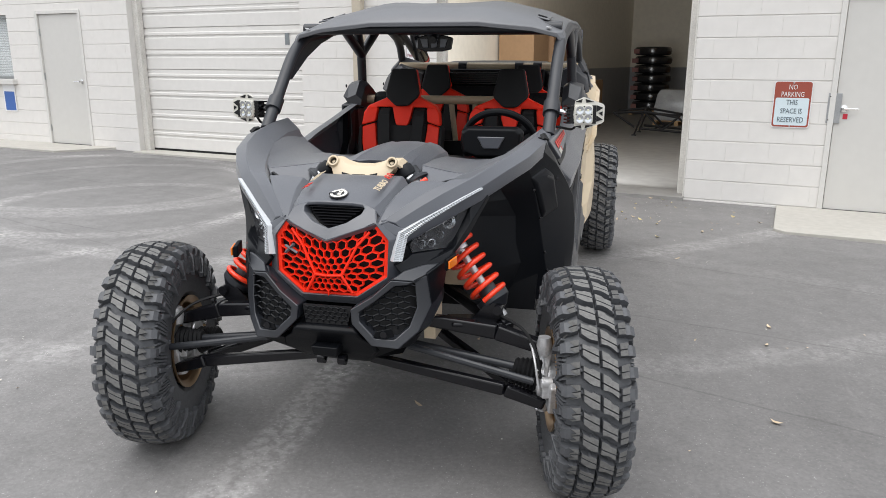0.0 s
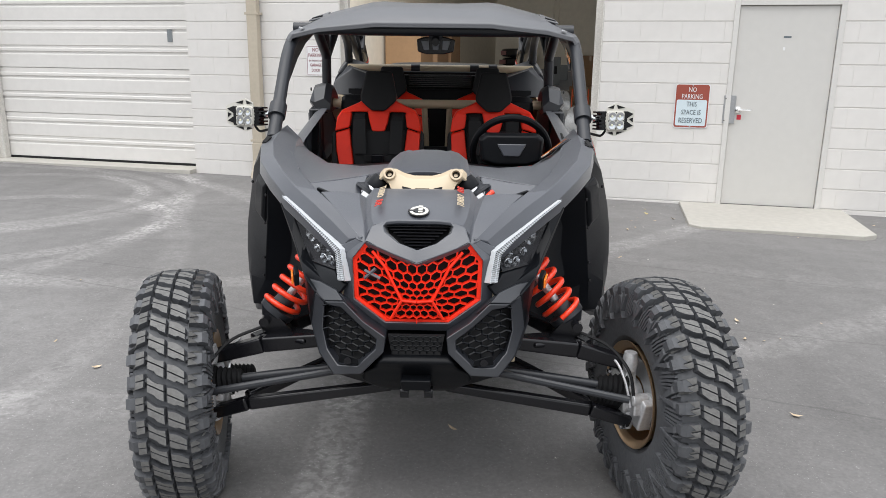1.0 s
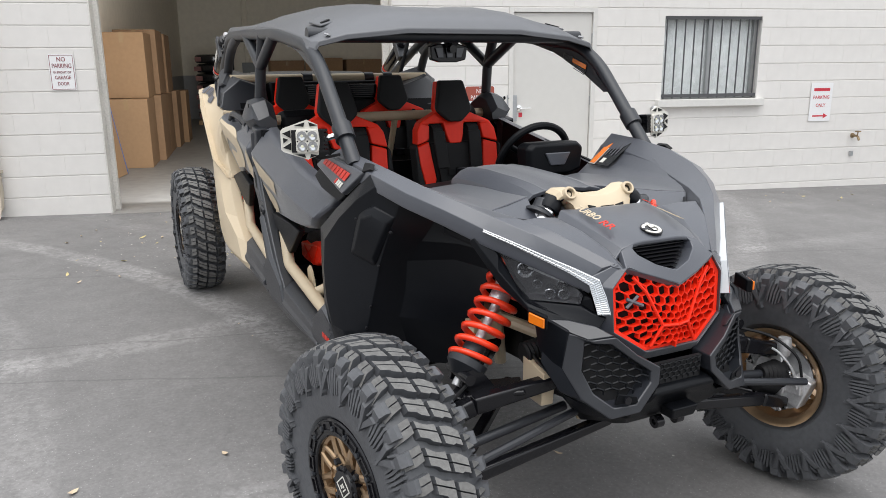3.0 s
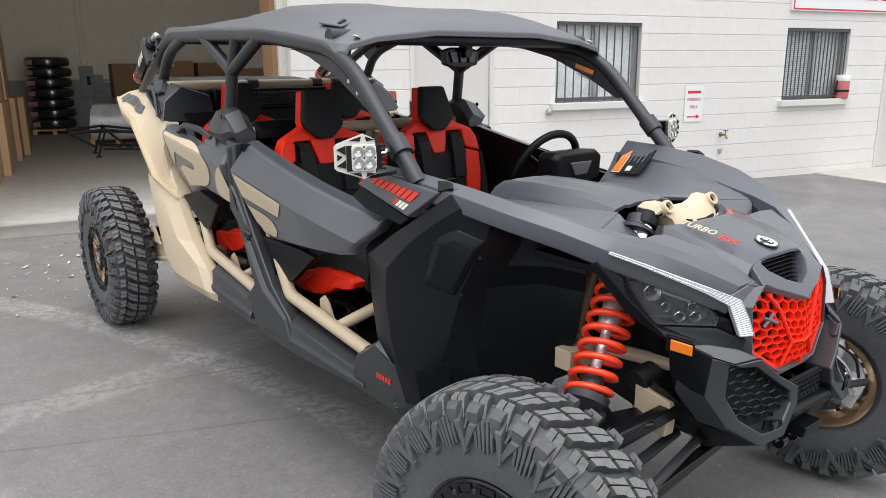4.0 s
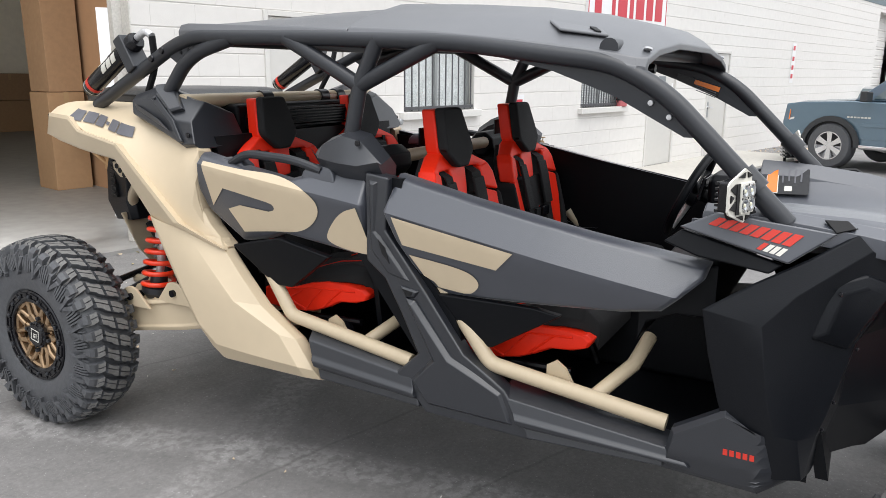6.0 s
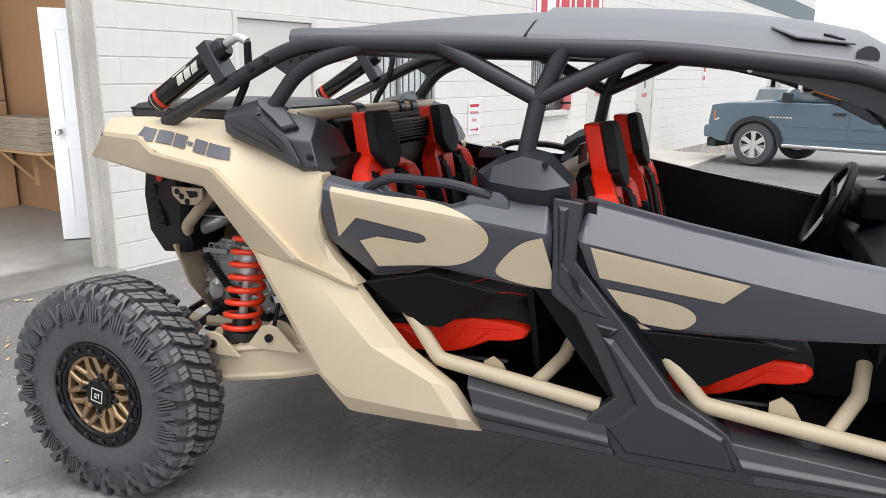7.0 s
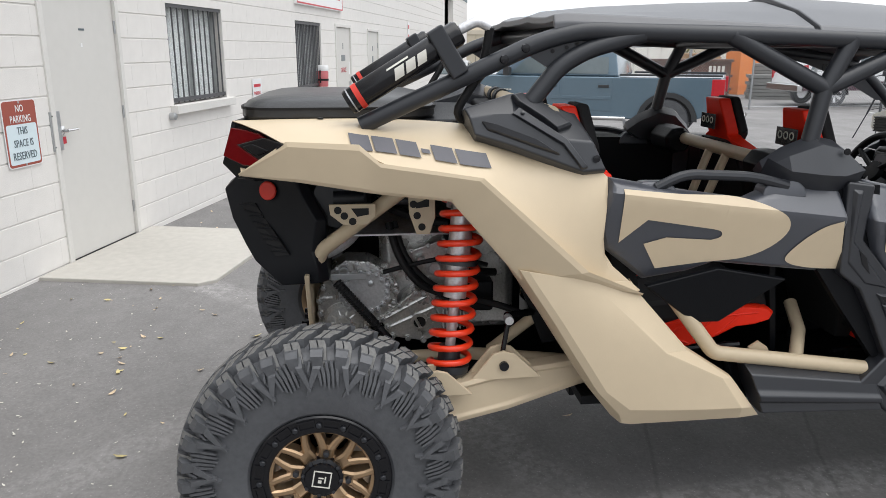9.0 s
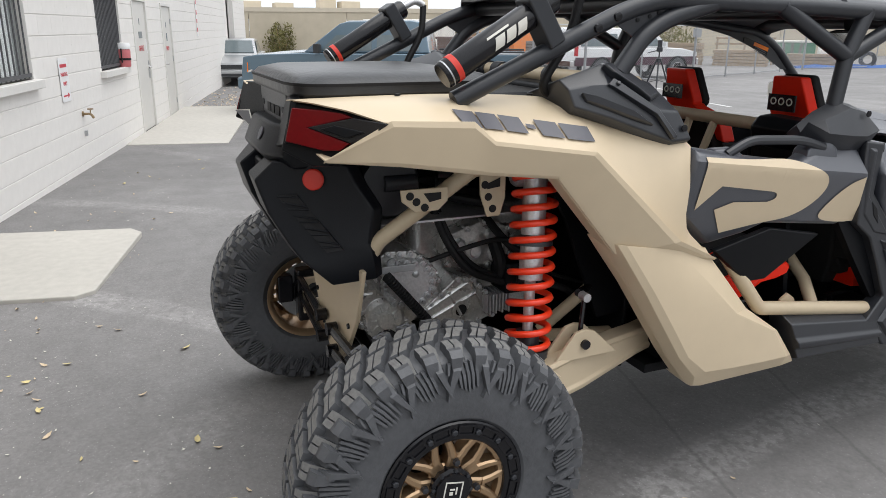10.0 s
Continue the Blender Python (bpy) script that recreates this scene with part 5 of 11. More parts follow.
    for y, x, z, r in ((2.88, 0.575, 0.60, 0.055), (3.09, 0.615, 0.565, 0.05)):
        bm = fresh()
        for dx in (-0.034, 0.022):
            prism(bm, [(s * (x + dx), y + r * k[0], z + r * k[1]) for k in ((-2.2, -0.8), (-0.6, 0.7), (0.0, 0.85), (0.6, 0.7), (1.9, -0.9))], (s * 0.012, 0, 0))
        part("mount", bm, M_tan, ta, smooth=0, bevel=0.003)
        part("bolt", lathed([(0, -0.045), (0.015, -0.045), (0.015, 0.045), (0, 0.045)], 12, pose(s * x, y, z)), M_gloss, ta)
    for y0, y1, z0, z1 in ((3.40, 3.42, 0.42, 0.36), (3.525, 3.475, 0.465, 0.425), (3.525, 3.475, 0.545, 0.495)):
        rod = part("radius_rod", tubed([(s * 0.07, y0, z0), (s * 0.66, y1, z1)], 0.015, 10), M_gloss, buggy, "black radius rod")
        part("rod_end", lathed([(0, -0.018), (0.022, -0.018), (0.022, 0.018), (0, 0.018)], 12, pose(s * 0.07, y0, z0, 0, 0, 90)), M_gloss, rod)
    ax = part("drive_shaft", tubed([(s * 0.14, 3.38, 0.56), (s * 0.66, 3.43, 0.42)], 0.016, 12), M_cage, buggy, "black half shaft")
    for a, b in (((s * 0.12, 3.375, 0.565), (s * 0.24, 3.39, 0.535)), ((s * 0.57, 3.42, 0.445), (s * 0.66, 3.43, 0.42))):
        bm = fresh()
        boot(bm, a, b, 0.058, 0.04) if abs(a[0]) < 0.3 else boot(bm, a, b, 0.036, 0.056)
        part("axle_boot", bm, M_dark, ax, "ribbed rubber boot")
    bm = fresh()
    box(bm, s * 0.66 - 0.035, s * 0.66 + 0.035, 3.37, 3.49, 0.30, 0.53)
    lathe(bm, [(0, 0), (0.07, 0), (0.075, 0.04), (0, 0.04)], 20, pose(s * 0.69, 3.43, 0.41, 0, 0, 0 if s > 0 else 180))
    part("knuckle", bm, M_gloss, buggy, "black rear hub carrier", bevel=0.01)
    bm = lathed([(0.06, -0.003), (0.125, -0.003), (0.128, 0.003), (0.06, 0.003), (0.06, -0.003)], 36, pose(s * 0.715, 3.43, 0.41))
    part("brake_disc", bm, M_steel, buggy, "steel brake disc")
    bm = fresh()
    box(bm, s * 0.70 - 0.035, s * 0.70 + 0.03, 3.50, 3.565, 0.38, 0.50)
    part("brake_caliper", bm, M_gloss, buggy, "black brake caliper", bevel=0.008)
    coilover(buggy, (s * 0.56, 3.055, 0.50), (s * 0.46, 2.985, 1.16), 0.062, 11.5, 0.0105, 0.036)
    # sway bar and its link
    bar = part("sway_bar", tubed(bend([(s * 0.12, 2.72, 0.66), (s * 0.40, 2.72, 0.70), (s * 0.53, 2.86, 0.735)], 0.05), 0.012, 10), M_gloss, buggy, "black sway bar")
    part("link", tubed([(s * 0.565, 2.86, 0.735), (s * 0.585, 2.885, 0.60)], 0.008, 8), M_gloss, bar)
    part("link_joint", lathed([(0, -0.016), (0.014, -0.016), (0.014, 0.016), (0, 0.016)], 10, pose(s * 0.565, 2.86, 0.735)), M_alloy, bar)

# engine, gearbox and exhaust in the tail
en = part("engine", boxed(-0.10, 0.22, 2.75, 3.25, 0.52, 0.93), M_engine, buggy, "grey cast engine", bevel=0.04)


def casting(outline, x0, x1, name, material, label="", bosses=True, bev=0.006):
    """A cast housing: an outline of (y, z) between two x, with a flange and bolts round its rim."""
    h = part(name, prismed([(x0, y, z) for y, z in outline], (x1 - x0, 0, 0)), material, en, label, bevel=bev)
    if bosses:
        cy, cz = sum(p[0] for p in outline) / len(outline), sum(p[1] for p in outline) / len(outline)
        for k, (y, z) in enumerate(outline):
            y2, z2 = outline[(k + 1) % len(outline)]
            for t in (0.0, 0.5):
                q = Vector((0, y + (y2 - y) * t, z + (z2 - z) * t)).lerp(Vector((0, cy, cz)), 0.07)
                part("boss", lathed([(0, 0.02), (0.013, 0.02), (0.012, -0.008), (0, -0.008)], 8, pose(x1, q.y, q.z)), material, h)
                part("bolt", lathed([(0, 0), (0.0075, 0), (0.0075, -0.008), (0, -0.009)], 6, pose(x1 - 0.008, q.y, q.z)), M_steel, h, smooth=0)
    return h


gc = casting([(3.475, 0.69), (3.44, 0.79), (3.37, 0.835), (3.29, 0.83), (3.22, 0.79), (3.185, 0.72), (3.21, 0.63), (3.30, 0.575), (3.40, 0.55), (3.47, 0.59)], -0.08, -0.205, "gearbox", M_engine, "cast gearbox housing")
for k in range(9):
    a = radians(40 * k)
    part("rib", tubed([(-0.205, 3.32 + 0.10 * math.cos(a), 0.70 + 0.10 * math.sin(a)), (-0.205, 3.32 + 0.135 * math.cos(a), 0.70 + 0.125 * math.sin(a))], 0.006, 6), M_engine, gc)
ring = [(3.305 + 0.088 * math.cos(radians(a)), 0.728 + 0.080 * math.sin(radians(a))) for a in (10, 48, 82, 120, 160, 200, 238, 275, 312, 345)]
casting(ring, -0.19, -0.238, "clutch_cover", M_alloy, "pale aluminium cover")
part("cover_stud", lathed([(0, 0), (0.011, 0), (0.011, 0.006), (0.006, 0.008), (0, 0.008)], 12, pose(-0.238, 3.285, 0.76, 0, 0, 180)), M_steel, en)
lc = part("lower_cover", lathed([(0, 0), (0.072, 0), (0.072, 0.02), (0.058, 0.032), (0.030, 0.036), (0.026, 0.05), (0, 0.05)], 26, pose(-0.19, 3.385, 0.612, 0, 0, 180)), M_engine, en, "ribbed round cover")
for k in range(10):
    a = radians(36 * k)
    part("rib", tubed([(-0.228, 3.385 + 0.03 * math.cos(a), 0.612 + 0.03 * math.sin(a)), (-0.212, 3.385 + 0.068 * math.cos(a), 0.612 + 0.068 * math.sin(a))], 0.004, 5), M_engine, lc)
tri_c = casting([(3.255, 0.62), (3.13, 0.722), (3.07, 0.715), (3.02, 0.66), (2.99, 0.57), (3.10, 0.53), (3.22, 0.55)], -0.08, -0.215, "diff_case", M_engine, "triangular cast housing")
for a, b in (((3.24, 0.62), (3.09, 0.70)), ((3.22, 0.59), (3.06, 0.66)), ((3.16, 0.675), (3.10, 0.56)), ((3.08, 0.70), (3.02, 0.58))):
    part("rib", tubed([(-0.217, *a), (-0.217, *b)], 0.006, 6), M_engine, tri_c)
part("bore", lathed([(0.022, 0), (0.034, 0), (0.034, 0.012), (0.022, 0.012), (0.022, 0)], 20, pose(-0.214, 3.115, 0.605, 0, 0, 180)), M_engine, tri_c)
# dark disc paints the shade inside the bore
part("bore_shadow", lathed([(0, 0), (0.022, 0), (0.022, 0.003), (0, 0.003)], 18, pose(-0.215, 3.115, 0.605, 0, 0, 180)), M_dark, tri_c)
for k in range(8):
    part("cooling_fin", boxed(-0.25, -0.16, 2.945 + 0.012 * k, 2.950 + 0.012 * k, 0.585 + 0.006 * (k % 2), 0.655), M_alloy, tri_c, smooth=0)
blk = casting([(3.16, 0.76), (3.15, 0.86), (3.02, 0.90), (2.92, 0.87), (2.91, 0.77), (3.0, 0.74)], -0.06, -0.185, "engine_case", M_engine, "dark cast engine side")
for y, z, r in ((3.06, 0.80, 0.030), (2.98, 0.78, 0.024), (3.11, 0.83, 0.018), (3.0, 0.85, 0.020)):
    part("boss", lathed([(0, 0), (r, 0), (r, 0.018), (r * 0.7, 0.026), (r * 0.5, 0.020), (0, 0.020)], 16, pose(-0.185, y, z, 0, 0, 180)), M_alloy, blk)
br = part("cable_bracket", boxed(-0.275, -0.265, 3.30, 3.42, 0.785, 0.808), M_steel, en, "steel cable bracket", bevel=0.002)
part("bracket_ring", lathed([(0.012, -0.004), (0.017, -0.004), (0.017, 0.004), (0.012, 0.004), (0.012, -0.004)], 16, pose(-0.27, 3.375, 0.815)), M_steel, br)
part("cable_cover", tubed([(-0.285, 3.397, 0.779), (-0.285, 3.252, 0.602)], 0.012, 8), M_dark, en, "black corrugated cover")
d = Vector((0, -0.145, -0.177)).normalized().to_track_quat("X", "Z").to_matrix().to_4x4()
for i in range(20):
    t = i / 19
    part("cover_rib", lathed([(0, -0.003), (0.017, -0.003), (0.017, 0.003), (0, 0.003)], 10, Matrix.Translation((-0.285, 3.397 - 0.130 * t, 0.779 - 0.158 * t)) @ d), M_dark, en)
part("cable_end", tubed([(-0.285, 3.262, 0.615), (-0.285, 3.225, 0.570)], 0.014, 8), M_gloss, en)
for pts, r in (([(-0.22, 3.22, 0.97), (-0.27, 3.19, 0.86), (-0.28, 3.12, 0.76), (-0.26, 2.98, 0.70)], 0.013), ([(-0.20, 3.20, 0.97), (-0.25, 3.17, 0.86), (-0.26, 3.09, 0.76), (-0.25, 2.97, 0.71)], 0.011),
               ([(-0.16, 3.02, 0.93), (-0.25, 2.99, 0.86), (-0.27, 2.93, 0.80), (-0.24, 2.85, 0.79)], 0.014), ([(-0.24, 3.24, 0.80), (-0.27, 3.12, 0.84), (-0.27, 3.0, 0.86), (-0.25, 2.88, 0.82)], 0.008),
               ([(-0.22, 3.0, 0.84), (-0.26, 2.99, 0.77), (-0.24, 2.99, 0.71)], 0.022), ([(-0.10, 3.30, 1.04), (-0.25, 3.15, 1.0), (-0.30, 3.02, 0.98)], 0.016), ([(-0.30, 2.70, 0.62), (-0.36, 2.82, 0.70), (-0.30, 2.95, 0.72)], 0.012)):
    part("hose", tubed(bend(pts, 0.08), r, 10), M_dark, en, "black rubber hose")
part("black_box", boxed(-0.28, -0.16, 2.86, 2.98, 0.66, 0.77), M_black, en, bevel=0.01)
part("muffler", lathed([(0, -0.28), (0.09, -0.28), (0.105, -0.25), (0.105, 0.25), (0.09, 0.28), (0, 0.28)], 24, pose(0, 3.38, 1.06)), M_cage, en, "dark exhaust muffler")
part("exhaust_pipe", tubed(bend([(-0.05, 3.30, 1.0), (-0.22, 3.36, 0.92), (-0.25, 3.50, 0.86), (-0.15, 3.62, 0.92)], 0.06), 0.035, 14), M_alloy, en, "stained metal exhaust pipe")
part("filter", lathed([(0, -0.06), (0.035, -0.06), (0.04, -0.05), (0.04, 0.05), (0.035, 0.06), (0, 0.06)], 16, pose(-0.42, 2.98, 1.10, 0, 0, 90)), M_alloy, en, "ribbed metal cooler")
part("heat_shield", boxed(-0.30, 0.36, 2.95, 3.45, 0.945, 0.951), M_alloy, en, "thin metal heat shield", smooth=0)
for x0, r, dy in ((-0.2, 0.02, 0.0), (-0.33, 0.015, 0.05), (-0.28, 0.025, 0.2)):
    part("fitting", lathed([(0, -0.05), (r, -0.05), (r, 0.05), (0, 0.05)], 12, pose(x0, 3.15 + dy, 1.07, 0, 0, 90)), M_cage, en)

# black panels added before, under and beyond the engine, standing in for deep shade
part("bulkhead", prismed([(-0.52, 2.66, 1.16), (0.52, 2.66, 1.16), (0.44, 2.62, 0.40), (-0.44, 2.62, 0.40)], (0, -0.02, 0)), M_black, buggy, "black panel added before the engine for the bay's shade", bevel=0.006)
part("belly_pan", prismed([(-0.36, 2.20, 0.40), (0.36, 2.20, 0.40), (0.30, 3.42, 0.47), (-0.30, 3.42, 0.47)], (0, 0, -0.012)), M_black, buggy, "black panel added under the engine for the bay's shade", bevel=0.004)
part("bay_shade_panel", prismed([(0.36, 2.64, 1.12), (0.36, 3.40, 1.12), (0.34, 3.44, 0.80), (0.30, 3.30, 0.48), (0.32, 2.64, 0.42)], (0.012, 0, 0)), M_black, buggy, "black panel added beyond the engine for the bay's shade", bevel=0.004)

# tan rear frame
fr = part("rear_frame", tubed(bend([(-0.30, 3.475, 0.80), (-0.31, 3.46, 0.86), (-0.33, 3.44, 0.91), (-0.42, 3.18, 1.12)], 0.06), 0.024, 12), M_tansteel, buggy, "tan tube frame")
for s in (-1, 1):
    if s > 0:
        part("frame_tube", tubed(bend([(0.30, 3.475, 0.80), (0.31, 3.46, 0.86), (0.33, 3.44, 0.91), (0.42, 3.18, 1.12)], 0.06), 0.024, 12), M_tansteel, fr)
    part("frame_tube", tubed([(s * 0.42, 3.18, 1.12), (s * 0.46, 2.95, 1.16), (s * 0.47, 2.62, 1.18)], 0.022, 12), M_tansteel, fr)
    part("frame_tube", tubed([(s * 0.30, 3.50, 0.50), (s * 0.34, 2.95, 0.53), (s * 0.42, 2.40, 0.50)], 0.022, 12), M_tansteel, fr)
    part("frame_tube", tubed([(s * 0.34, 2.88, 0.54), (s * 0.42, 2.60, 0.80), (s * 0.46, 2.50, 1.1)], 0.020, 12), M_tansteel, fr)
    for y0, z0, w, h in ((3.335, 1.050, 0.072, 0.066), (3.12, 1.05, 0.042, 0.135)):
        bm = fresh()
        prism(bm, [(s * 0.435, y0 + w * k[0], z0 + h * k[1]) for k in ((-1, 0.5), (1, 0.5), (0.95, 0.0), (0.4, -0.5), (-0.6, -0.5), (-1, -0.1))], (s * 0.008, 0, 0))
        part("gusset", bm, M_tansteel, fr, "tan gusset plate", smooth=0, bevel=0.002)
        # dark inlays on the solid gusset give the shade of its cut-outs
        cut = [(s * 0.4434, y0 + w * a, z0 + h * b) for a, b in (((-0.70, 0.30), (0.05, 0.30), (-0.20, -0.10), (-0.70, 0.0)) if w > 0.05 else ((-0.55, 0.36), (0.45, 0.24), (0.45, 0.12), (-0.55, 0.16)))]
        part("opening", prismed(cut, (s * 0.0016, 0, 0)), M_dark, fr, "dark inlay for a shaded opening", smooth=0)
        for k in ((0.62, 0.22), (0.35, -0.05), (0.0, -0.32)):
            part("hole", lathed([(0, 0), (0.012, 0), (0.012, 0.002), (0, 0.002)], 10, pose(s * 0.4435, y0 + w * k[0], z0 + h * k[1], 0, 0, 0 if s > 0 else 180)), M_dark, fr)
rpl = part("rod_plate", prismed([(x, 3.500, z) for x, z in ((-0.36, 0.83), (0.36, 0.83), (0.28, 0.645), (0.15, 0.486), (0.06, 0.420), (-0.06, 0.420), (-0.15, 0.486), (-0.28, 0.645))], (0, -0.016, 0)), M_tan, fr, "tan rod mounting plate", bevel=0.005)
for x, z in ((-0.20, 0.60), (0.20, 0.60), (-0.12, 0.50), (0.12, 0.50)):
    part("bolt", lathed([(0, 0), (0.010, 0), (0.009, 0.006), (0, 0.007)], 8, pose(x, 3.500, z, 0, 0, 90)), M_gloss, rpl)
part("cross_tube", tubed([(-0.30, 3.46, 0.86), (0.30, 3.46, 0.86)], 0.02, 12), M_tansteel, fr)



# ---- body panels ----
def pillow(outline, x0, x1, inset, s):
    """A side panel: an outline of (y, z) at x0 that rises to an inset face at x1."""
    n = len(outline)
    cy, cz = sum(p[0] for p in outline) / n, sum(p[1] for p in outline) / n
    area = sum(outline[i][0] * outline[(i + 1) % n][1] - outline[(i + 1) % n][0] * outline[i][1] for i in range(n))
    face = []
    for i in range(n):
        p, a, b = Vector(outline[i]), Vector(outline[i - 1]), Vector(outline[(i + 1) % n])
        u, v = (p - a).normalized(), (b - p).normalized()
        k = 1 if area > 0 else -1
        n1, n2 = Vector((-u.y, u.x)) * k, Vector((-v.y, v.x)) * k
        q = (n1 + n2)
        q = q / max(q.length_squared / 2, 0.35)
        face.append((p.x + q.x * inset, p.y + q.y * inset))
    X = lambda x, y, z: (s * (x(y, z) if callable(x) else x), y, z)
    bm = fresh()
    back = [X((lambda y, z: (x0(y, z) if callable(x0) else x0) - 0.03), y, z) for y, z in outline]
    rings = loft(bm, [back, [X(x0, y, z) for y, z in outline], [X(x1, y, z) for y, z in face]], ends=False)
    bm.faces.new(rings[0][::-1])
    cap = bmesh.ops.triangulate(bm, faces=[bm.faces.new(rings[2])])["faces"]
    for cuts in (3, 2):
        edges = list({e for f in cap for e in f.edges})
        r = bmesh.ops.subdivide_edges(bm, edges=edges, cuts=cuts, use_grid_fill=True)
        inner = {v for g in r["geom_inner"] if isinstance(g, bmesh.types.BMVert) for v in (g,)} | {v for f in cap if f.is_valid for v in f.verts}
        cap = [f for f in bm.faces if all(v in inner or v in rings[2] for v in f.verts)]
    for f in cap:
        for v in f.verts:
            v.co.x = X(x1, v.co.y, v.co.z)[0]
    return bm


def curve2(pts, n=6, closed=True):
    """A smooth closed line through 2D points; a point with a third entry 0 stays a corner."""
    out, m = [], len(pts)
    for i in range(m):
        p0, p1, p2, p3 = (pts[(i + k) % m] for k in (-1, 0, 1, 2))
        sharp1, sharp2 = len(p1) > 2, len(p2) > 2
        t1 = Vector(p2[:2]) - Vector((p1 if sharp1 else p0)[:2])
        t2 = (Vector(p2[:2]) if sharp2 else Vector(p3[:2])) - Vector(p1[:2])
        t1, t2 = (t1 if sharp1 else t1 * 0.5), (t2 if sharp2 else t2 * 0.5)
        a, b = Vector(p1[:2]), Vector(p2[:2])
        k = 1 if sharp1 and sharp2 else n
        for j in range(k):
            t = j / k
            q = a * (2 * t ** 3 - 3 * t ** 2 + 1) + t1 * (t ** 3 - 2 * t ** 2 + t) + b * (-2 * t ** 3 + 3 * t ** 2) + t2 * (t ** 3 - t ** 2)
            out.append((q.x, q.y))
    return out


DOOR_R = [(2.595, 1.19), (2.40, 1.155), (2.19, 1.125), (2.06, 1.165), (1.905, 1.185), (1.885, 1.175), (1.875, 1.06), (1.885, 0.885), (2.03, 0.90), (2.25, 0.925), (2.33, 0.895), (2.46, 0.87), (2.60, 0.98), (2.625, 1.06)]
DOOR_F = [(1.79, 1.165), (1.52, 1.11), (1.15, 1.045), (0.835, 0.995), (0.845, 0.955), (0.94, 0.865), (1.05, 0.845), (1.40, 0.815), (1.59, 0.80), (1.68, 0.83), (1.765, 0.96), (1.80, 1.06)]


def door_x(y, z):
    """How far the door skin stands out, widest at mid height and tucked in at the front."""
    crease = 1.052 + (0.16 * (y - 1.76) if y < 1.82 else 0.01 + 0.12 * (y - 1.82))
    return 0.704 - 0.10 * max(0.0, 1.25 - y) ** 1.3 - 0.72 * max(0.0, z - crease) - 0.30 * max(0.0, crease - 0.012 - z)


def door_panel(outline, s):
    """A door skin over an outline of (y, z): cut fine and along its crease, its rim rolled inwards."""
    bm = fresh()
    f = bm.faces.new([bm.verts.new((0, y, z)) for y, z in outline])
    bmesh.ops.triangulate(bm, faces=[f])
    ys, zs = [p[0] for p in outline], [p[1] for p in outline]
    cuts = [(Vector((0, k, 0)), Vector((0, 1, 0))) for k in np.arange(min(ys) + 0.013, max(ys), 0.04)]
    cuts += [(Vector((0, 0, k)), Vector((0, 0, 1))) for k in np.arange(min(zs) + 0.013, max(zs), 0.04)]
    cuts += [(Vector((0, 1.76, 1.052)), Vector((0, -0.16, 1.0))) if max(ys) < 1.82 else (Vector((0, 1.82, 1.062)), Vector((0, -0.12, 1.0)))]
    pts = [Vector(p) for p in outline]
    for k in range(len(pts)):
        a, b = pts[k], pts[(k + 1) % len(pts)]
        d = (b - a).normalized()
        inward = Vector((-d.y, d.x))
        if inward.dot(sum(pts, Vector((0, 0))) / len(pts) - a) < 0:
            inward = -inward
        for gap in (0.006, 0.014):
            c = a + inward * gap
            cuts.append((Vector((0, c.x, c.y)), Vector((0, inward.x, inward.y))))
    for co, no in cuts:
        bmesh.ops.bisect_plane(bm, geom=bm.verts[:] + bm.edges[:] + bm.faces[:], dist=1e-5, plane_co=co, plane_no=no)

    def inset(p):
        best = 1.0
        for a, b in zip(pts, pts[1:] + pts[:1]):
            t = max(0.0, min(1.0, (p - a).dot(b - a) / (b - a).length_squared))
            best = min(best, (p - a - (b - a) * t).length)
        return best

    for v in bm.verts:
        e = max(0.0, 1.0 - inset(Vector((v.co.y, v.co.z))) / 0.014)
        v.co.x = s * (door_x(v.co.y, v.co.z) - 0.020 * e * e)
    rim = [e for e in bm.edges if e.is_boundary]
    ex = bmesh.ops.extrude_edge_only(bm, edges=rim)
    bmesh.ops.translate(bm, verts=[g for g in ex["geom"] if isinstance(g, bmesh.types.BMVert)], vec=(-s * 0.03, 0, 0))
    return bm


MARK_A = [(2.565, 1.165, 0), (2.40, 1.148), (2.22, 1.135), (2.09, 1.09), (2.055, 1.04), (2.09, 0.985), (2.17, 0.945), (2.30, 0.93), (2.435, 0.912, 0), (2.485, 0.995, 0), (2.42, 1.015, 0), (2.285, 1.005, 0), (2.262, 1.012), (2.255, 1.022), (2.262, 1.033), (2.285, 1.04, 0), (2.485, 1.072, 0), (2.56, 1.0, 0)]
MARK_B = [(1.895, 1.06, 0), (1.857, 0.90, 0), (1.95, 0.905), (2.02, 0.92), (2.04, 0.945), (2.00, 1.0), (1.95, 1.04)]
MARK_C = [(1.76, 1.045, 0), (1.35, 0.98, 0), (1.41, 0.92, 0), (1.735, 0.955, 0)]
MARK_D = [(1.715, 0.925, 0), (1.56, 0.908), (1.495, 0.89), (1.475, 0.86), (1.50, 0.83), (1.53, 0.822, 0), (1.62, 0.828, 0), (1.635, 0.845, 0), (1.67, 0.86, 0)]


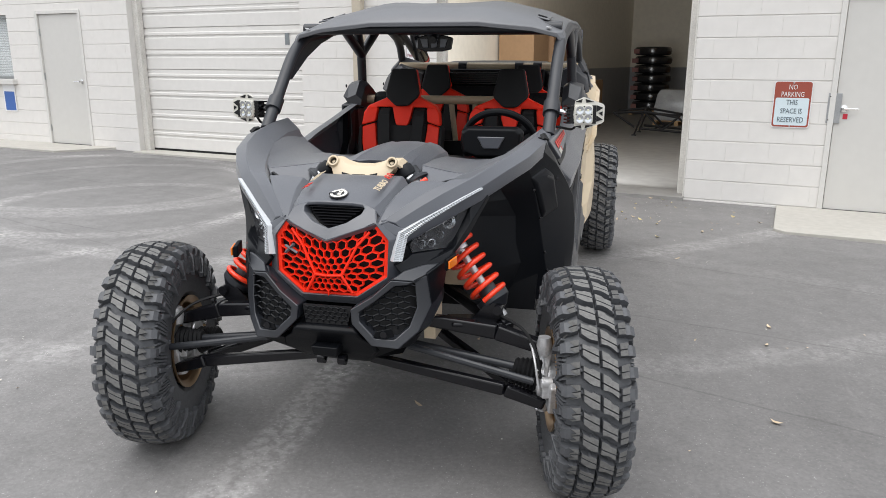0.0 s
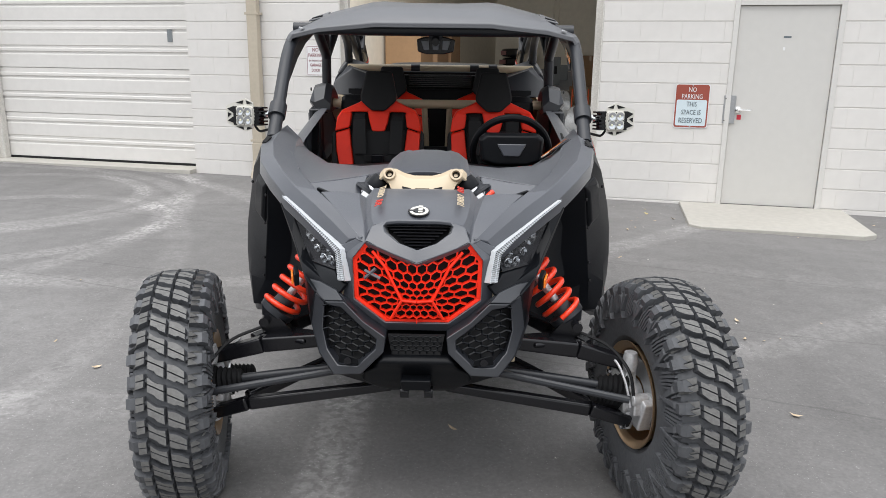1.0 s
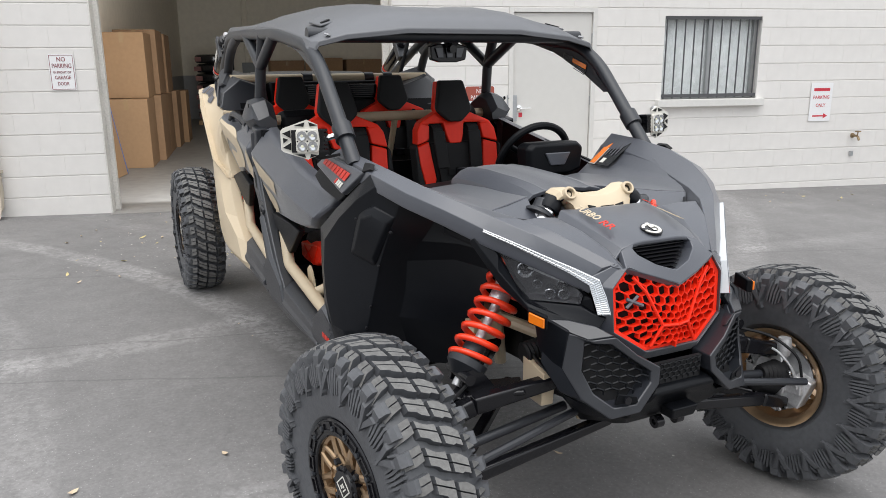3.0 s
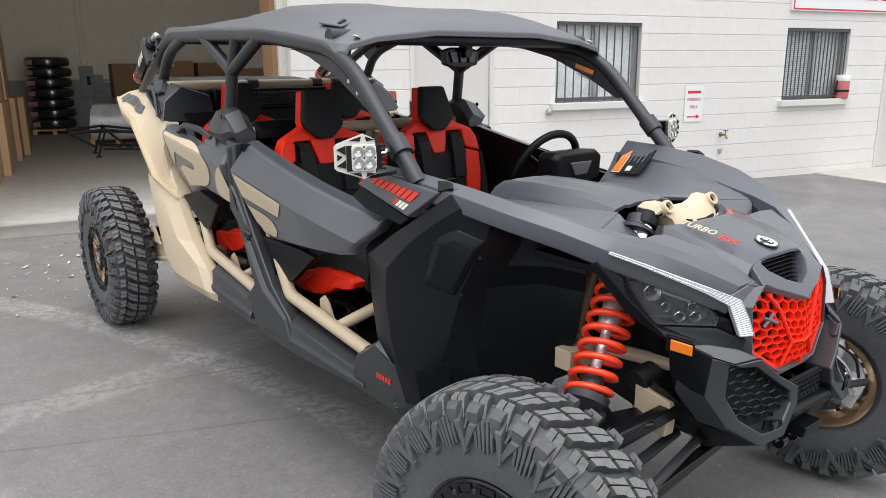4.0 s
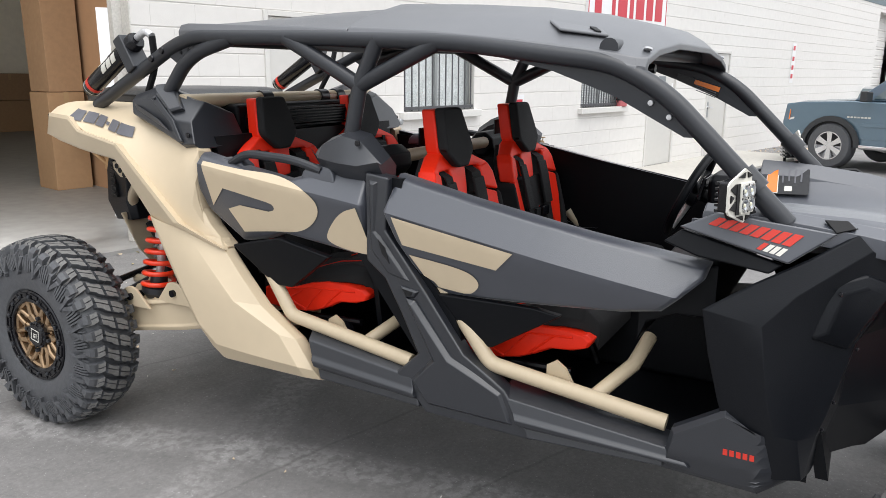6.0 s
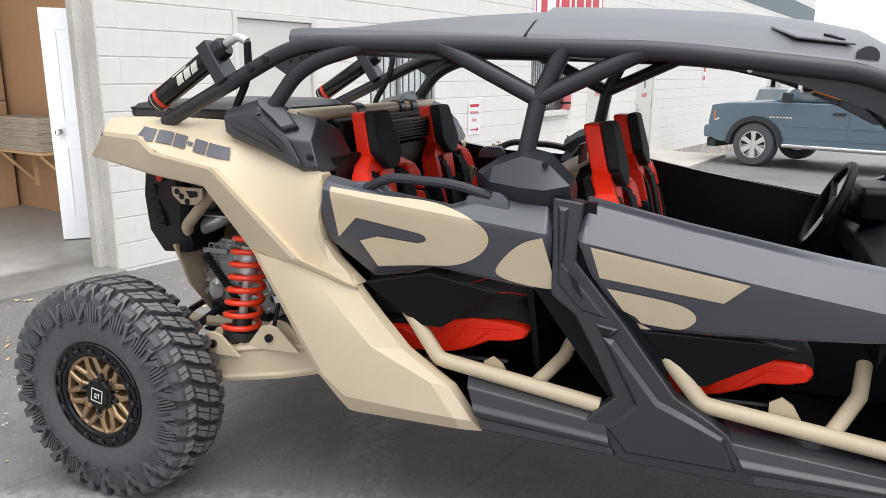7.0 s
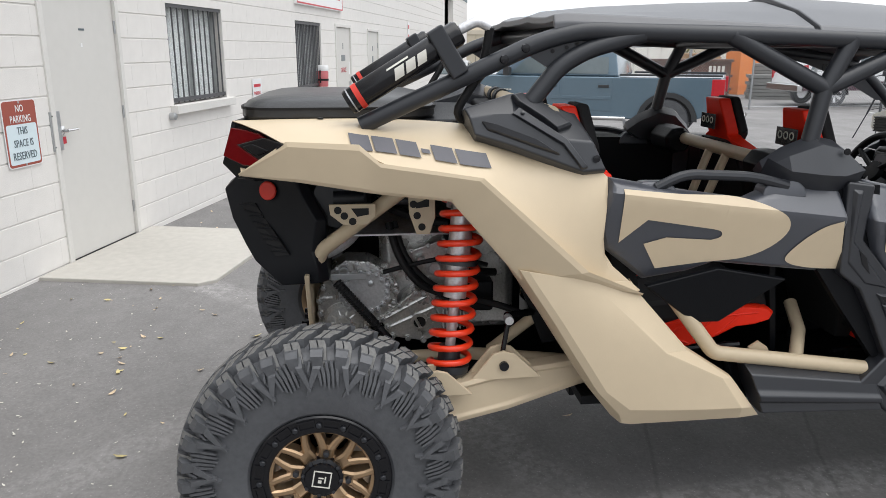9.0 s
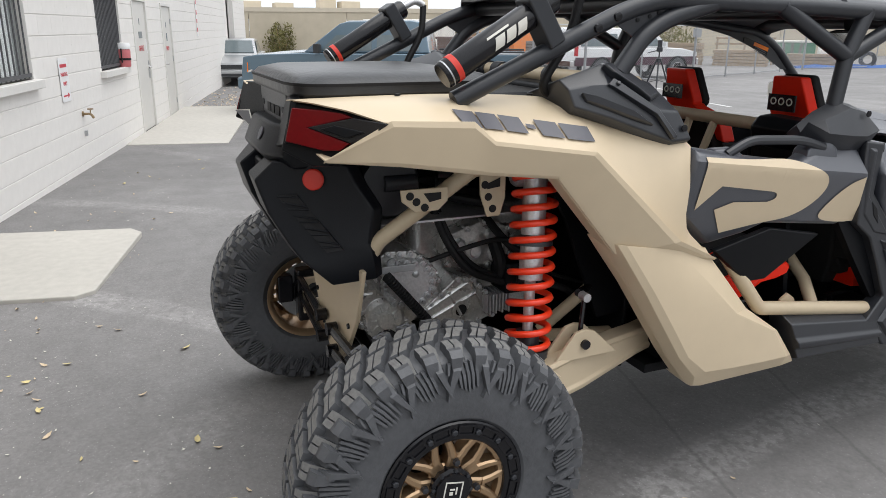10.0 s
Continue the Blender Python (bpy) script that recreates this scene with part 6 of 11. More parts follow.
def skin(outline, s, lift, grow=0.0):
    """A thin graphic laid on the door skin."""
    bm = fresh()
    ring = curve2(outline)
    flat = [bm.verts.new((0, y, z)) for y, z in ring]
    f = bm.faces.new(flat)
    bm.normal_update()
    bmesh.ops.triangulate(bm, faces=[f])
    ys, zs = [y for y, z in ring], [z for y, z in ring]
    for axis, lo, hi in ((1, min(ys), max(ys)), (2, min(zs), max(zs))):
        k = lo + 0.022
        while k < hi:
            co, no = Vector((0, 0, 0)), Vector((0, 0, 0))
            co[axis], no[axis] = k, 1
            bmesh.ops.bisect_plane(bm, geom=bm.verts[:] + bm.edges[:] + bm.faces[:], dist=1e-6, plane_co=co, plane_no=no)
            k += 0.022
    for co, no in ((Vector((0, 1.76, 1.052)), Vector((0, -0.16, 1.0))), (Vector((0, 1.82, 1.062)), Vector((0, -0.12, 1.0)))):
        if (max(ys) < 1.82) == (co.y < 1.80):
            bmesh.ops.bisect_plane(bm, geom=bm.verts[:] + bm.edges[:] + bm.faces[:], dist=1e-6, plane_co=co, plane_no=no)
    for v in bm.verts:
        v.co.x = s * (door_x(v.co.y, v.co.z) + lift)
    bmesh.ops.recalc_face_normals(bm, faces=bm.faces[:])
    return bm


for s in (-1, 1):
    for outline, marks, name in ((DOOR_R, (MARK_A, MARK_B), "rear_door"), (DOOR_F, (MARK_C, MARK_D), "front_door")):
        d = part(name, door_panel(outline, s), M_body, buggy, "charcoal side door with tan graphics", smooth=30)
        for mk in marks:
            part("graphic", skin(mk, s, 0.0032), M_tan, d, "tan graphic")
    # lower black fillers under the doors
    bm = fresh()
    prism(bm, [(s * 0.675, 2.47, 0.865), (s * 0.675, 2.25, 0.915), (s * 0.675, 2.03, 0.875), (s * 0.65, 2.22, 0.735), (s * 0.65, 2.30, 0.735)], (-s * 0.03, 0, 0))
    part("door_filler", bm, M_black, buggy, "black lower door filler", bevel=0.006)
    bm = fresh()
    prism(bm, [(s * 0.665, 1.62, 0.81), (s * 0.665, 1.30, 0.815), (s * 0.65, 1.22, 0.80), (s * 0.64, 1.44, 0.66), (s * 0.64, 1.50, 0.655)], (-s * 0.03, 0, 0))
    part("door_filler", bm, M_black, buggy, bevel=0.006)
    # inner door trim, seen across the cabin
    bm = fresh()
    prism(bm, [(s * 0.625, 1.80, 1.15), (s * 0.60, 0.95, 1.02), (s * 0.60, 0.95, 0.62), (s * 0.61, 1.80, 0.62)], (-s * 0.012, 0, 0))
    prism(bm, [(s * 0.635, 2.60, 1.17), (s * 0.625, 1.90, 1.15), (s * 0.61, 1.90, 0.62), (s * 0.61, 2.50, 0.62)], (-s * 0.012, 0, 0))
    if s > 0:
        part("door_lining", bm, M_black, buggy, "black inner door lining")
    else:
        bm.free()
    # grab handle on the rear door
    part("grab_bar", tubed(bend([(s * 0.665, 2.46, 1.16), (s * 0.668, 2.38, 1.20), (s * 0.668, 2.17, 1.19), (s * 0.66, 2.06, 1.16)], 0.05), 0.015, 10), M_cage, buggy, "black grab bar")
    for y in (2.46, 2.07):
        bm = fresh()
        loft(bm, [[(s * (0.64 + dx * k), y + dy * k, z) for dx, dy in ((-0.03, -0.07), (0.035, -0.07), (0.035, 0.07), (-0.03, 0.07))] for k, z in ((1.0, 1.125), (0.9, 1.155), (0.55, 1.178))])
        part("grab_mount", bm, M_body, buggy, bevel=0.006)

    # pillar cover between the doors, spreading into the sill below
    def relief(ring, x0, x1, inset, name, parent, label=""):
        """A raised field with sloping edges on an upright panel."""
        cy, cz = sum(p[0] for p in ring) / len(ring), sum(p[1] for p in ring) / len(ring)
        n = len(ring)
        area = sum(ring[i][0] * ring[(i + 1) % n][1] - ring[(i + 1) % n][0] * ring[i][1] for i in range(n))
        inner = []
        for i in range(n):
            p, a, b = (Vector(ring[k % n]) for k in (i, i - 1, i + 1))
            u, v = (p - a).normalized(), (b - p).normalized()
            m = Vector((-(u + v).y, (u + v).x)).normalized() * (1 if area > 0 else -1)
            inner.append(p + m * inset / max(0.45, abs(m.dot(Vector((-u.y, u.x))))))
        bm = fresh()
        loft(bm, [[(s * (x0 - 0.01), y, z) for y, z in ring], [(s * x0, y, z) for y, z in ring], [(s * x1, p.x, p.y) for p in inner]])
        return part(name, bm, M_sillp, parent, label, bevel=0.003)

    ring = [(1.878, 1.172), (1.790, 1.160), (1.802, 0.993), (1.649, 0.815), (1.512, 0.637), (1.416, 0.585), (1.368, 0.553), (1.271, 0.416), (1.643, 0.418), (1.702, 0.484), (1.756, 0.530), (1.677, 0.609), (1.740, 0.735), (1.800, 0.839), (1.870, 0.890)]
    pc = part("pillar_cover", prismed([(s * (0.694 if z < 0.6 else 0.686 if z < 0.9 else 0.676), y, z) for y, z in ring], (-s * 0.060, 0, 0)), M_sillp, buggy, "black pillar cover between the doors", bevel=0.008)
    relief([(1.722, 0.790), (1.622, 0.604), (1.700, 0.520), (1.636, 0.446), (1.330, 0.446), (1.376, 0.548), (1.450, 0.580), (1.553, 0.622), (1.685, 0.785)], 0.688, 0.704, 0.013, "raised_rib", pc)
    relief([(1.862, 1.150), (1.828, 1.145), (1.832, 0.990), (1.700, 0.835), (1.790, 0.852), (1.858, 0.925)], 0.676, 0.688, 0.010, "raised_rib", pc)
    rc = relief([(1.744, 0.826), (1.672, 0.815), (1.690, 0.790), (1.718, 0.788)], 0.684, 0.692, 0.006, "recess_rim", pc)
    # recess and slot are dark inlays, their shade given by colour
    part("recess", prismed([(s * 0.6915, y, z) for y, z in ((1.730, 0.817), (1.690, 0.811), (1.698, 0.799), (1.714, 0.797))], (s * 0.002, 0, 0)), M_dark, rc, "dark inlay for a shaded recess", smooth=0)
    part("slot", prismed([(s * 0.687, y, z) for y, z in ((1.822, 0.965), (1.795, 0.940), (1.778, 0.890), (1.806, 0.920))], (s * 0.003, 0, 0)), M_dark, pc, "dark inlay for a shaded slot", smooth=0)
    plate_b = prismed([(s * 0.655, 1.93, 1.165), (s * 0.650, 1.76, 1.155), (s * 0.655, 1.74, 0.95), (s * 0.655, 1.56, 0.74), (s * 0.655, 1.52, 0.62), (s * 0.655, 1.70, 0.60), (s * 0.655, 1.84, 0.78), (s * 0.655, 1.95, 0.93)], (-s * 0.03, 0, 0))
    part("pillar_backing", plate_b, M_black, pc, smooth=0)
    # sill panels: rear, middle, front
    for nm, top, bot in (("sill", ((2.13, 0.60), (1.70, 0.545)), ((2.065, 0.43), (1.66, 0.425))), ("sill", ((1.385, 0.555), (0.86, 0.505)), ((1.285, 0.412), (0.80, 0.445)))):
        (y0, z0), (y1, z1) = top
        (y2, z2), (y3, z3) = bot
        rows = []
        for (ya, za), (yb, zb) in (((y0, z0), (y2, z2)), ((y1, z1), (y3, z3))):
            g = 0.002 if rows else -0.002
            rows.append([(s * x, ya + (yb - ya) * t + g, za + (zb - za) * t) for x, t in ((0.60, -0.02), (0.655, 0.0), (0.692, 0.16), (0.700, 0.44), (0.712, 0.54), (0.710, 0.66), (0.690, 0.72), (0.696, 0.93), (0.67, 1.0), (0.60, 1.0), (0.58, 0.5))])
        bm = fresh()
        loft(bm, rows)
        part("sill", bm, M_sillp, buggy, "charcoal plastic sill", bevel=0.005)
    # tan rock-slider tubes
    for pts in ([(0.622, 2.385, 0.842), (0.645, 2.225, 0.632), (0.650, 1.72, 0.562)], [(0.615, 1.665, 0.87), (0.642, 1.440, 0.610), (0.635, 0.905, 0.545)]):
        part("side_tube", tubed(bend(flip(pts, s), 0.022, 4), 0.024, 14), M_tansteel, buggy, "tan tubular side rail")
    for y in (1.02, 1.84):
        part("cross_tube", tubed([(s * 0.63, y + 0.10, 0.565), (s * 0.50, y + 0.02, 0.64), (s * 0.40, y, 0.70)], 0.022, 12), M_tansteel, buggy)
        bm = fresh()
        prism(bm, [(s * 0.61, y + 0.20 + 0.05 * k[0], 0.60 + 0.05 * k[1]) for k in ((-1, -0.8), (1, -0.6), (1, 0.6), (0.4, 1.0), (-0.2, 0.6))], (-s * 0.008, 0, 0))
        part("seat_bracket", bm, M_tansteel, buggy, "tan seat bracket", smooth=0)

    # tan rear wing: a smooth skin with a crisp flare standing proud along its lower edge
    E = [(0.636, 3.518, 1.298), (0.668, 3.420, 1.292), (0.684, 3.310, 1.284), (0.688, 3.230, 1.240), (0.704, 3.100, 1.218), (0.722, 2.975, 1.198), (0.720, 2.865, 1.100), (0.716, 2.760, 1.008), (0.712, 2.670, 0.928), (0.690, 2.575, 0.885), (0.676, 2.492, 0.852)]
    T = [(0.393, 3.689, 1.336), (0.425, 3.540, 1.342), (0.450, 3.330, 1.345), (0.460, 3.240, 1.344), (0.480, 3.110, 1.340), (0.505, 2.980, 1.330), (0.540, 2.865, 1.310), (0.600, 2.740, 1.270), (0.676, 2.608, 1.196), (0.672, 2.612, 0.985), (0.676, 2.488, 0.856)]
    rows = []
    for n, (e, t) in enumerate(zip(E, T)):
        e, t = Vector(e), Vector(t)
        g = (0.5, 0.9, 1, 1, 1, 1, 1, 0.9, 0.5, 0.15, 0)[n]
        mid, up = e * 0.62 + t * 0.38 + Vector((0.024, 0, 0.016)) * g, e * 0.25 + t * 0.75 + Vector((0.026, 0, 0.012)) * g
        rows.append([(s * p.x, p.y, p.z) for p in (e + Vector((-0.02, 0, -0.03)), e, mid, up, t, t + Vector((-0.05, 0, -0.004)))])
    rows = finer(rows, 3)
    spine = [(Vector(r[1]), Vector(r[2])) for r in rows]
    wing = part("rear_wing", shell(rows, (-s * 0.010, 0, -0.004)), M_tan, buggy, "tan rear wing above the wheel", smooth=30)
    R = [(0.566, 3.642, 1.197), (0.640, 3.470, 1.188), (0.668, 3.300, 1.164), (0.672, 3.240, 1.156), (0.690, 3.054, 1.137), (0.688, 2.852, 0.904), (0.700, 2.700, 0.880)]
    K = [(0.574, 3.650, 1.203), (0.650, 3.503, 1.302), (0.700, 3.305, 1.298), (0.704, 3.250, 1.248), (0.744, 2.972, 1.210), (0.742, 2.665, 0.936), (0.704, 2.486, 0.853)]
    rows = []
    for n, (r, k) in enumerate(zip(R, K)):
        r, k = Vector(r), Vector(k)
        q = 0.25 if n in (0, 6) else 1.0
        lip = r * 0.12 + k * 0.88 + Vector((0.007, 0, 0)) * q
        low = r * 0.92 + k * 0.08 + Vector((0.004, 0, 0)) * q
        rows.append([(s * p.x, p.y, p.z) for p in (r + Vector((-0.06, 0.012, 0.014)), r, low, lip, k, k + Vector((-0.034, -0.004, -0.010)) * q, k + Vector((-0.040, -0.004, -0.030)) * q)])
    part("flare", shell(rows, (-s * 0.008, 0, -0.003)), M_tan, wing, "tan faceted wheel-arch flare", smooth=14, bevel=0.004)
    # lower mudguard: chamfered rear edge, flat face, folded front edge and bottom lip
    cols = [[(0.660, 2.860, 0.905), (0.712, 2.838, 0.903), (0.722, 2.812, 0.900), (0.724, 2.620, 0.868), (0.690, 2.497, 0.851)],
            [(0.680, 2.782, 0.790), (0.722, 2.762, 0.788), (0.733, 2.735, 0.786), (0.733, 2.520, 0.776), (0.694, 2.418, 0.762)],
            [(0.688, 2.705, 0.668), (0.727, 2.688, 0.668), (0.740, 2.660, 0.668), (0.738, 2.415, 0.676), (0.692, 2.330, 0.664)],
            [(0.694, 2.630, 0.552), (0.730, 2.616, 0.556), (0.742, 2.592, 0.560), (0.720, 2.225, 0.580), (0.688, 2.176, 0.562)],
            [(0.692, 2.556, 0.458), (0.726, 2.545, 0.478), (0.738, 2.515, 0.496), (0.716, 2.150, 0.474), (0.690, 2.100, 0.462)],
            [(0.688, 2.530, 0.434), (0.700, 2.524, 0.432), (0.706, 2.500, 0.431), (0.690, 2.140, 0.427), (0.680, 2.072, 0.428)]]
    rows = []
    for n, (r, c, k, f, t) in enumerate(cols):
        k, f, t = Vector(k), Vector(f), Vector(t)
        bulge = Vector((0.006 if n < 5 else 0.0, 0, 0))
        pts = [Vector(r) + Vector((-0.045, 0.010, 0.010)), Vector(r), Vector(c), k, k * 0.67 + f * 0.33 + bulge, k * 0.33 + f * 0.67 + bulge, f, t, t + Vector((-0.04, -0.006, -0.002))]
        rows.append([(s * p.x, p.y, p.z) for p in pts])
    rows.append([(x - s * 0.05, y, z + 0.006) for x, y, z in rows[-1]])
    rows.insert(0, [(x - s * 0.006, y + 0.022, z + 0.035) for x, y, z in rows[0]])
    part("mudguard", shell(rows, (-s * 0.008, 0, -0.004)), M_tan, buggy, "tan lower mudguard", smooth=16, bevel=0.005, segments=3)
    for y, z in ((3.42, 1.345), (3.20, 1.344), (3.02, 1.335)):
        part("fastener", lathed([(0, 0), (0.009, 0), (0.009, 0.004), (0, 0.006)], 10, pose(s * 0.462, y, z, 0, -90, 0)), M_dark, wing)
    for y, z in ((2.919, 1.126), (2.807, 1.041)):
        part("fastener", lathed([(0, 0), (0.0055, 0), (0.0055, 0.004), (0, 0.005)], 8, pose(s * 0.712, y, z, 0, 0, 0 if s > 0 else 180)), M_dark, wing)
    # the word mark on the wing becomes slanted bars that lie on its skin

    def on_wing(y, z):
        for (e0, m0), (e1, m1) in zip(spine, spine[1:]):
            if e1.y <= y <= e0.y:
                k = (e0.y - y) / (e0.y - e1.y)
                e, m = e0.lerp(e1, k), m0.lerp(m1, k)
                q = (z - e.z) / (m.z - e.z)
                return Vector((e.x + (m.x - e.x) * q + s * 0.004, y, z + 0.003))
        return Vector((s * 0.66, y, z))

    y0 = 3.330
    for w, h in ((0.056, 0.036), (0.060, 0.036), (0.058, 0.036), (0.024, 0.010), (0.060, 0.036), (0.088, 0.036)):
        bm = fresh()
        grid = []
        for a in range(7):
            for b in range(3):
                y = y0 - w * a / 6 + (b - 1) * 0.5 * h * 0.35
                z = 1.302 - 0.150 * (3.335 - y) + (b - 1) * 0.5 * h
                grid.append(bm.verts.new(on_wing(y, z)))
        for a in range(6):
            for b in range(2):
                bm.faces.new((grid[a * 3 + b], grid[a * 3 + b + 1], grid[a * 3 + b + 4], grid[a * 3 + b + 3]))
        part("word_bar", bm, M_grey, wing, "dark grey slanted bar")
        y0 -= w + 0.007
    # wheel-arch lining behind the wing
    bm = fresh()
    prism(bm, [(s * 0.44, 3.0, 1.33), (s * 0.44, 2.55, 1.18), (s * 0.44, 2.50, 0.62), (s * 0.44, 2.72, 0.60), (s * 0.44, 2.86, 0.95), (s * 0.44, 2.98, 1.15)], (-s * 0.02, 0, 0))
    part("arch_lining", bm, M_black, buggy, "black wheel-arch lining", smooth=0)

    # tail lamp between the wing's rear edge and the flare, black mud panel below with a round reflector
    la, lb, ld = Vector((0.393, 3.689, 1.336)), Vector((0.649, 3.503, 1.302)), Vector((0.419, 3.720, 1.228))
    out = (lb - la).cross(ld - la).normalized() * -1.0
    lq = lambda u, v, up=0.0: la + (lb - la) * u + (ld - la) * v + out * (up if out.y > 0 else -up)
    part("lamp_housing", prismed(flip([lq(u, v, -0.010) for u, v in ((-0.03, 0.02), (0.5, -0.02), (1.02, 0.02), (0.98, 0.30), (0.50, 1.20), (0.30, 1.34), (-0.04, 1.16))], s), (-s * 0.04, -0.04, -0.01)), M_black, buggy, "black lamp housing", bevel=0.006)
    lamp = [lq(u, v, 0.004) for u, v in ((0.03, 0.17), (0.32, 0.09), (0.56, 0.06), (0.64, 0.11), (0.24, 0.53), (0.66, 0.66), (0.58, 0.87), (0.42, 0.95), (0.025, 0.95))]
    tl = part("tail_lamp", prismed(flip(lamp, s), (-s * 0.024, -0.024, -0.006)), M_taillens, buggy, "dark red tail lamp", bevel=0.004)
    part("lamp_fin", prismed(flip([lq(u, v, 0.006) for u, v in ((0.66, 0.11), (0.23, 0.53), (0.68, 0.66), (0.92, 0.26), (0.99, 0.08))], s), (-s * 0.020, -0.020, -0.005)), M_gloss, tl, "black lamp fin", bevel=0.003)
    part("lamp_rib", prismed(flip([lq(u, v, 0.010) for u, v in ((0.50, 0.36), (0.36, 0.52), (0.64, 0.58), (0.80, 0.36))], s), (-s * 0.008, -0.008, -0.002)), M_black, tl, bevel=0.003)
    part("tail_corner", prismed(flip([(0.395, 3.690, 1.335), (0.420, 3.716, 1.225), (0.180, 3.700, 1.185), (0.140, 3.665, 1.210), (0.190, 3.655, 1.340)], s), (0, -0.03, 0)), M_black, buggy, "black tail corner panel", bevel=0.006)
    rows = [[(s * x, y, z) for x, y, z in r] for r in (
        ((0.08, 3.70, 1.150), (0.21, 3.71, 1.148), (0.300, 3.520, 1.140), (0.295, 3.48, 1.135), (0.08, 3.48, 1.135)),
        ((0.08, 3.765, 1.100), (0.19, 3.765, 1.092), (0.320, 3.500, 1.085), (0.310, 3.46, 1.080), (0.08, 3.46, 1.080)),
        ((0.08, 3.735, 1.000), (0.235, 3.738, 1.000), (0.346, 3.455, 1.010), (0.330, 3.42, 1.010), (0.08, 3.42, 1.000)),
        ((0.10, 3.690, 0.915), (0.275, 3.692, 0.915), (0.338, 3.470, 0.905), (0.320, 3.43, 0.905), (0.10, 3.42, 0.910)),
        ((0.11, 3.665, 0.865), (0.300, 3.662, 0.868), (0.350, 3.462, 0.884), (0.325, 3.43, 0.884), (0.11, 3.42, 0.870)),
        ((0.14, 3.575, 0.790), (0.322, 3.577, 0.786), (0.338, 3.446, 0.795), (0.315, 3.42, 0.800), (0.14, 3.42, 0.795)))]
    rp = part("rear_panel", lofted(rows), M_guard, buggy, "black rear mud panel", bevel=0.007)
    edge, side = Vector((0.226, 3.708, 1.050)), Vector((0.318, 3.590, 0.890))
    slot = [edge, edge + Vector((0.026, -0.052, 0.004)), side + Vector((0.012, -0.046, 0.006)), side]
    mi = part("mesh_inset", prismed(flip([p + Vector((0.004, 0.002, 0)) for p in slot], s), (-s * 0.010, -0.004, 0)), M_dark, rp, "black mesh inset", smooth=0)
    for i in range(9):
        a, b = edge.lerp(side, (i + 0.1) / 9), slot[1].lerp(slot[2], (i + 0.9 if i % 2 else i + 0.4) / 9)
        part("mesh_bar", tubed(flip([p + Vector((0.007, 0.003, 0)) for p in (a, b)], s), 0.0025, 6), M_guard, mi)
    n = Vector((s * 0.89, 0.43, 0.12)).normalized()
    q = n.to_track_quat("X", "Z").to_matrix().to_4x4()
    part("reflector", lathed([(0, 0), (0.031, 0), (0.031, 0.006), (0.027, 0.009), (0, 0.010)], 24, Matrix.Translation((s * 0.272, 3.610, 1.098)) @ q), M_redmark, rp, "round red reflector")

    # black shoulder block at the rear pillar base, with facets
    rows = []
    for hi, mid, lo in (((0.600, 3.012, 1.386), (0.632, 3.000, 1.362), (0.645, 2.985, 1.316)), ((0.592, 2.945, 1.404), (0.632, 2.940, 1.370), (0.652, 2.930, 1.300)), ((0.590, 2.874, 1.426), (0.634, 2.876, 1.372), (0.660, 2.876, 1.284)), ((0.585, 2.790, 1.402), (0.650, 2.798, 1.335), (0.672, 2.765, 1.244)), ((0.595, 2.705, 1.372), (0.668, 2.725, 1.300), (0.684, 2.678, 1.212)), ((0.560, 2.680, 1.366), (0.662, 2.650, 1.295), (0.686, 2.614, 1.218))):
        rows.append([(s * x, y, z) for x, y, z in ((0.42, hi[1], hi[2] - 0.05), hi, mid, lo, (lo[0] - 0.03, lo[1], lo[2] - 0.02), (0.42, lo[1], lo[2] - 0.02))])
    sb = part("shoulder_block", lofted(rows), M_sillp, buggy, "faceted charcoal shoulder panel", smooth=18, bevel=0.006)
    for ring, up in (([(0.606, 2.878, 1.420), (0.585, 2.850, 1.424), (0.590, 2.795, 1.402), (0.640, 2.708, 1.338), (0.658, 2.752, 1.325), (0.648, 2.792, 1.356), (0.626, 2.862, 1.400)], 0.014), ([(0.640, 2.880, 1.372), (0.634, 2.860, 1.388), (0.672, 2.728, 1.302), (0.690, 2.670, 1.226), (0.690, 2.686, 1.222), (0.677, 2.738, 1.288)], 0.007), ([(0.645, 2.965, 1.352), (0.648, 2.950, 1.330), (0.672, 2.815, 1.284), (0.678, 2.750, 1.262), (0.672, 2.808, 1.300), (0.655, 2.935, 1.346)], 0.007)):
        ring = [Vector(p) for p in ring]
        mid = sum(ring, Vector()) / len(ring)
        up = Vector((0.83, 0, 0.55)) * up
        part("facet", lofted([flip([p - up for p in ring], s), flip([p + up * 0.5 for p in ring], s), flip([p.lerp(mid, 0.10) + up for p in ring], s)]), M_sillp, sb, bevel=0.002)
    for y, z in ((2.852, 1.372), (2.796, 1.334)):
        part("rib", lathed([(0, -0.01), (0.007, -0.01), (0.006, 0.010), (0, 0.013)], 8, pose(s * 0.644, y, z, 0, -40 if s > 0 else -140, 0)), M_sillp, sb)
    part("fastener", lathed([(0, 0), (0.010, 0), (0.010, 0.004), (0, 0.006)], 10, pose(s * 0.684, 2.645, 1.250, 0, 0, 0 if s > 0 else 180)), M_gloss, sb)
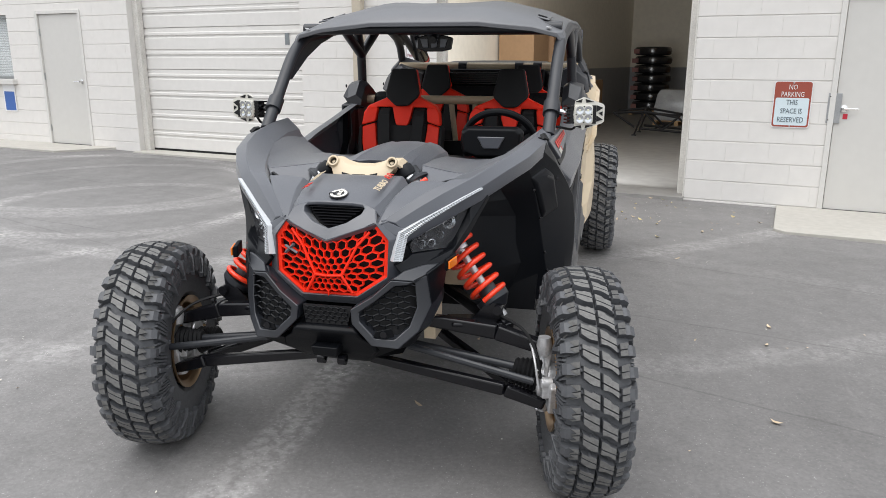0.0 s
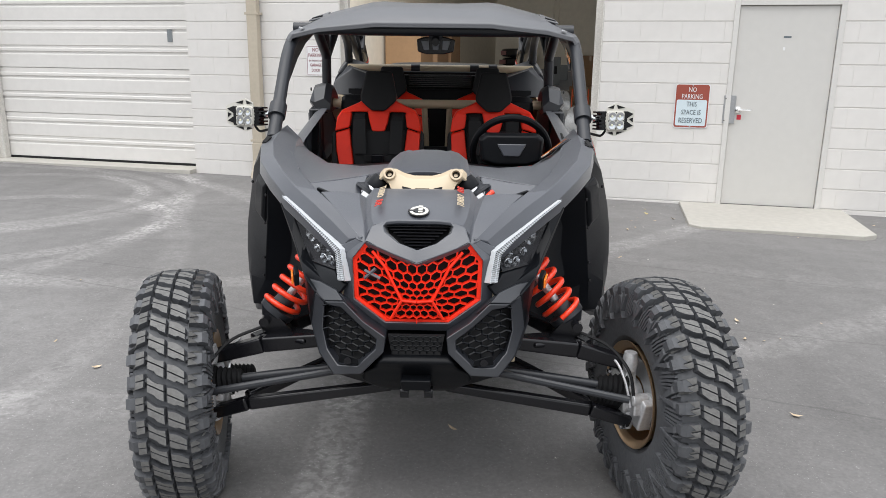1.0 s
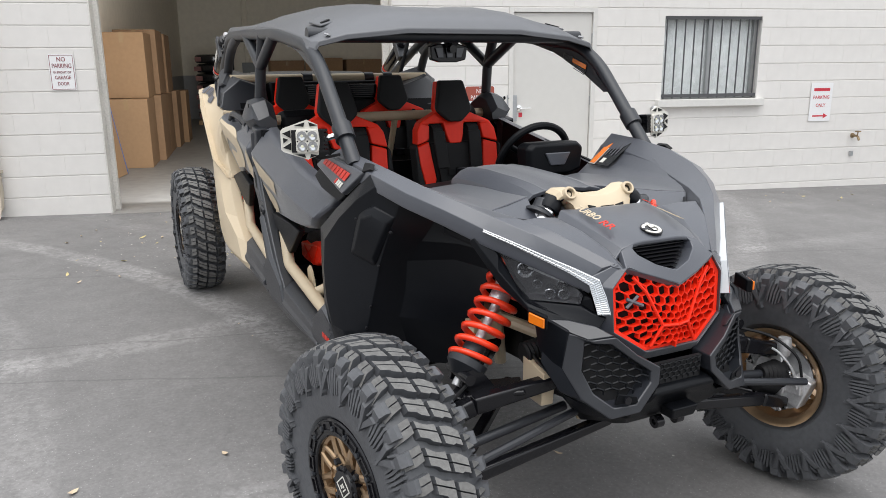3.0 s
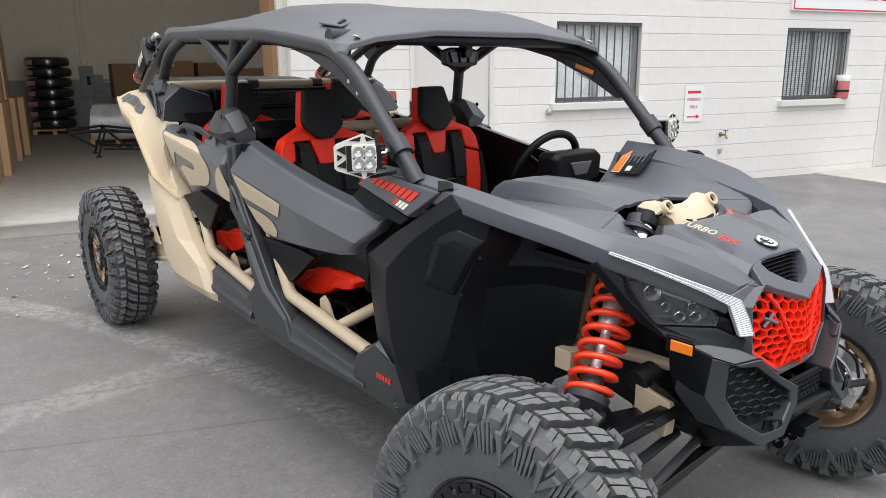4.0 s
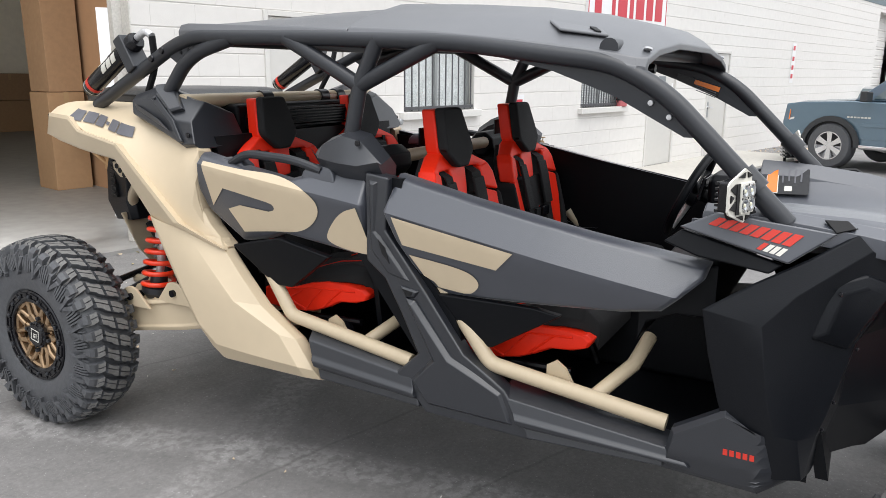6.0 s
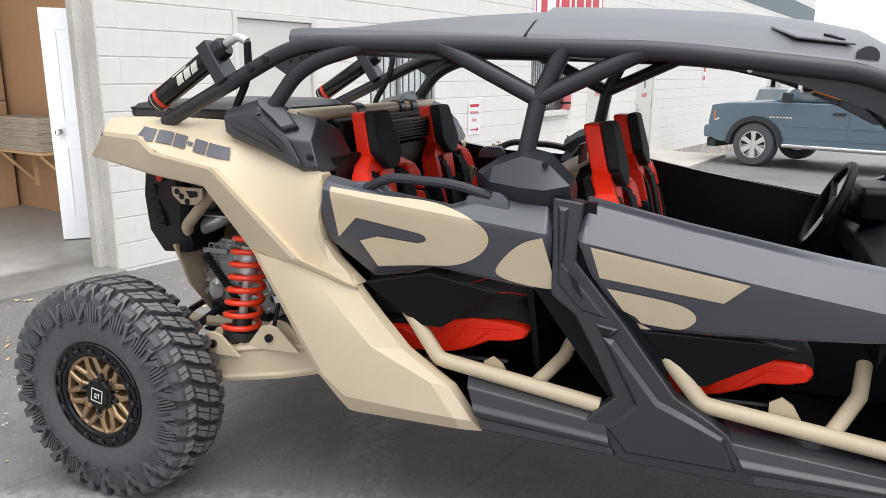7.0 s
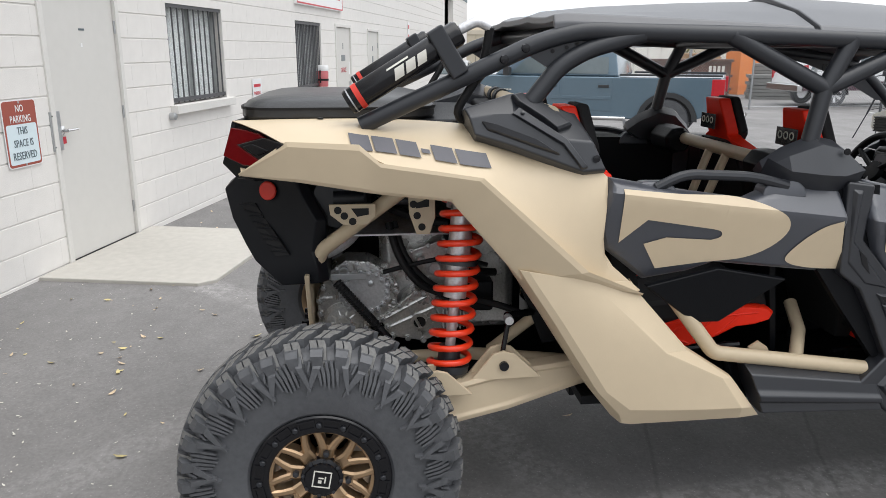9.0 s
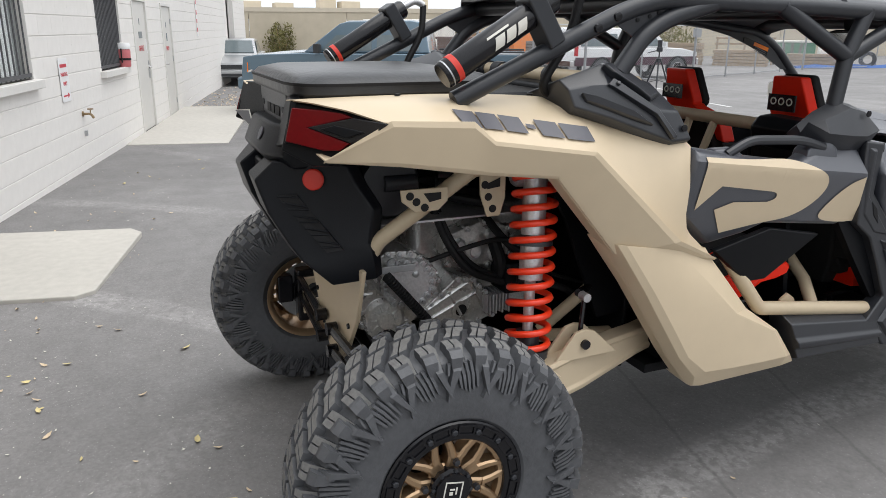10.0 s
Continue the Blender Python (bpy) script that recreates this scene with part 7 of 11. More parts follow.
    # black block at the middle pillar base
    rows = [[(s * 0.57, y, z0), (s * x1, y, z0), (s * (x1 + 0.035), y, z0 + 0.05), (s * (x1 + 0.01), y, z1 - 0.02), (s * 0.60, y, z1), (s * 0.565, y, z1 - 0.03)] for y, x1, z0, z1 in ((2.12, 0.61, 1.19, 1.225), (2.06, 0.645, 1.155, 1.265), (1.97, 0.66, 1.145, 1.300), (1.90, 0.655, 1.14, 1.285), (1.83, 0.64, 1.155, 1.215))]
    mb = part("pillar_block", lofted(rows), M_sillp, buggy, "faceted charcoal pillar base", bevel=0.010)
    part("fastener", lathed([(0, 0), (0.010, 0), (0.010, 0.004), (0, 0.005)], 10, pose(s * 0.678, 1.90, 1.26, 0, 0, 0 if s > 0 else 180)), M_gloss, mb)

# cargo bed, bag and tail structure
part("cargo_bed", boxed(-0.39, 0.39, 2.86, 3.62, 1.20, 1.335), M_black, buggy, "black cargo bed", bevel=0.02)
bag = part("cargo_bag", lofted([[(x * k * 0.40, 3.37 + y * k2 * 0.30, z) for x, y in rim_round(2.0, 2.0, 0.35, 4)] for k, k2, z in ((0.98, 1.0, 1.335), (1.0, 1.02, 1.345), (1.0, 1.02, 1.368), (0.94, 0.96, 1.388), (0.80, 0.80, 1.400), (0.3, 0.3, 1.405))]), M_vinyl, buggy, "black zipped cargo bag")
part("zip", lofted([[(x * 0.403, 3.37 + y * 0.309, z) for x, y in rim_round(2.0, 2.0, 0.35, 4)] for z in (1.366, 1.374)]), M_dark, bag)
part("bag_label", prismed([(-0.27, 3.62, 1.390), (-0.19, 3.62, 1.393), (-0.19, 3.58, 1.398), (-0.27, 3.58, 1.395)], (0, 0.001, 0.003)), M_pale, bag, "small pale label", smooth=0)
tg = part("tailgate", boxed(-0.20, 0.20, 3.645, 3.662, 1.20, 1.335), M_sillp, buggy, "dark grey tailgate plate", bevel=0.004)
for i, w in enumerate((0.050, 0.042, 0.058)):
    x = 0.085 - 0.065 * i
    part("word_bar", prismed([(x, 3.663, 1.262), (x - w, 3.663, 1.262), (x - w - 0.006, 3.663, 1.290), (x - 0.006, 3.663, 1.290)], (0, 0.002, 0)), M_dark, tg, smooth=0)
for x in (-0.155, 0.155):
    for z in (1.245, 1.285):
        # slot shade as a dark inlay on the plate
        part("slot", prismed([(x + a, 3.663, z + b) for a, b in rim_round(0.034, 0.018, 0.008, 3)], (0, 0.001, 0)), M_dark, tg, "dark inlay for a shaded slot", smooth=0)
bm = fresh()
loft(bm, [[(x, y - d, z) for y, z in ((3.56, 1.252), (3.700, 1.250), (3.735, 1.165), (3.700, 1.125), (3.56, 1.125))] for x, d in ((-0.255, 0.045), (-0.15, 0.0), (0.15, 0.0), (0.255, 0.045))])
rb = part("rear_bumper", bm, M_guard, buggy, "black faceted rear bumper", bevel=0.010)
part("mark", lathed([(0, 0), (0.020, 0), (0.020, 0.003), (0, 0.004)], 16, Matrix.Translation((-0.08, 3.719, 1.212)) @ Vector((0, 0.93, 0.36)).to_track_quat("X", "Z").to_matrix().to_4x4()), M_grey, rb, "small grey emblem")
part("hitch", boxed(-0.07, 0.07, 3.50, 3.72, 1.06, 1.125), M_black, buggy, "black hitch receiver", bevel=0.010)
wl = part("warning_label", prismed([(0.395, 3.722, 1.235), (0.205, 3.703, 1.255), (0.165, 3.700, 1.212), (0.215, 3.705, 1.200)], (0, 0.002, 0)), M_pale, buggy, "pale-edged warning label", smooth=0)
part("label_face", prismed([(0.380, 3.725, 1.235), (0.210, 3.706, 1.250), (0.175, 3.703, 1.213), (0.216, 3.708, 1.205)], (0, 0.001, 0)), M_grey, wl, smooth=0)

# floor tub, tunnel and firewalls
part("floor_tub", boxed(-0.58, 0.58, 0.55, 2.62, 0.44, 0.47), M_black, buggy, "black cabin floor", smooth=0)
part("front_bulkhead", prismed([(-0.60, 0.62, 0.98), (0.60, 0.62, 0.98), (0.58, 0.50, 0.46), (-0.58, 0.50, 0.46)], (0, 0.03, 0)), M_black, buggy, smooth=0)
part("rear_bulkhead", prismed([(-0.58, 2.62, 1.24), (0.58, 2.62, 1.24), (0.56, 2.52, 0.46), (-0.56, 2.52, 0.46)], (0, 0.03, 0)), M_black, buggy, "black rear bulkhead", smooth=0)
part("tunnel", lofted([[(-0.13, y, 0.47), (-0.11, y, z), (0.11, y, z), (0.13, y, 0.47)] for y, z in ((0.6, 0.80), (1.2, 0.74), (2.5, 0.74))]), M_black, buggy, "black centre tunnel", bevel=0.02)
part("middle_bulkhead", prismed([(-0.50, 1.98, 0.95), (0.50, 1.98, 0.95), (0.50, 1.92, 0.47), (-0.50, 1.92, 0.47)], (0, 0.02, 0)), M_black, buggy, smooth=0)
bm = fresh()
box(bm, -0.40, 0.40, 2.68, 2.86, 1.18, 1.35)
box(bm, -0.30, 0.30, 2.62, 2.70, 1.25, 1.33)
eb = part("engine_cover", bm, M_black, buggy, "black engine cover behind the seats", bevel=0.02)
for i in range(7):
    part("cover_slat", boxed(-0.20, 0.20, 2.605, 2.62, 1.255 + 0.012 * i, 1.261 + 0.012 * i), M_gloss, eb, smooth=0)

# ---- roof in two pieces ----
def roof_piece(ys, name):
    rows = []
    for y, edge, we, z45, z25, z0 in ys:
        half = [(we, edge - 0.012), (we - 0.015, edge + 0.012), (min(0.48, we - 0.04), z45), (0.30, z25 - 0.006), (0.245, z25), (0.11, z0 - 0.004)]
        rows.append([(-x, y, z) for x, z in half] + [(x, y, z) for x, z in half[::-1]])
    return part(name, shell(rows, (0, 0, -0.022)), M_roof, buggy, "charcoal moulded roof", smooth=20, bevel=0.005)


rf = roof_piece(((1.035, 1.508, 0.600, 1.545, 1.568, 1.572), (1.062, 1.508, 0.622, 1.560, 1.592, 1.598), (1.12, 1.520, 0.624, 1.582, 1.625, 1.630), (1.25, 1.538, 0.620, 1.607, 1.655, 1.657), (1.45, 1.562, 0.616, 1.632, 1.682, 1.680), (1.70, 1.586, 0.615, 1.652, 1.700, 1.694), (1.985, 1.602, 0.615, 1.662, 1.712, 1.704)), "front_roof")
roof_piece(((1.995, 1.598, 0.608, 1.655, 1.698, 1.692), (2.25, 1.612, 0.606, 1.655, 1.692, 1.686), (2.55, 1.625, 0.604, 1.650, 1.678, 1.674), (2.72, 1.632, 0.600, 1.645, 1.662, 1.660), (2.76, 1.628, 0.595, 1.636, 1.648, 1.648)), "rear_roof")
for s in (-1, 1):
    rs = part("roof_scoop", prismed([(s * 0.475, 1.36, 1.622), (s * 0.545, 1.30, 1.592), (s * 0.54, 1.16, 1.573), (s * 0.47, 1.20, 1.592)], (0, 0.0, 0.008)), M_roof, rf, "charcoal roof inset", bevel=0.004)
    # dark inlay in place of the shaded mouth
    part("scoop_mouth", prismed([(s * 0.487, 1.215, 1.598), (s * 0.530, 1.185, 1.584), (s * 0.530, 1.20, 1.586), (s * 0.490, 1.232, 1.600)], (0, 0.0, 0.007)), M_dark, rs, smooth=0)
    part("roof_bolt", lathed([(0, 0), (0.012, 0), (0.012, 0.005), (0, 0.007)], 10, pose(s * 0.55, 1.05, 1.540, 0, -70, 0)), M_alloy, rf)

# ---- roll cage ----
TR = 0.0255
cage = part("roll_cage", tubed(bend([(-0.595, 0.665, 1.12), (-0.60, 0.98, 1.43), (-0.602, 1.12, 1.505), (-0.598, 1.60, 1.563), (-0.595, 2.10, 1.583), (-0.590, 2.68, 1.597), (-0.585, 2.80, 1.565), (-0.56, 3.30, 1.335)], 0.10, 6), TR, 14), M_cage, buggy, "satin black steel roll cage")
part("cage_tube", tubed(bend([(0.595, 0.665, 1.12), (0.60, 0.98, 1.43), (0.602, 1.12, 1.505), (0.598, 1.60, 1.563), (0.595, 2.10, 1.583), (0.590, 2.68, 1.597), (0.585, 2.80, 1.565), (0.56, 3.30, 1.335)], 0.10, 6), TR, 14), M_cage, cage)
for s in (-1, 1):
    J = (s * 0.600, 1.945, 1.435)
    part("cage_tube", tubed([(s * 0.607, 1.975, 1.28), J], TR, 14), M_cage, cage)
    part("cage_tube", tubed([J, (s * 0.597, 1.875, 1.578)], TR, 14), M_cage, cage)
    part("cage_tube", tubed([J, (s * 0.595, 2.245, 1.585)], TR, 14), M_cage, cage)
    part("cage_tube", tubed([J, (s * 0.597, 1.66, 1.565)], TR, 14), M_cage, cage)
    part("cage_tube", tubed(bend([(s * 0.59, 2.50, 1.588), (s * 0.592, 2.66, 1.545), (s * 0.594, 2.74, 1.50), (s * 0.60, 2.82, 1.40)], 0.06), TR, 14), M_cage, cage)
    bm = fresh()
    prism(bm, [(s * 0.588, 2.56, 1.575), (s * 0.588, 2.77, 1.575), (s * 0.588, 2.83, 1.53), (s * 0.588, 2.755, 1.485), (s * 0.588, 2.66, 1.54)], (-s * 0.006, 0, 0))
    g = part("cage_gusset", bm, M_cage, cage, "black gusset plate", smooth=0)
    for y, z in ((2.69, 1.56), (2.72, 1.55), (2.76, 1.54), (2.73, 1.515)):
        # discs on the solid gusset, coloured for what shows in its holes
        part("hole", lathed([(0, 0), (0.006, 0), (0.006, 0.002), (0, 0.002)], 8, pose(s * 0.5885, y, z, 0, 0, 0 if s > 0 else 180)), M_pale if (y * 100) % 2 > 1 else M_dark, g)
    for y, z in ((2.84, 1.548), (2.90, 1.518)):
        part("bolt", lathed([(0, 0), (0.013, 0), (0.011, 0.007), (0, 0.009)], 12, pose(s * 0.606, y, z, 0, 0, 0 if s > 0 else 180)), M_gloss, cage)
    # flat gusset under the front bend
    bm = fresh()
    prism(bm, [(s * 0.592, 1.56, 1.545), (s * 0.592, 1.20, 1.505), (s * 0.592, 1.05, 1.46), (s * 0.594, 0.90, 1.32), (s * 0.594, 0.93, 1.32), (s * 0.592, 1.12, 1.42), (s * 0.592, 1.30, 1.485)], (-s * 0.008, 0, 0))
    part("cage_gusset", bm, M_cage, cage, smooth=0)
    for y, z in ((1.02, 1.405), (0.97, 1.37), (1.40, 1.515)):
        part("bolt", lathed([(0, 0), (0.008, 0), (0.007, 0.005), (0, 0.006)], 10, pose(s * 0.600, y, z, 0, 0, 0 if s > 0 else 180)), M_alloy, cage)
    part("clamp", lathed([(TR, -0.03), (0.034, -0.03), (0.034, 0.03), (TR, 0.03)], 16, Matrix.Translation((s * 0.597, 0.762, 1.218)) @ (Vector((0, 0.315, 0.31)).normalized()).to_track_quat("X", "Z").to_matrix().to_4x4()), M_cage, cage, "black lamp clamp")
for pts in ([(-0.60, 1.14, 1.545), (0.60, 1.14, 1.545)], [(-0.595, 1.90, 1.575), (0.595, 1.90, 1.575)], [(-0.59, 2.68, 1.59), (0.59, 2.68, 1.59)]):
    part("cross_tube", tubed(pts, TR, 14), M_cage, cage)
for y, z, x, r in ((2.76, 1.365, 0.60, 0.026), (1.955, 1.185, 0.63, 0.024)):
    cb = part("harness_bar", tubed([(-x, y, z), (x, y, z)], r, 16), M_tansteel, buggy, "tan harness bar")
    if y > 2.5:
        for x0 in (-0.16, 0.22, 0.34):
            part("bar_clamp", lathed([(r, -0.028), (r + 0.007, -0.028), (r + 0.007, 0.028), (r, 0.028)], 16, pose(x0, y, z)), M_cage, cb, "black clamp")
    else:
        for x0 in (-0.07, 0.07):
            part("bar_strut", tubed([(x0, y, z), (x0 * 0.8, y + 0.12, 0.85)], 0.016, 10), M_tansteel, cb)
        for x0 in (-0.42, 0.42):
            bm = fresh()
            loft(bm, [[(x0 + dx, y + 0.02 + k * 0.062 * math.cos(radians(a)), z - 0.012 + k * 0.058 * math.sin(radians(a))) for a in range(15, 375, 45)] for dx, k in ((-0.105, 0.78), (-0.085, 1.0), (0.03, 1.06), (0.085, 1.0), (0.105, 0.78))])
            part("bar_pad", bm, M_black, cb, "black moulded cover", bevel=0.006)

# shock reservoirs on the rear cage legs, with hoses
for s in (-1, 1):
    a, b = Vector((s * 0.565, 3.335, 1.398)), Vector((s * 0.568, 3.02, 1.592))
    q = Matrix.Translation(a) @ (b - a).to_track_quat("X", "Z").to_matrix().to_4x4()
    L = (b - a).length
    rv = part("shock_reservoir", lathed([(0, 0.0), (0.033, 0.0), (0.036, 0.006), (0.036, L - 0.01), (0.030, L), (0, L)], 24, q), M_gloss, buggy, "black shock reservoir with red band")
    part("red_band", lathed([(0.0362, 0.030), (0.0375, 0.030), (0.0375, 0.046), (0.0362, 0.046)], 24, q), M_redmark, rv, "red ring")
    part("silver_band", lathed([(0.0362, 0.012), (0.037, 0.012), (0.037, 0.016), (0.0362, 0.016)], 24, q), M_steel, rv)
    side = Vector((-1, 0, 0)) if s < 0 else Vector((1, 0, 0))
    for i, (x0, x1, c0, c1) in enumerate(((0.155, 0.185, -0.018, 0.012), (0.192, 0.222, -0.018, 0.012), (0.229, 0.258, -0.018, 0.012), (0.13, 0.20, 0.018, 0.024))):
        bm = fresh()
        for k in range(4):
            t0, t1 = c0 + (c1 - c0) * k / 4, c0 + (c1 - c0) * (k + 1) / 4
            sgn = -1 if s < 0 else 1
            ring = [(x0 + (t0 * 0.5), sgn * 0.0368 * math.cos(t0 / 0.0368), 0.0368 * math.sin(t0 / 0.0368)), (x1 + (t0 * 0.5), sgn * 0.0368 * math.cos(t0 / 0.0368), 0.0368 * math.sin(t0 / 0.0368)), (x1 + (t1 * 0.5), sgn * 0.0368 * math.cos(t1 / 0.0368), 0.0368 * math.sin(t1 / 0.0368)), (x0 + (t1 * 0.5), sgn * 0.0368 * math.cos(t1 / 0.0368), 0.0368 * math.sin(t1 / 0.0368))]
            prism(bm, ring, (0, sgn * 0.001, 0))
        bmesh.ops.remove_doubles(bm, verts=bm.verts[:], dist=0.0002)
        part("mark", moved(bm, q), M_pale, rv, "pale printed shape", smooth=0)
    part("fitting", tubed(bend([b + Vector((0, 0.0, 0.005)), b + Vector((0, -0.05, 0.03)), b + Vector((0, -0.085, 0.012))], 0.03), 0.014, 12), M_alloy, rv, "silver hose fitting")
    part("hose", tubed(bend([b + Vector((0, -0.085, 0.012)), b + Vector((-s * 0.02, -0.07, -0.10)), b + Vector((-s * 0.03, 0.02, -0.24)), Vector((s * 0.50, 2.92, 1.33))], 0.07), 0.013, 10), M_dark, rv, "black braided hose")
    bm = fresh()
    box(bm, -0.025, 0.025, -0.042, 0.042, -0.10, 0.045)
    part("clamp", moved(bm, q @ pose(L - 0.06, 0, -0.0)), M_cage, rv, "black reservoir clamp", bevel=0.006)

# ---- front bodywork ----
def plate3(ring, off, material, parent, name, label="", bevel=0.004):
    bm = fresh()
    prism(bm, ring, off)
    return part(name, bm, material, parent, label, bevel=bevel)


# dark core that closes the nose behind its panels
part("nose_core", lofted([[(-w, y, z0), (w, y, z0), (w * 1.1, y, zm), (w * 0.8, y, z1), (-w * 0.8, y, z1), (-w * 1.1, y, zm)] for y, w, z0, zm, z1 in
                                 ((-0.105, 0.13, 0.56, 0.74, 0.86), (-0.04, 0.19, 0.50, 0.78, 0.90), (0.10, 0.20, 0.48, 0.78, 0.90), (0.30, 0.17, 0.50, 0.76, 0.90), (0.60, 0.20, 0.50, 0.76, 0.98))]), M_black, buggy, smooth=0)

# wings from the screen pillar to the headlamps, one each side
for s in (-1, 1):
    O = [(0.612, 0.86, 1.140), (0.606, 0.70, 1.134), (0.600, 0.50, 1.112), (0.560, 0.33, 1.078), (0.500, 0.21, 1.045), (0.432, 0.112, 1.004), (0.36, 0.035, 0.966), (0.290, -0.040, 0.930), (0.222, -0.105, 0.893)]
    C = [(0.582, 0.86, 1.156), (0.572, 0.70, 1.150), (0.555, 0.50, 1.130), (0.515, 0.33, 1.098), (0.455, 0.20, 1.065), (0.395, 0.105, 1.030), (0.325, 0.028, 0.994), (0.258, -0.048, 0.956), (0.198, -0.115, 0.918)]
    N = [(0.530, 0.86, 1.105), (0.515, 0.70, 1.105), (0.480, 0.50, 1.085), (0.430, 0.33, 1.055), (0.375, 0.19, 1.040), (0.325, 0.09, 1.024), (0.265, 0.008, 0.996), (0.205, -0.072, 0.956), (0.165, -0.128, 0.928)]
    rows = [flip([(o[0] + 0.004, o[1], o[2] - 0.035), o, c, n, (n[0] - 0.012, n[1], n[2] - 0.03)], s) for o, c, n in zip(O, C, N)]
    wing = part("front_wing", shell(rows, (0, 0.004, -0.010)), M_body, buggy, "charcoal front wing panel", smooth=22, bevel=0.004)
    for y, i in ((0.50, 2), (0.21, 4)):
        o, c = O[i], C[i]
        part("fastener", lathed([(0, 0), (0.008, 0), (0.008, 0.003), (0, 0.005)], 8, pose(s * (o[0] + c[0]) / 2, o[1] + 0.02, (o[2] + c[2]) / 2 + 0.002, 0, -70 * s, 0)), M_dark, wing)
    # upper scuttle from the pillar inward to the dash
    rows = [flip([(0.565, 0.90, 1.110), (0.50, 0.88, 1.050), (0.42, 0.86, 1.004), (0.28, 0.82, 0.998), (0.15, 0.80, 1.012)], s), flip([(0.540, 0.70, 1.118), (0.47, 0.68, 1.058), (0.40, 0.66, 1.022), (0.27, 0.62, 1.012), (0.15, 0.60, 1.025)], s),
            flip([(0.500, 0.50, 1.098), (0.44, 0.50, 1.058), (0.37, 0.50, 1.034), (0.26, 0.47, 1.022), (0.16, 0.46, 1.030)], s), flip([(0.430, 0.34, 1.054), (0.405, 0.26, 1.042), (0.365, 0.195, 1.030), (0.285, 0.232, 1.036), (0.186, 0.275, 1.046)], s)]
    part("scuttle", shell(rows, (0, 0, -0.014)), M_body, buggy, "charcoal scuttle panel", smooth=22, bevel=0.004)
    # open pocket in front of it
    plate3([(s * 0.43, 0.36, 0.96), (s * 0.36, 0.10, 0.93), (s * 0.20, 0.06, 0.92), (s * 0.17, 0.36, 0.96)], (0, 0, -0.02), M_black, buggy, "pocket_floor", "black pocket beside the bonnet")
    plate3([(s * 0.34, 0.16, 1.02), (s * 0.27, 0.085, 1.01), (s * 0.27, 0.085, 0.94), (s * 0.34, 0.16, 0.94)], (-s * 0.008, 0.01, 0), M_black, buggy, "pocket_wall")
    # sloping flap that closes the pocket towards the screen
    plate3(flip([(0.368, 0.194, 1.028), (0.280, 0.230, 1.034), (0.188, 0.272, 1.044), (0.205, 0.165, 0.982), (0.325, 0.140, 0.982)], s), (0, 0.008, -0.008), M_body, buggy, "pocket_flap", "charcoal flap in the pocket beside the bonnet")
    # flank between wing and bonnet, down to the grille corner
    rows = [flip([(0.315, 0.095, 1.018), (0.255, 0.10, 1.020), (0.195, 0.11, 1.012), (0.165, 0.12, 0.99)], s), flip([(0.265, 0.005, 0.994), (0.225, 0.005, 0.994), (0.180, 0.01, 0.992), (0.150, 0.015, 0.97)], s),
            flip([(0.205, -0.075, 0.953), (0.185, -0.077, 0.955), (0.160, -0.078, 0.957), (0.135, -0.075, 0.94)], s), flip([(0.175, -0.13, 0.922), (0.160, -0.137, 0.918), (0.150, -0.145, 0.914), (0.135, -0.148, 0.905)], s)]
    part("bonnet_flank", shell(rows, (0, 0.006, -0.010)), M_body, buggy, "charcoal bonnet flank", smooth=22, bevel=0.003)

    # daytime lamp strip and headlamp
    rim = [Vector(p) for p in ((0.430, 0.104, 1.002), (0.372, 0.041, 0.973), (0.318, -0.017, 0.945), (0.264, -0.076, 0.918), (0.217, -0.127, 0.892), (0.208, -0.146, 0.850), (0.202, -0.160, 0.806))]
    top = [Vector(p) for p in ((0.432, 0.106, 0.995), (0.376, 0.046, 0.966), (0.325, -0.009, 0.936), (0.275, -0.065, 0.906), (0.236, -0.110, 0.876), (0.231, -0.125, 0.838), (0.226, -0.138, 0.802))]
    rows = [flip([a + Vector((0.004, -0.007, 0.001)), b + Vector((0.004, -0.007, 0.001)), b + Vector((-0.014, 0.014, -0.003)), a + Vector((-0.014, 0.014, -0.003))], s) for a, b in zip(rim, top)]
    ds = part("lamp_strip", lofted(rows), M_lampwhite, buggy, "clear ribbed running lamp strip", bevel=0.0015)
    for i in range(46):
        t = 0.4 + i / 45 * 5.5
        k = int(t)
        a, b = rim[k].lerp(rim[k + 1], t - k), top[k].lerp(top[k + 1], t - k)
        e = Vector((0.004, -0.008, 0.001))
        part("lamp_rib", tubed(flip([a.lerp(b, 0.06) + e, a.lerp(b, 0.94) + e], s), 0.0011, 4), M_reflector, ds, smooth=0)
    for g in (0.02, 0.62):
        part("lamp_rib", tubed(flip([a.lerp(b, g) + Vector((0.004, -0.008, 0.001)) for a, b in zip(rim, top)], s), 0.0012, 4), M_reflector, ds, smooth=0)
    hl = [(0.394, 0.078, 0.940), (0.300, -0.018, 0.895), (0.250, -0.066, 0.868), (0.238, -0.090, 0.842), (0.246, -0.090, 0.820), (0.337, 0.022, 0.815), (0.362, 0.052, 0.862)]
    deep = [(x - 0.030, y + 0.050, z) for x, y, z in hl]
    bm = fresh()
    va, vb = ([bm.verts.new((s * x, y, z)) for x, y, z in r] for r in (hl, deep))
    for k in range(7):
        bm.faces.new((va[k], va[(k + 1) % 7], vb[(k + 1) % 7], vb[k]))
    bm.faces.new(vb)
    h = part("headlamp", bm, M_lampdark, buggy, "headlamp under a clear lens", smooth=0)
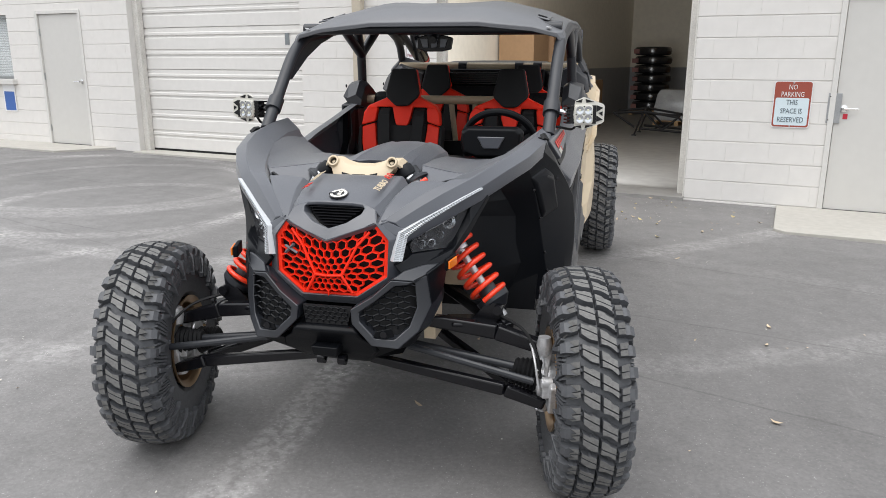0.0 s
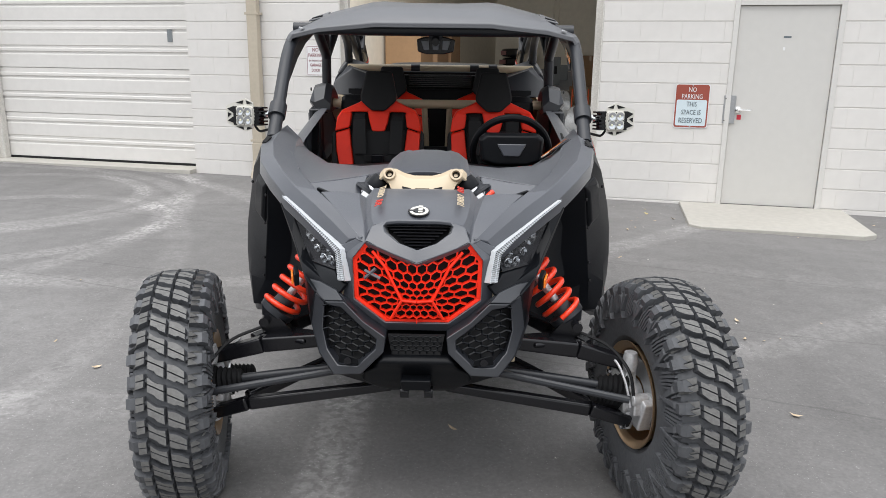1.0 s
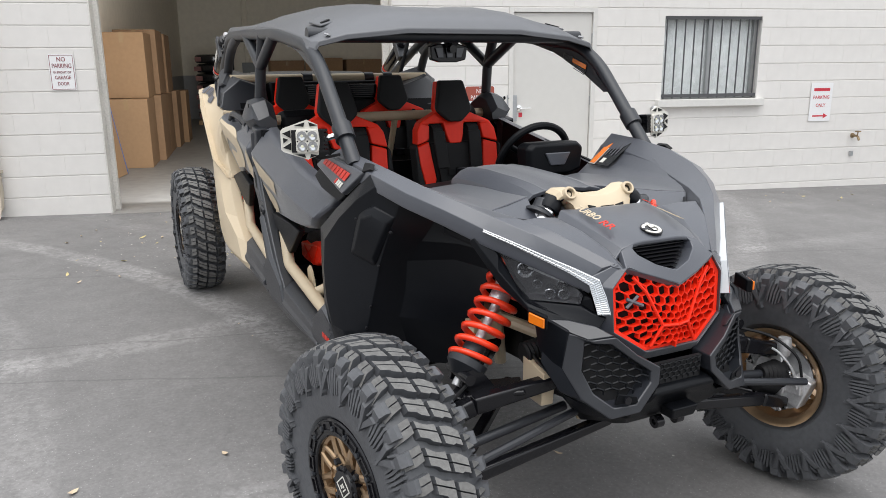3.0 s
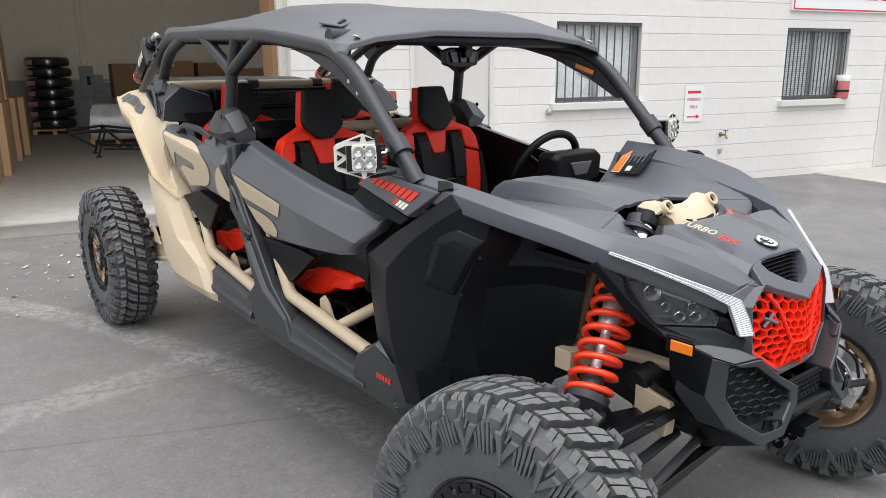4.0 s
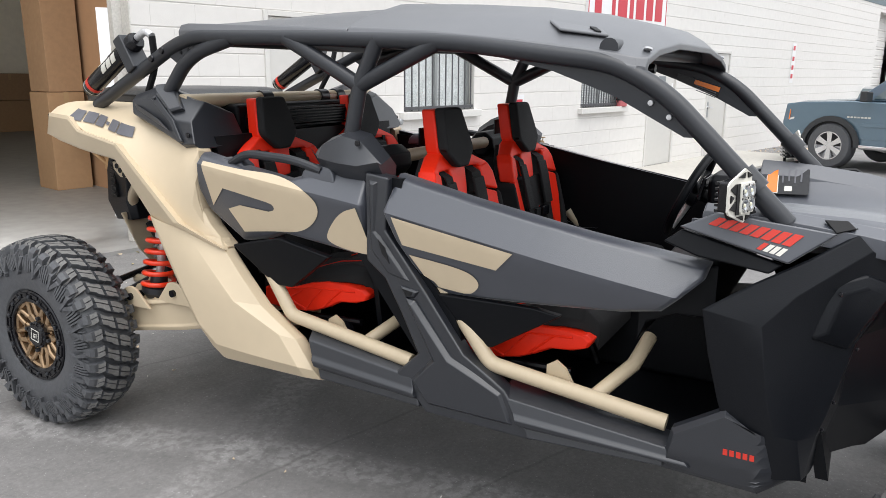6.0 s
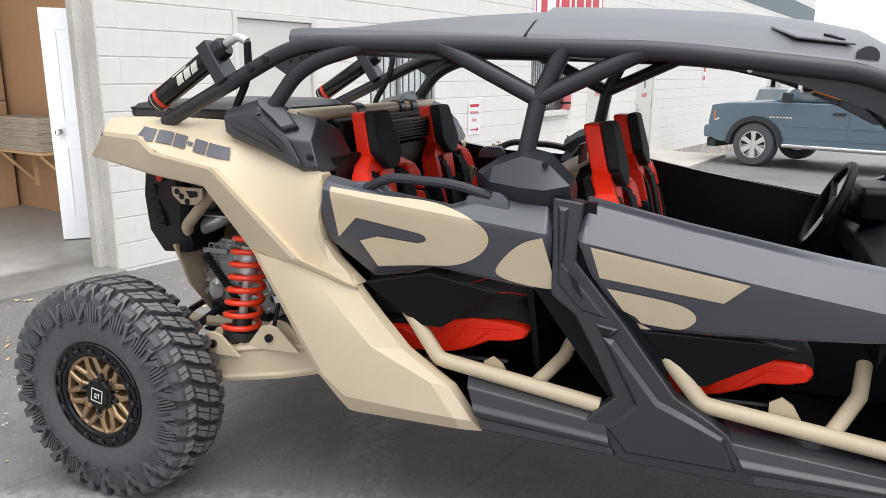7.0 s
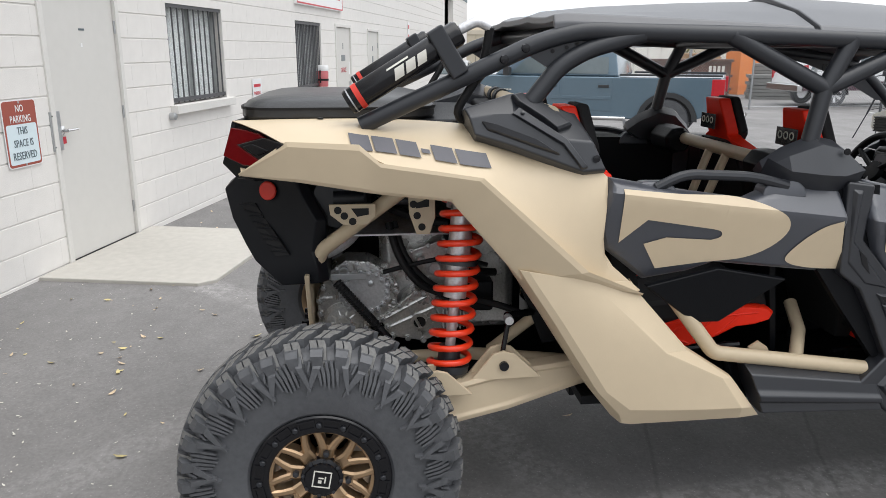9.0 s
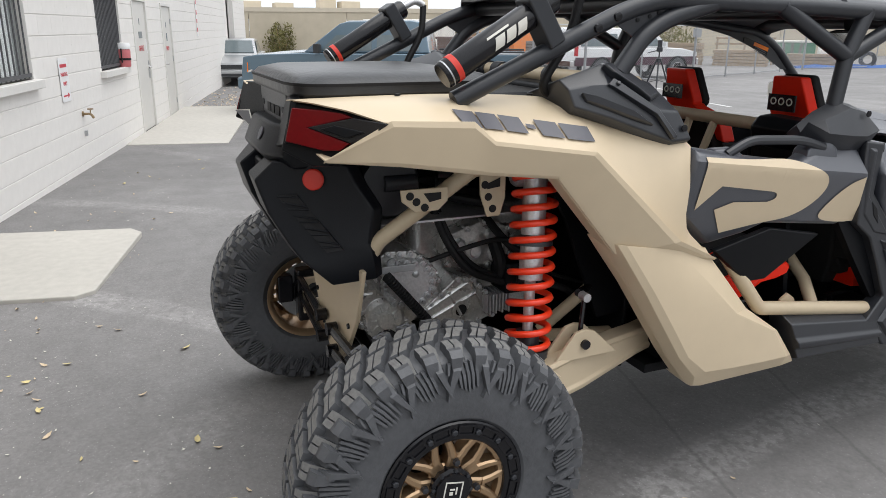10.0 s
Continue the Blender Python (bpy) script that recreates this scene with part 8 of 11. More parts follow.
    for (x, y, z), r in (((0.298, -0.024, 0.834), 0.014), ((0.272, -0.052, 0.836), 0.014), ((0.275, -0.046, 0.862), 0.013), ((0.345, 0.026, 0.895), 0.021), ((0.322, 0.002, 0.858), 0.012)):
        q = Matrix.Translation((s * (x - 0.012), y + 0.016, z)) @ Vector((-s * 0.60, 0.78, 0.1)).to_track_quat("X", "Z").to_matrix().to_4x4()
        pj = part("projector", lathed([(r * 0.55, 0.004), (r * 0.9, -0.006), (r, -0.010), (r * 1.12, -0.008), (r * 1.15, 0.03), (0, 0.03), (r * 0.55, 0.004)], 20, q), M_reflector, h, "projector lamp")
        part("projector_lens", lathed([(0, -0.002), (r * 0.3, 0.0), (r * 0.55, 0.006), (0, 0.006)], 16, q), M_gloss, pj)
    plate3(flip([(0.330, 0.030, 0.905), (0.262, -0.040, 0.872), (0.262, -0.036, 0.866), (0.330, 0.034, 0.898)], s), (-s * 0.01, 0.02, 0), M_lampwhite, h, "reflector_bar", bevel=0)
    ln = plate3(flip(hl, s), (-s * 0.003, 0.004, 0), M_lens, h, "lens", "clear headlamp lens", bevel=0)
    ln.visible_shadow = False
    # black gap above the lens, surround below and beside it
    bm = fresh()
    loft(bm, [flip([(x - 0.004, y + 0.014, z - g), (hx - 0.002, hy + 0.012, hz + 0.002)], s) for (x, y, z), g, (hx, hy, hz) in ((top[0], 0.004, hl[0]), (top[2], 0.006, hl[1]), (top[3], 0.008, hl[2]), (top[5], 0.0, hl[3]), (top[6], 0.0, hl[4]))], ring=False)
    part("lamp_gap", bm, M_black, buggy, smooth=0)
    low = [(0.432, 0.122, 0.985), (0.398, 0.084, 0.938), (0.366, 0.055, 0.862), (0.338, 0.018, 0.812), (0.246, -0.092, 0.816), (0.206, -0.150, 0.792), (0.230, -0.150, 0.762), (0.345, -0.045, 0.775), (0.395, 0.070, 0.845), (0.452, 0.145, 0.962)]
    bm = fresh()
    rows = [flip([low[i], tuple((Vector(low[i]) + Vector(low[-1 - i])) / 2 + Vector((0.008, -0.006, 0))), low[-1 - i]], s) for i in range(5)] 
    part("headlamp_surround", shell(rows, (-s * 0.010, 0.012, 0)), M_guard, buggy, "black headlamp surround", bevel=0.003)
    # amber side marker in its bracket
    mk = plate3(flip([(0.379, -0.045, 0.815), (0.362, -0.110, 0.808), (0.362, -0.110, 0.770), (0.379, -0.045, 0.774)], s), (-s * 0.012, 0.014, 0), M_black, buggy, "marker_base")
    plate3(flip([(0.378, -0.054, 0.808), (0.365, -0.106, 0.803), (0.365, -0.106, 0.777), (0.378, -0.054, 0.781)], s), (s * 0.006, -0.002, 0), M_amber, mk, "side_marker", "amber side marker lamp", bevel=0.002)

    # lower side cheek with mesh intake
    out = [(0.300, -0.120, 0.760), (0.265, -0.165, 0.745), (0.205, -0.195, 0.755), (0.150, -0.215, 0.705), (0.085, -0.232, 0.665), (0.090, -0.236, 0.620), (0.155, -0.242, 0.555), (0.235, -0.225, 0.545), (0.285, -0.165, 0.585), (0.315, -0.115, 0.660)]
    inn = [(0.268, -0.150, 0.738), (0.250, -0.170, 0.735), (0.215, -0.190, 0.735), (0.160, -0.212, 0.690), (0.112, -0.226, 0.655), (0.115, -0.230, 0.628), (0.165, -0.236, 0.580), (0.222, -0.222, 0.575), (0.258, -0.180, 0.605), (0.275, -0.150, 0.660)]
    bm = fresh()
    vo, vi, vd = ([bm.verts.new((s * x, y + d, z)) for x, y, z in ring] for ring, d in ((out, 0), (inn, 0), (inn, 0.05)))
    vb = [bm.verts.new((s * (x + (0.02 if i in (0, 8, 9) else 0)), y + 0.07, z)) for i, (x, y, z) in enumerate(out)]
    for a, b in ((vo, vi), (vi, vd), (vb, vo)):
        for i in range(10):
            bm.faces.new((a[i], a[(i + 1) % 10], b[(i + 1) % 10], b[i]))
    # cheek and upper fascia take a darker plastic, for the shade on these faces
    ck = part("front_cheek", bm, M_sillp, buggy, "lower cheek with mesh intake, darkened for its shade", bevel=0.005)
    plate3([(s * x, y + 0.045, z) for x, y, z in inn], (0, 0.01, 0), M_dark, ck, "intake_back", bevel=0)
    # fascia between cheek, headlamp and wheel bay
    rows = [flip(r, s) for r in ([(0.352, -0.030, 0.790), (0.336, -0.030, 0.700), (0.306, -0.050, 0.610), (0.255, -0.100, 0.520)], [(0.330, -0.085, 0.782), (0.330, -0.075, 0.690), (0.300, -0.110, 0.600), (0.250, -0.160, 0.530)], [(0.300, -0.122, 0.762), (0.314, -0.117, 0.660), (0.286, -0.163, 0.586), (0.236, -0.222, 0.546)])]
    part("side_fascia", shell(rows, (-s * 0.010, 0.010, 0)), M_guard, ck, "black side fascia", bevel=0.004)
    rows = [flip(r, s) for r in ([(0.346, -0.042, 0.780), (0.290, -0.098, 0.786), (0.232, -0.146, 0.774), (0.212, -0.146, 0.742)], [(0.300, -0.122, 0.762), (0.266, -0.163, 0.747), (0.206, -0.192, 0.757), (0.170, -0.200, 0.728)])]
    part("upper_fascia", shell(rows, (-s * 0.006, 0.012, -0.004)), M_sillp, ck, "charcoal fascia under the headlamp", bevel=0.004)
    plate3(flip([(0.160, -0.132, 0.932), (0.226, -0.106, 0.897), (0.224, -0.126, 0.866), (0.160, -0.136, 0.906)], s), (-s * 0.004, 0.016, -0.004), M_body, ck, "nose_corner", "charcoal nose corner")
    # honeycomb: cells of a slanted mesh
    bm = fresh()
    fx, fz = 0.036, 0.021
    for i in range(-1, 6):
        for j in range(-1, 10):
            cx, cz = 0.112 + fx * i + (fx / 2 if j % 2 else 0), 0.58 + fz * j * 0.85
            zt = 0.755 - max(0.0, 0.20 - cx) * 1.0
            zb = 0.588 + max(0.0, 0.165 - cx) * 0.95
            if not (0.112 < cx < 0.266 and zb < cz < zt - 0.02):
                continue
            for a0 in (0, 60, 120):
                p = [(cx + fx * 0.52 * math.cos(radians(a)), cz + fz * 0.60 * math.sin(radians(a))) for a in (a0 + 30, a0 + 90)]
                yy = [-0.232 + max(0.0, x - 0.11) * 0.43 + 0.012 for x, _ in p]
                tube(bm, [(s * p[0][0], yy[0], p[0][1]), (s * p[1][0], yy[1], p[1][1])], 0.0028, 4)
    part("intake_mesh", bm, M_guard, ck, "black honeycomb mesh", smooth=0)
    plate3([(s * 0.165, -0.232, 0.600), (s * 0.215, -0.216, 0.610), (s * 0.222, -0.214, 0.580), (s * 0.160, -0.232, 0.580)], (0, -0.008, 0.004), M_black, ck, "bolt_pad")
    part("bolt", lathed([(0, 0), (0.011, 0), (0.011, 0.006), (0, 0.006)], 12, pose(s * 0.192, -0.231, 0.594, 0, 0, -90)), M_gloss, ck)

    # inner wheel-arch guard: a faceted sheet from the outer rib inward
    G = [[(0.602, 0.505, 1.112), (0.600, 0.474, 1.078), (0.588, 0.455, 1.066), (0.535, 0.418, 1.048), (0.440, 0.400, 1.020), (0.370, 0.330, 0.990), (0.340, 0.250, 0.970)],
         [(0.630, 0.595, 1.049), (0.640, 0.535, 1.032), (0.606, 0.492, 1.018), (0.560, 0.414, 0.995), (0.440, 0.402, 0.965), (0.365, 0.350, 0.940), (0.330, 0.260, 0.930)],
         [(0.652, 0.715, 0.973), (0.672, 0.620, 0.962), (0.636, 0.552, 0.945), (0.575, 0.450, 0.915), (0.470, 0.428, 0.905), (0.385, 0.345, 0.905), (0.325, 0.260, 0.890)],
         [(0.673, 0.826, 0.894), (0.702, 0.688, 0.882), (0.664, 0.606, 0.862), (0.585, 0.482, 0.842), (0.500, 0.478, 0.835), (0.375, 0.390, 0.845), (0.320, 0.270, 0.835)],
         [(0.683, 0.800, 0.780), (0.713, 0.672, 0.790), (0.676, 0.604, 0.772), (0.600, 0.505, 0.740), (0.500, 0.496, 0.730), (0.400, 0.395, 0.740), (0.330, 0.280, 0.720)],
         [(0.690, 0.765, 0.661), (0.714, 0.655, 0.692), (0.682, 0.598, 0.668), (0.612, 0.525, 0.650), (0.520, 0.502, 0.645), (0.385, 0.380, 0.640), (0.330, 0.320, 0.610)],
         [(0.695, 0.740, 0.600), (0.707, 0.632, 0.610), (0.684, 0.580, 0.598), (0.620, 0.541, 0.594), (0.490, 0.520, 0.560), (0.365, 0.430, 0.530), (0.330, 0.380, 0.520)],
         [(0.680, 0.720, 0.480), (0.685, 0.620, 0.480), (0.675, 0.560, 0.490), (0.622, 0.545, 0.490), (0.490, 0.530, 0.480), (0.360, 0.450, 0.470), (0.330, 0.420, 0.470)]]
    gd = part("arch_guard", shell([flip(r, s) for r in G], (-s * 0.006, 0.010, 0)), M_guard, buggy, "black faceted wheel-arch guard", smooth=24, bevel=0.010, segments=3)

    def plateau(ring, rise, inset, name, label=""):
        """A low moulded boss that stands proud of a panel."""
        mid = sum((Vector(p) for p in ring), Vector()) / len(ring)
        rise = Vector(rise)
        bm = fresh()
        loft(bm, [flip([Vector(p) - rise * 0.8 for p in ring], s), flip([Vector(p) + rise * 0.1 for p in ring], s), flip([Vector(p).lerp(mid, inset) + rise for p in ring], s)])
        part(name, bm, M_guard, gd, label, bevel=0.006, segments=3)

    plateau([(0.630, 0.546, 0.994), (0.605, 0.478, 1.019), (0.560, 0.412, 0.992), (0.575, 0.448, 0.925), (0.597, 0.500, 0.824), (0.650, 0.580, 0.855)], (0.012, -0.008, -0.004), 0.30, "moulded_boss")
    plateau([(0.690, 0.652, 0.671), (0.684, 0.632, 0.686), (0.670, 0.588, 0.634), (0.672, 0.606, 0.612), (0.688, 0.646, 0.642)], (0.010, -0.008, 0.0), 0.25, "moulded_boss")
    # front end of the sill, wrapped round the foot of the guard
    ring = [(0.880, 0.560), (0.750, 0.645), (0.640, 0.600), (0.560, 0.585), (0.556, 0.540), (0.585, 0.472), (0.655, 0.432), (0.905, 0.440)]
    fs = part("sill_front", pillow([(y, z) for y, z in ring], lambda y, z: 0.690 - 0.6 * max(0.0, 0.66 - y), lambda y, z: 0.708 - 0.6 * max(0.0, 0.66 - y) - 0.20 * max(0.0, 0.50 - z), 0.012, s), M_sillp, buggy, "charcoal front end of the sill", bevel=0.006)
    for x, y, z in ((0.640, 0.536, 0.975), (0.566, 0.432, 0.945), (0.588, 0.486, 0.830), (0.606, 0.520, 0.690), (0.616, 0.538, 0.615)):
        part("fastener", lathed([(0, 0), (0.0055, 0), (0.0055, 0.004), (0, 0.006)], 8, pose(s * (x + 0.004), y - 0.006, z, 0, 0, -90 + 35 * s)), M_gloss, gd)
    part("plug", lathed([(0, 0), (0.010, 0), (0.010, 0.022), (0.006, 0.026), (0, 0.026)], 12, pose(s * 0.378, 0.412, 0.952, 0, 0, -90 + 35 * s)), M_tansteel, gd, "tan plug")
    # side panel with the red word bars, ahead of the door
    ra, rt, fb, ft = (Vector(p) for p in ((0.654, 0.912, 1.100), (0.642, 0.823, 1.144), (0.650, 0.650, 1.034), (0.610, 0.550, 1.112)))
    on_badge = lambda u, v, up=0.0: ra.lerp(fb, u).lerp(rt.lerp(ft, u), v) + Vector((0.80, -0.1, 0.6)) * up
    sp = plate3(flip([on_badge(u, v) for u, v in ((0.0, 0.0), (0.0, 1.0), (1.0, 1.0), (1.0, 0.0))], s), (-s * 0.022, 0, -0.006), M_body, buggy, "badge_panel", "charcoal panel with red marks", bevel=0.005)
    plate3(flip([(0.612, 0.556, 1.114), (0.598, 0.515, 1.126), (0.586, 0.535, 1.142), (0.590, 0.585, 1.140)], s), (-s * 0.012, 0, -0.006), M_dark, sp, "vent", "dark corner vent", bevel=0.002)
    plate3(flip([(0.652, 0.950, 1.056), (0.640, 0.905, 1.092), (0.634, 0.660, 1.026), (0.648, 0.690, 1.002), (0.655, 0.790, 1.018), (0.655, 0.860, 1.026)], s), (-s * 0.030, 0, -0.004), M_black, sp, "lower_bracket", "black bracket below the panel", bevel=0.006)
    for i in range(8):
        u0, u1 = 0.10 + 0.092 * i, 0.10 + 0.092 * (i + 0.80)
        plate3(flip([on_badge(u, v, 0.0012) for u, v in ((u0 + 0.03, 0.40), (u0, 0.76), (u1, 0.76), (u1 + 0.03, 0.40))], s), (s * 0.0015, 0, 0.001), M_redmark, sp, "word_bar", "red slanted bar", bevel=0)
    for i, mt in enumerate((M_redmark, M_pale, M_pale, M_pale)):
        u0, u1 = 0.66 + 0.055 * i, 0.66 + 0.055 * (i + 0.75)
        plate3(flip([on_badge(u, v, 0.0012) for u, v in ((u0 + 0.02, 0.10), (u0, 0.32), (u1, 0.32), (u1 + 0.02, 0.10))], s), (s * 0.0015, 0, 0.001), mt, sp, "word_bar", bevel=0)
    for i in range(5):
        p = Vector((s * (0.7075 - 0.0 * i), 0.745 - 0.016 * i, 0.545))
        plate3([p, p + Vector((0, -0.011, 0)), p + Vector((0, -0.012, -0.016)), p + Vector((0, -0.001, -0.016))], (s * 0.002, 0, 0), M_redmark, fs, "word_bar", "small red bar", bevel=0)

# bonnet centre piece with scoop
rows = []
for y, w, zc, drop in ((0.150, 0.152, 1.034, 0.010), (0.09, 0.153, 1.028, 0.014), (0.0, 0.148, 1.008, 0.016), (-0.07, 0.138, 0.988, 0.016), (-0.105, 0.128, 0.972, 0.014)):
    back = 0.028 if y == 0.150 else 0.0
    half = [(w + 0.030, zc - drop - 0.034, y - back * 0.8), (w, zc - drop, y), (w - 0.040, zc - 0.002 - back * 0.2, y - back), (0.06, zc + 0.001 - back * 0.3, y - back * 1.1)]
    rows.append([(-x, b, z) for x, z, b in half] + [(x, b, z) for x, z, b in half[::-1]])
bn = part("bonnet", shell(rows, (0, 0, -0.012)), M_body, buggy, "charcoal bonnet with round badge", smooth=22, bevel=0.004)
lip_o = [(-0.135, -0.108, 0.955), (-0.100, -0.100, 0.968), (0.100, -0.100, 0.968), (0.135, -0.108, 0.955), (0.150, -0.150, 0.920), (0.075, -0.178, 0.895), (0.0, -0.190, 0.868), (-0.075, -0.178, 0.895), (-0.150, -0.150, 0.920)]
lip_i = [(-0.100, -0.113, 0.958), (-0.092, -0.106, 0.966), (0.092, -0.106, 0.966), (0.100, -0.113, 0.958), (0.094, -0.130, 0.944), (0.054, -0.158, 0.920), (0.0, -0.172, 0.903), (-0.054, -0.158, 0.920), (-0.094, -0.130, 0.944)]
bm = fresh()
v_back = [bm.verts.new(Vector(p) + Vector((0, 0.012, -0.014))) for p in lip_o]
v_out, v_in = [bm.verts.new(p) for p in lip_o], [bm.verts.new(p) for p in lip_i]
v_deep = [bm.verts.new((x * 0.9, y + 0.045, z - 0.016)) for x, y, z in lip_i]
for a, b in ((v_back, v_out), (v_out, v_in), (v_in, v_deep)):
    for i in range(9):
        bm.faces.new((a[i], a[(i + 1) % 9], b[(i + 1) % 9], b[i]))
part("scoop_lip", bm, M_body, bn, "charcoal scoop lip", bevel=0.003)
plate3([(x * 0.92, y + 0.042, z - 0.015) for x, y, z in lip_i], (0, 0.006, 0), M_dark, bn, "scoop_mouth", "black scoop mouth", bevel=0)
for i in range(8):
    t = (i + 0.5) / 8
    w = 0.096 - 0.088 * t ** 1.1
    c = Vector((0, -0.108 - 0.062 * t + 0.014, 0.964 - 0.060 * t - 0.006))
    part("scoop_slat", boxed(-w, w, c.y - 0.002, c.y + 0.016, c.z - 0.0012, c.z + 0.0012), M_gloss, bn, smooth=0)
n = Vector((0, -0.27, 0.96)).to_track_quat("X", "Y").to_matrix().to_4x4()
BM = Matrix.Translation((0, -0.066, 0.9895)) @ n
bd = part("badge", lathed([(0, 0), (0.031, 0), (0.031, 0.004), (0, 0.005)], 28, BM), M_gloss, bn, "round white and black badge")
part("badge_disc", lathed([(0.0185, 0.0042), (0.0275, 0.0042), (0.0275, 0.0058), (0.0185, 0.0058), (0.0185, 0.0042)], 28, BM), M_pale, bd)
part("badge_notch", moved(boxed(0.004, 0.0065, -0.005, 0.005, 0.012, 0.032), BM), M_gloss, bd, smooth=0)
for k, wd in ((-1, 0.012), (0, 0.012), (1, 0.010)):
    part("badge_bar", moved(boxed(0.0062, 0.007, 0.008 + 0.0 - 0.016 * k - wd / 2, 0.008 - 0.016 * k + wd / 2, -0.010, 0.002), BM), M_pale, bd, smooth=0)
for s in (-1, 1):
    for words, mt, y0, w in (("TURBO", M_tan, 0.058 if s < 0 else -0.004, 0.104), ("RR", M_redmark, -0.030 if s < 0 else 0.084, 0.054)):
        bm = moved(text_mesh(words, 0.021, w, 0.0008, 0.15, 0.0003), pose(s * 0.122, y0, 1.023 - 0.22 * (0.07 - y0) * 0.9 + 0.006, -12 * 0, 0, 90 if s > 0 else -90))
        for v in bm.verts:
            v.co.z += 0.14 * (v.co.y - y0) - 0.34 * (abs(v.co.x) - 0.122)
        part("lettering", bm, mt, bn, "pale and red lettering", smooth=0)

# hump between bonnet and dash
rows = []
for y, w, zc in ((0.86, 0.150, 1.060), (0.82, 0.152, 1.068), (0.70, 0.15, 1.072), (0.52, 0.155, 1.068), (0.40, 0.160, 1.060), (0.33, 0.165, 1.050)):
    half = [(w + 0.012, zc - 0.075), (w, zc - 0.040), (w - 0.035, zc - 0.012), (0.085, zc - 0.002), (0.07, zc - 0.005), (0.03, zc)]
    rows.append([(-x, y, z) for x, z in half] + [(x, y, z) for x, z in half[::-1]])
part("bonnet_hump", shell(rows, (0, 0, -0.012)), M_body, buggy, "charcoal service cover", smooth=22, bevel=0.004)
plate3([(-0.20, 0.33, 1.0), (0.20, 0.33, 1.0), (0.20, 0.20, 0.98), (-0.20, 0.20, 0.98)], (0, 0, -0.02), M_black, buggy, "bonnet_well", "black well under the brace", bevel=0)

# tan tower brace
rows = []
for x, zt, yf in ((-0.142, 1.056, 0.196), (-0.128, 1.070, 0.186), (-0.088, 1.070, 0.178), (-0.062, 1.058, 0.172), (-0.030, 1.050, 0.170), (0.030, 1.050, 0.170), (0.062, 1.058, 0.172), (0.088, 1.070, 0.178), (0.128, 1.070, 0.186), (0.142, 1.056, 0.196)):
    k = 0.74 if abs(x) > 0.1 else 0.86
    zb = 1.006 if abs(x) < 0.13 else 1.034
    rows.append([(x * k, yf - 0.044, zb), (x * (k + 0.08), yf - 0.026, (zb + zt) / 2 - 0.004), (x, yf - 0.012, zt - 0.012), (x, yf, zt), (x, yf + 0.050, zt + 0.004), (x, yf + 0.054, zt - 0.008), (x * k, yf + 0.014, zb)])
tb = part("tower_brace", lofted(rows), M_tan, buggy, "tan cast shock tower brace", smooth=26, bevel=0.003)
for s in (-1, 1):
    q = Matrix.Translation((s * 0.106, 0.182, 1.057)) @ Vector((0, -0.86, 0.51)).to_track_quat("X", "Z").to_matrix().to_4x4()
    part("brace_boss", lathed([(0.0125, -0.03), (0.0205, -0.03), (0.0205, 0.018), (0.019, 0.021), (0.0135, 0.021), (0.0125, 0.018), (0.0125, -0.03)], 24, q), M_tan, tb)
    part("brace_bolt", lathed([(0, -0.02), (0.0125, -0.02), (0.0125, 0.010), (0.0075, 0.014), (0.006, 0.008), (0, 0.008)], 16, q), M_gloss, tb, "dark bolt head")
    part("brace_bolt", lathed([(0, -0.01), (0.003, -0.01), (0.003, 0.010), (0, 0.011)], 8, q @ pose(-0.004, 0, 0) @ Matrix.Translation((0, s * 0.022, -0.014))), M_gloss, tb)
    # brace openings are dark inlays coloured as shade
    plate3([(s * 0.036, 0.138, 1.024), (s * 0.064, 0.138, 1.030), (s * 0.062, 0.134, 1.022), (s * 0.046, 0.132, 1.016)], (0, -0.004, 0.002), M_dark, tb, "opening", bevel=0)
    part("shock_head", lathed([(0, -0.05), (0.027, -0.05), (0.029, 0.0), (0.024, 0.03), (0, 0.03)], 20, Matrix.Translation((s * 0.165, 0.205, 1.0)) @ Vector((-s * 0.62, 0.2, 0.78)).to_track_quat("X", "Z").to_matrix().to_4x4()), M_chrome, tb, "polished shock head")
    part("shock_cap", lathed([(0, 0.012), (0.034, 0.012), (0.036, 0.03), (0.030, 0.055), (0, 0.055)], 20, Matrix.Translation((s * 0.165, 0.205, 1.0)) @ Vector((-s * 0.62, 0.2, 0.78)).to_track_quat("X", "Z").to_matrix().to_4x4()), M_guard, tb, "black shock cap", bevel=0.003)
plate3([(-0.022, 0.131, 1.025), (0.022, 0.131, 1.025), (0.024, 0.128, 1.019), (-0.024, 0.128, 1.019)], (0, -0.004, 0.002), M_dark, tb, "opening", bevel=0)

# grille: frame, red lattice
FR = [(0.0, 0.868), (0.075, 0.893), (0.143, 0.924), (0.186, 0.868), (0.182, 0.752), (0.090, 0.690), (-0.090, 0.690), (-0.182, 0.752), (-0.186, 0.868), (-0.143, 0.924), (-0.075, 0.893)]
FRO = [(0.0, 0.862), (0.085, 0.893), (0.165, 0.915), (0.218, 0.872), (0.215, 0.735), (0.100, 0.660), (-0.100, 0.660), (-0.215, 0.735), (-0.218, 0.872), (-0.165, 0.915), (-0.085, 0.893)]


def gy(x, z):
    """Where the grille face lies."""
    return -0.195 + 0.045 * abs(x) / 0.18 + 0.10 * max(0.0, z - 0.80) * 1.0


bm = fresh()
vo, vi, vd = ([bm.verts.new((x, gy(x, z) + d, z)) for x, z in ring] for ring, d in ((FRO, 0.012), (FR, -0.008), (FR, 0.03)))
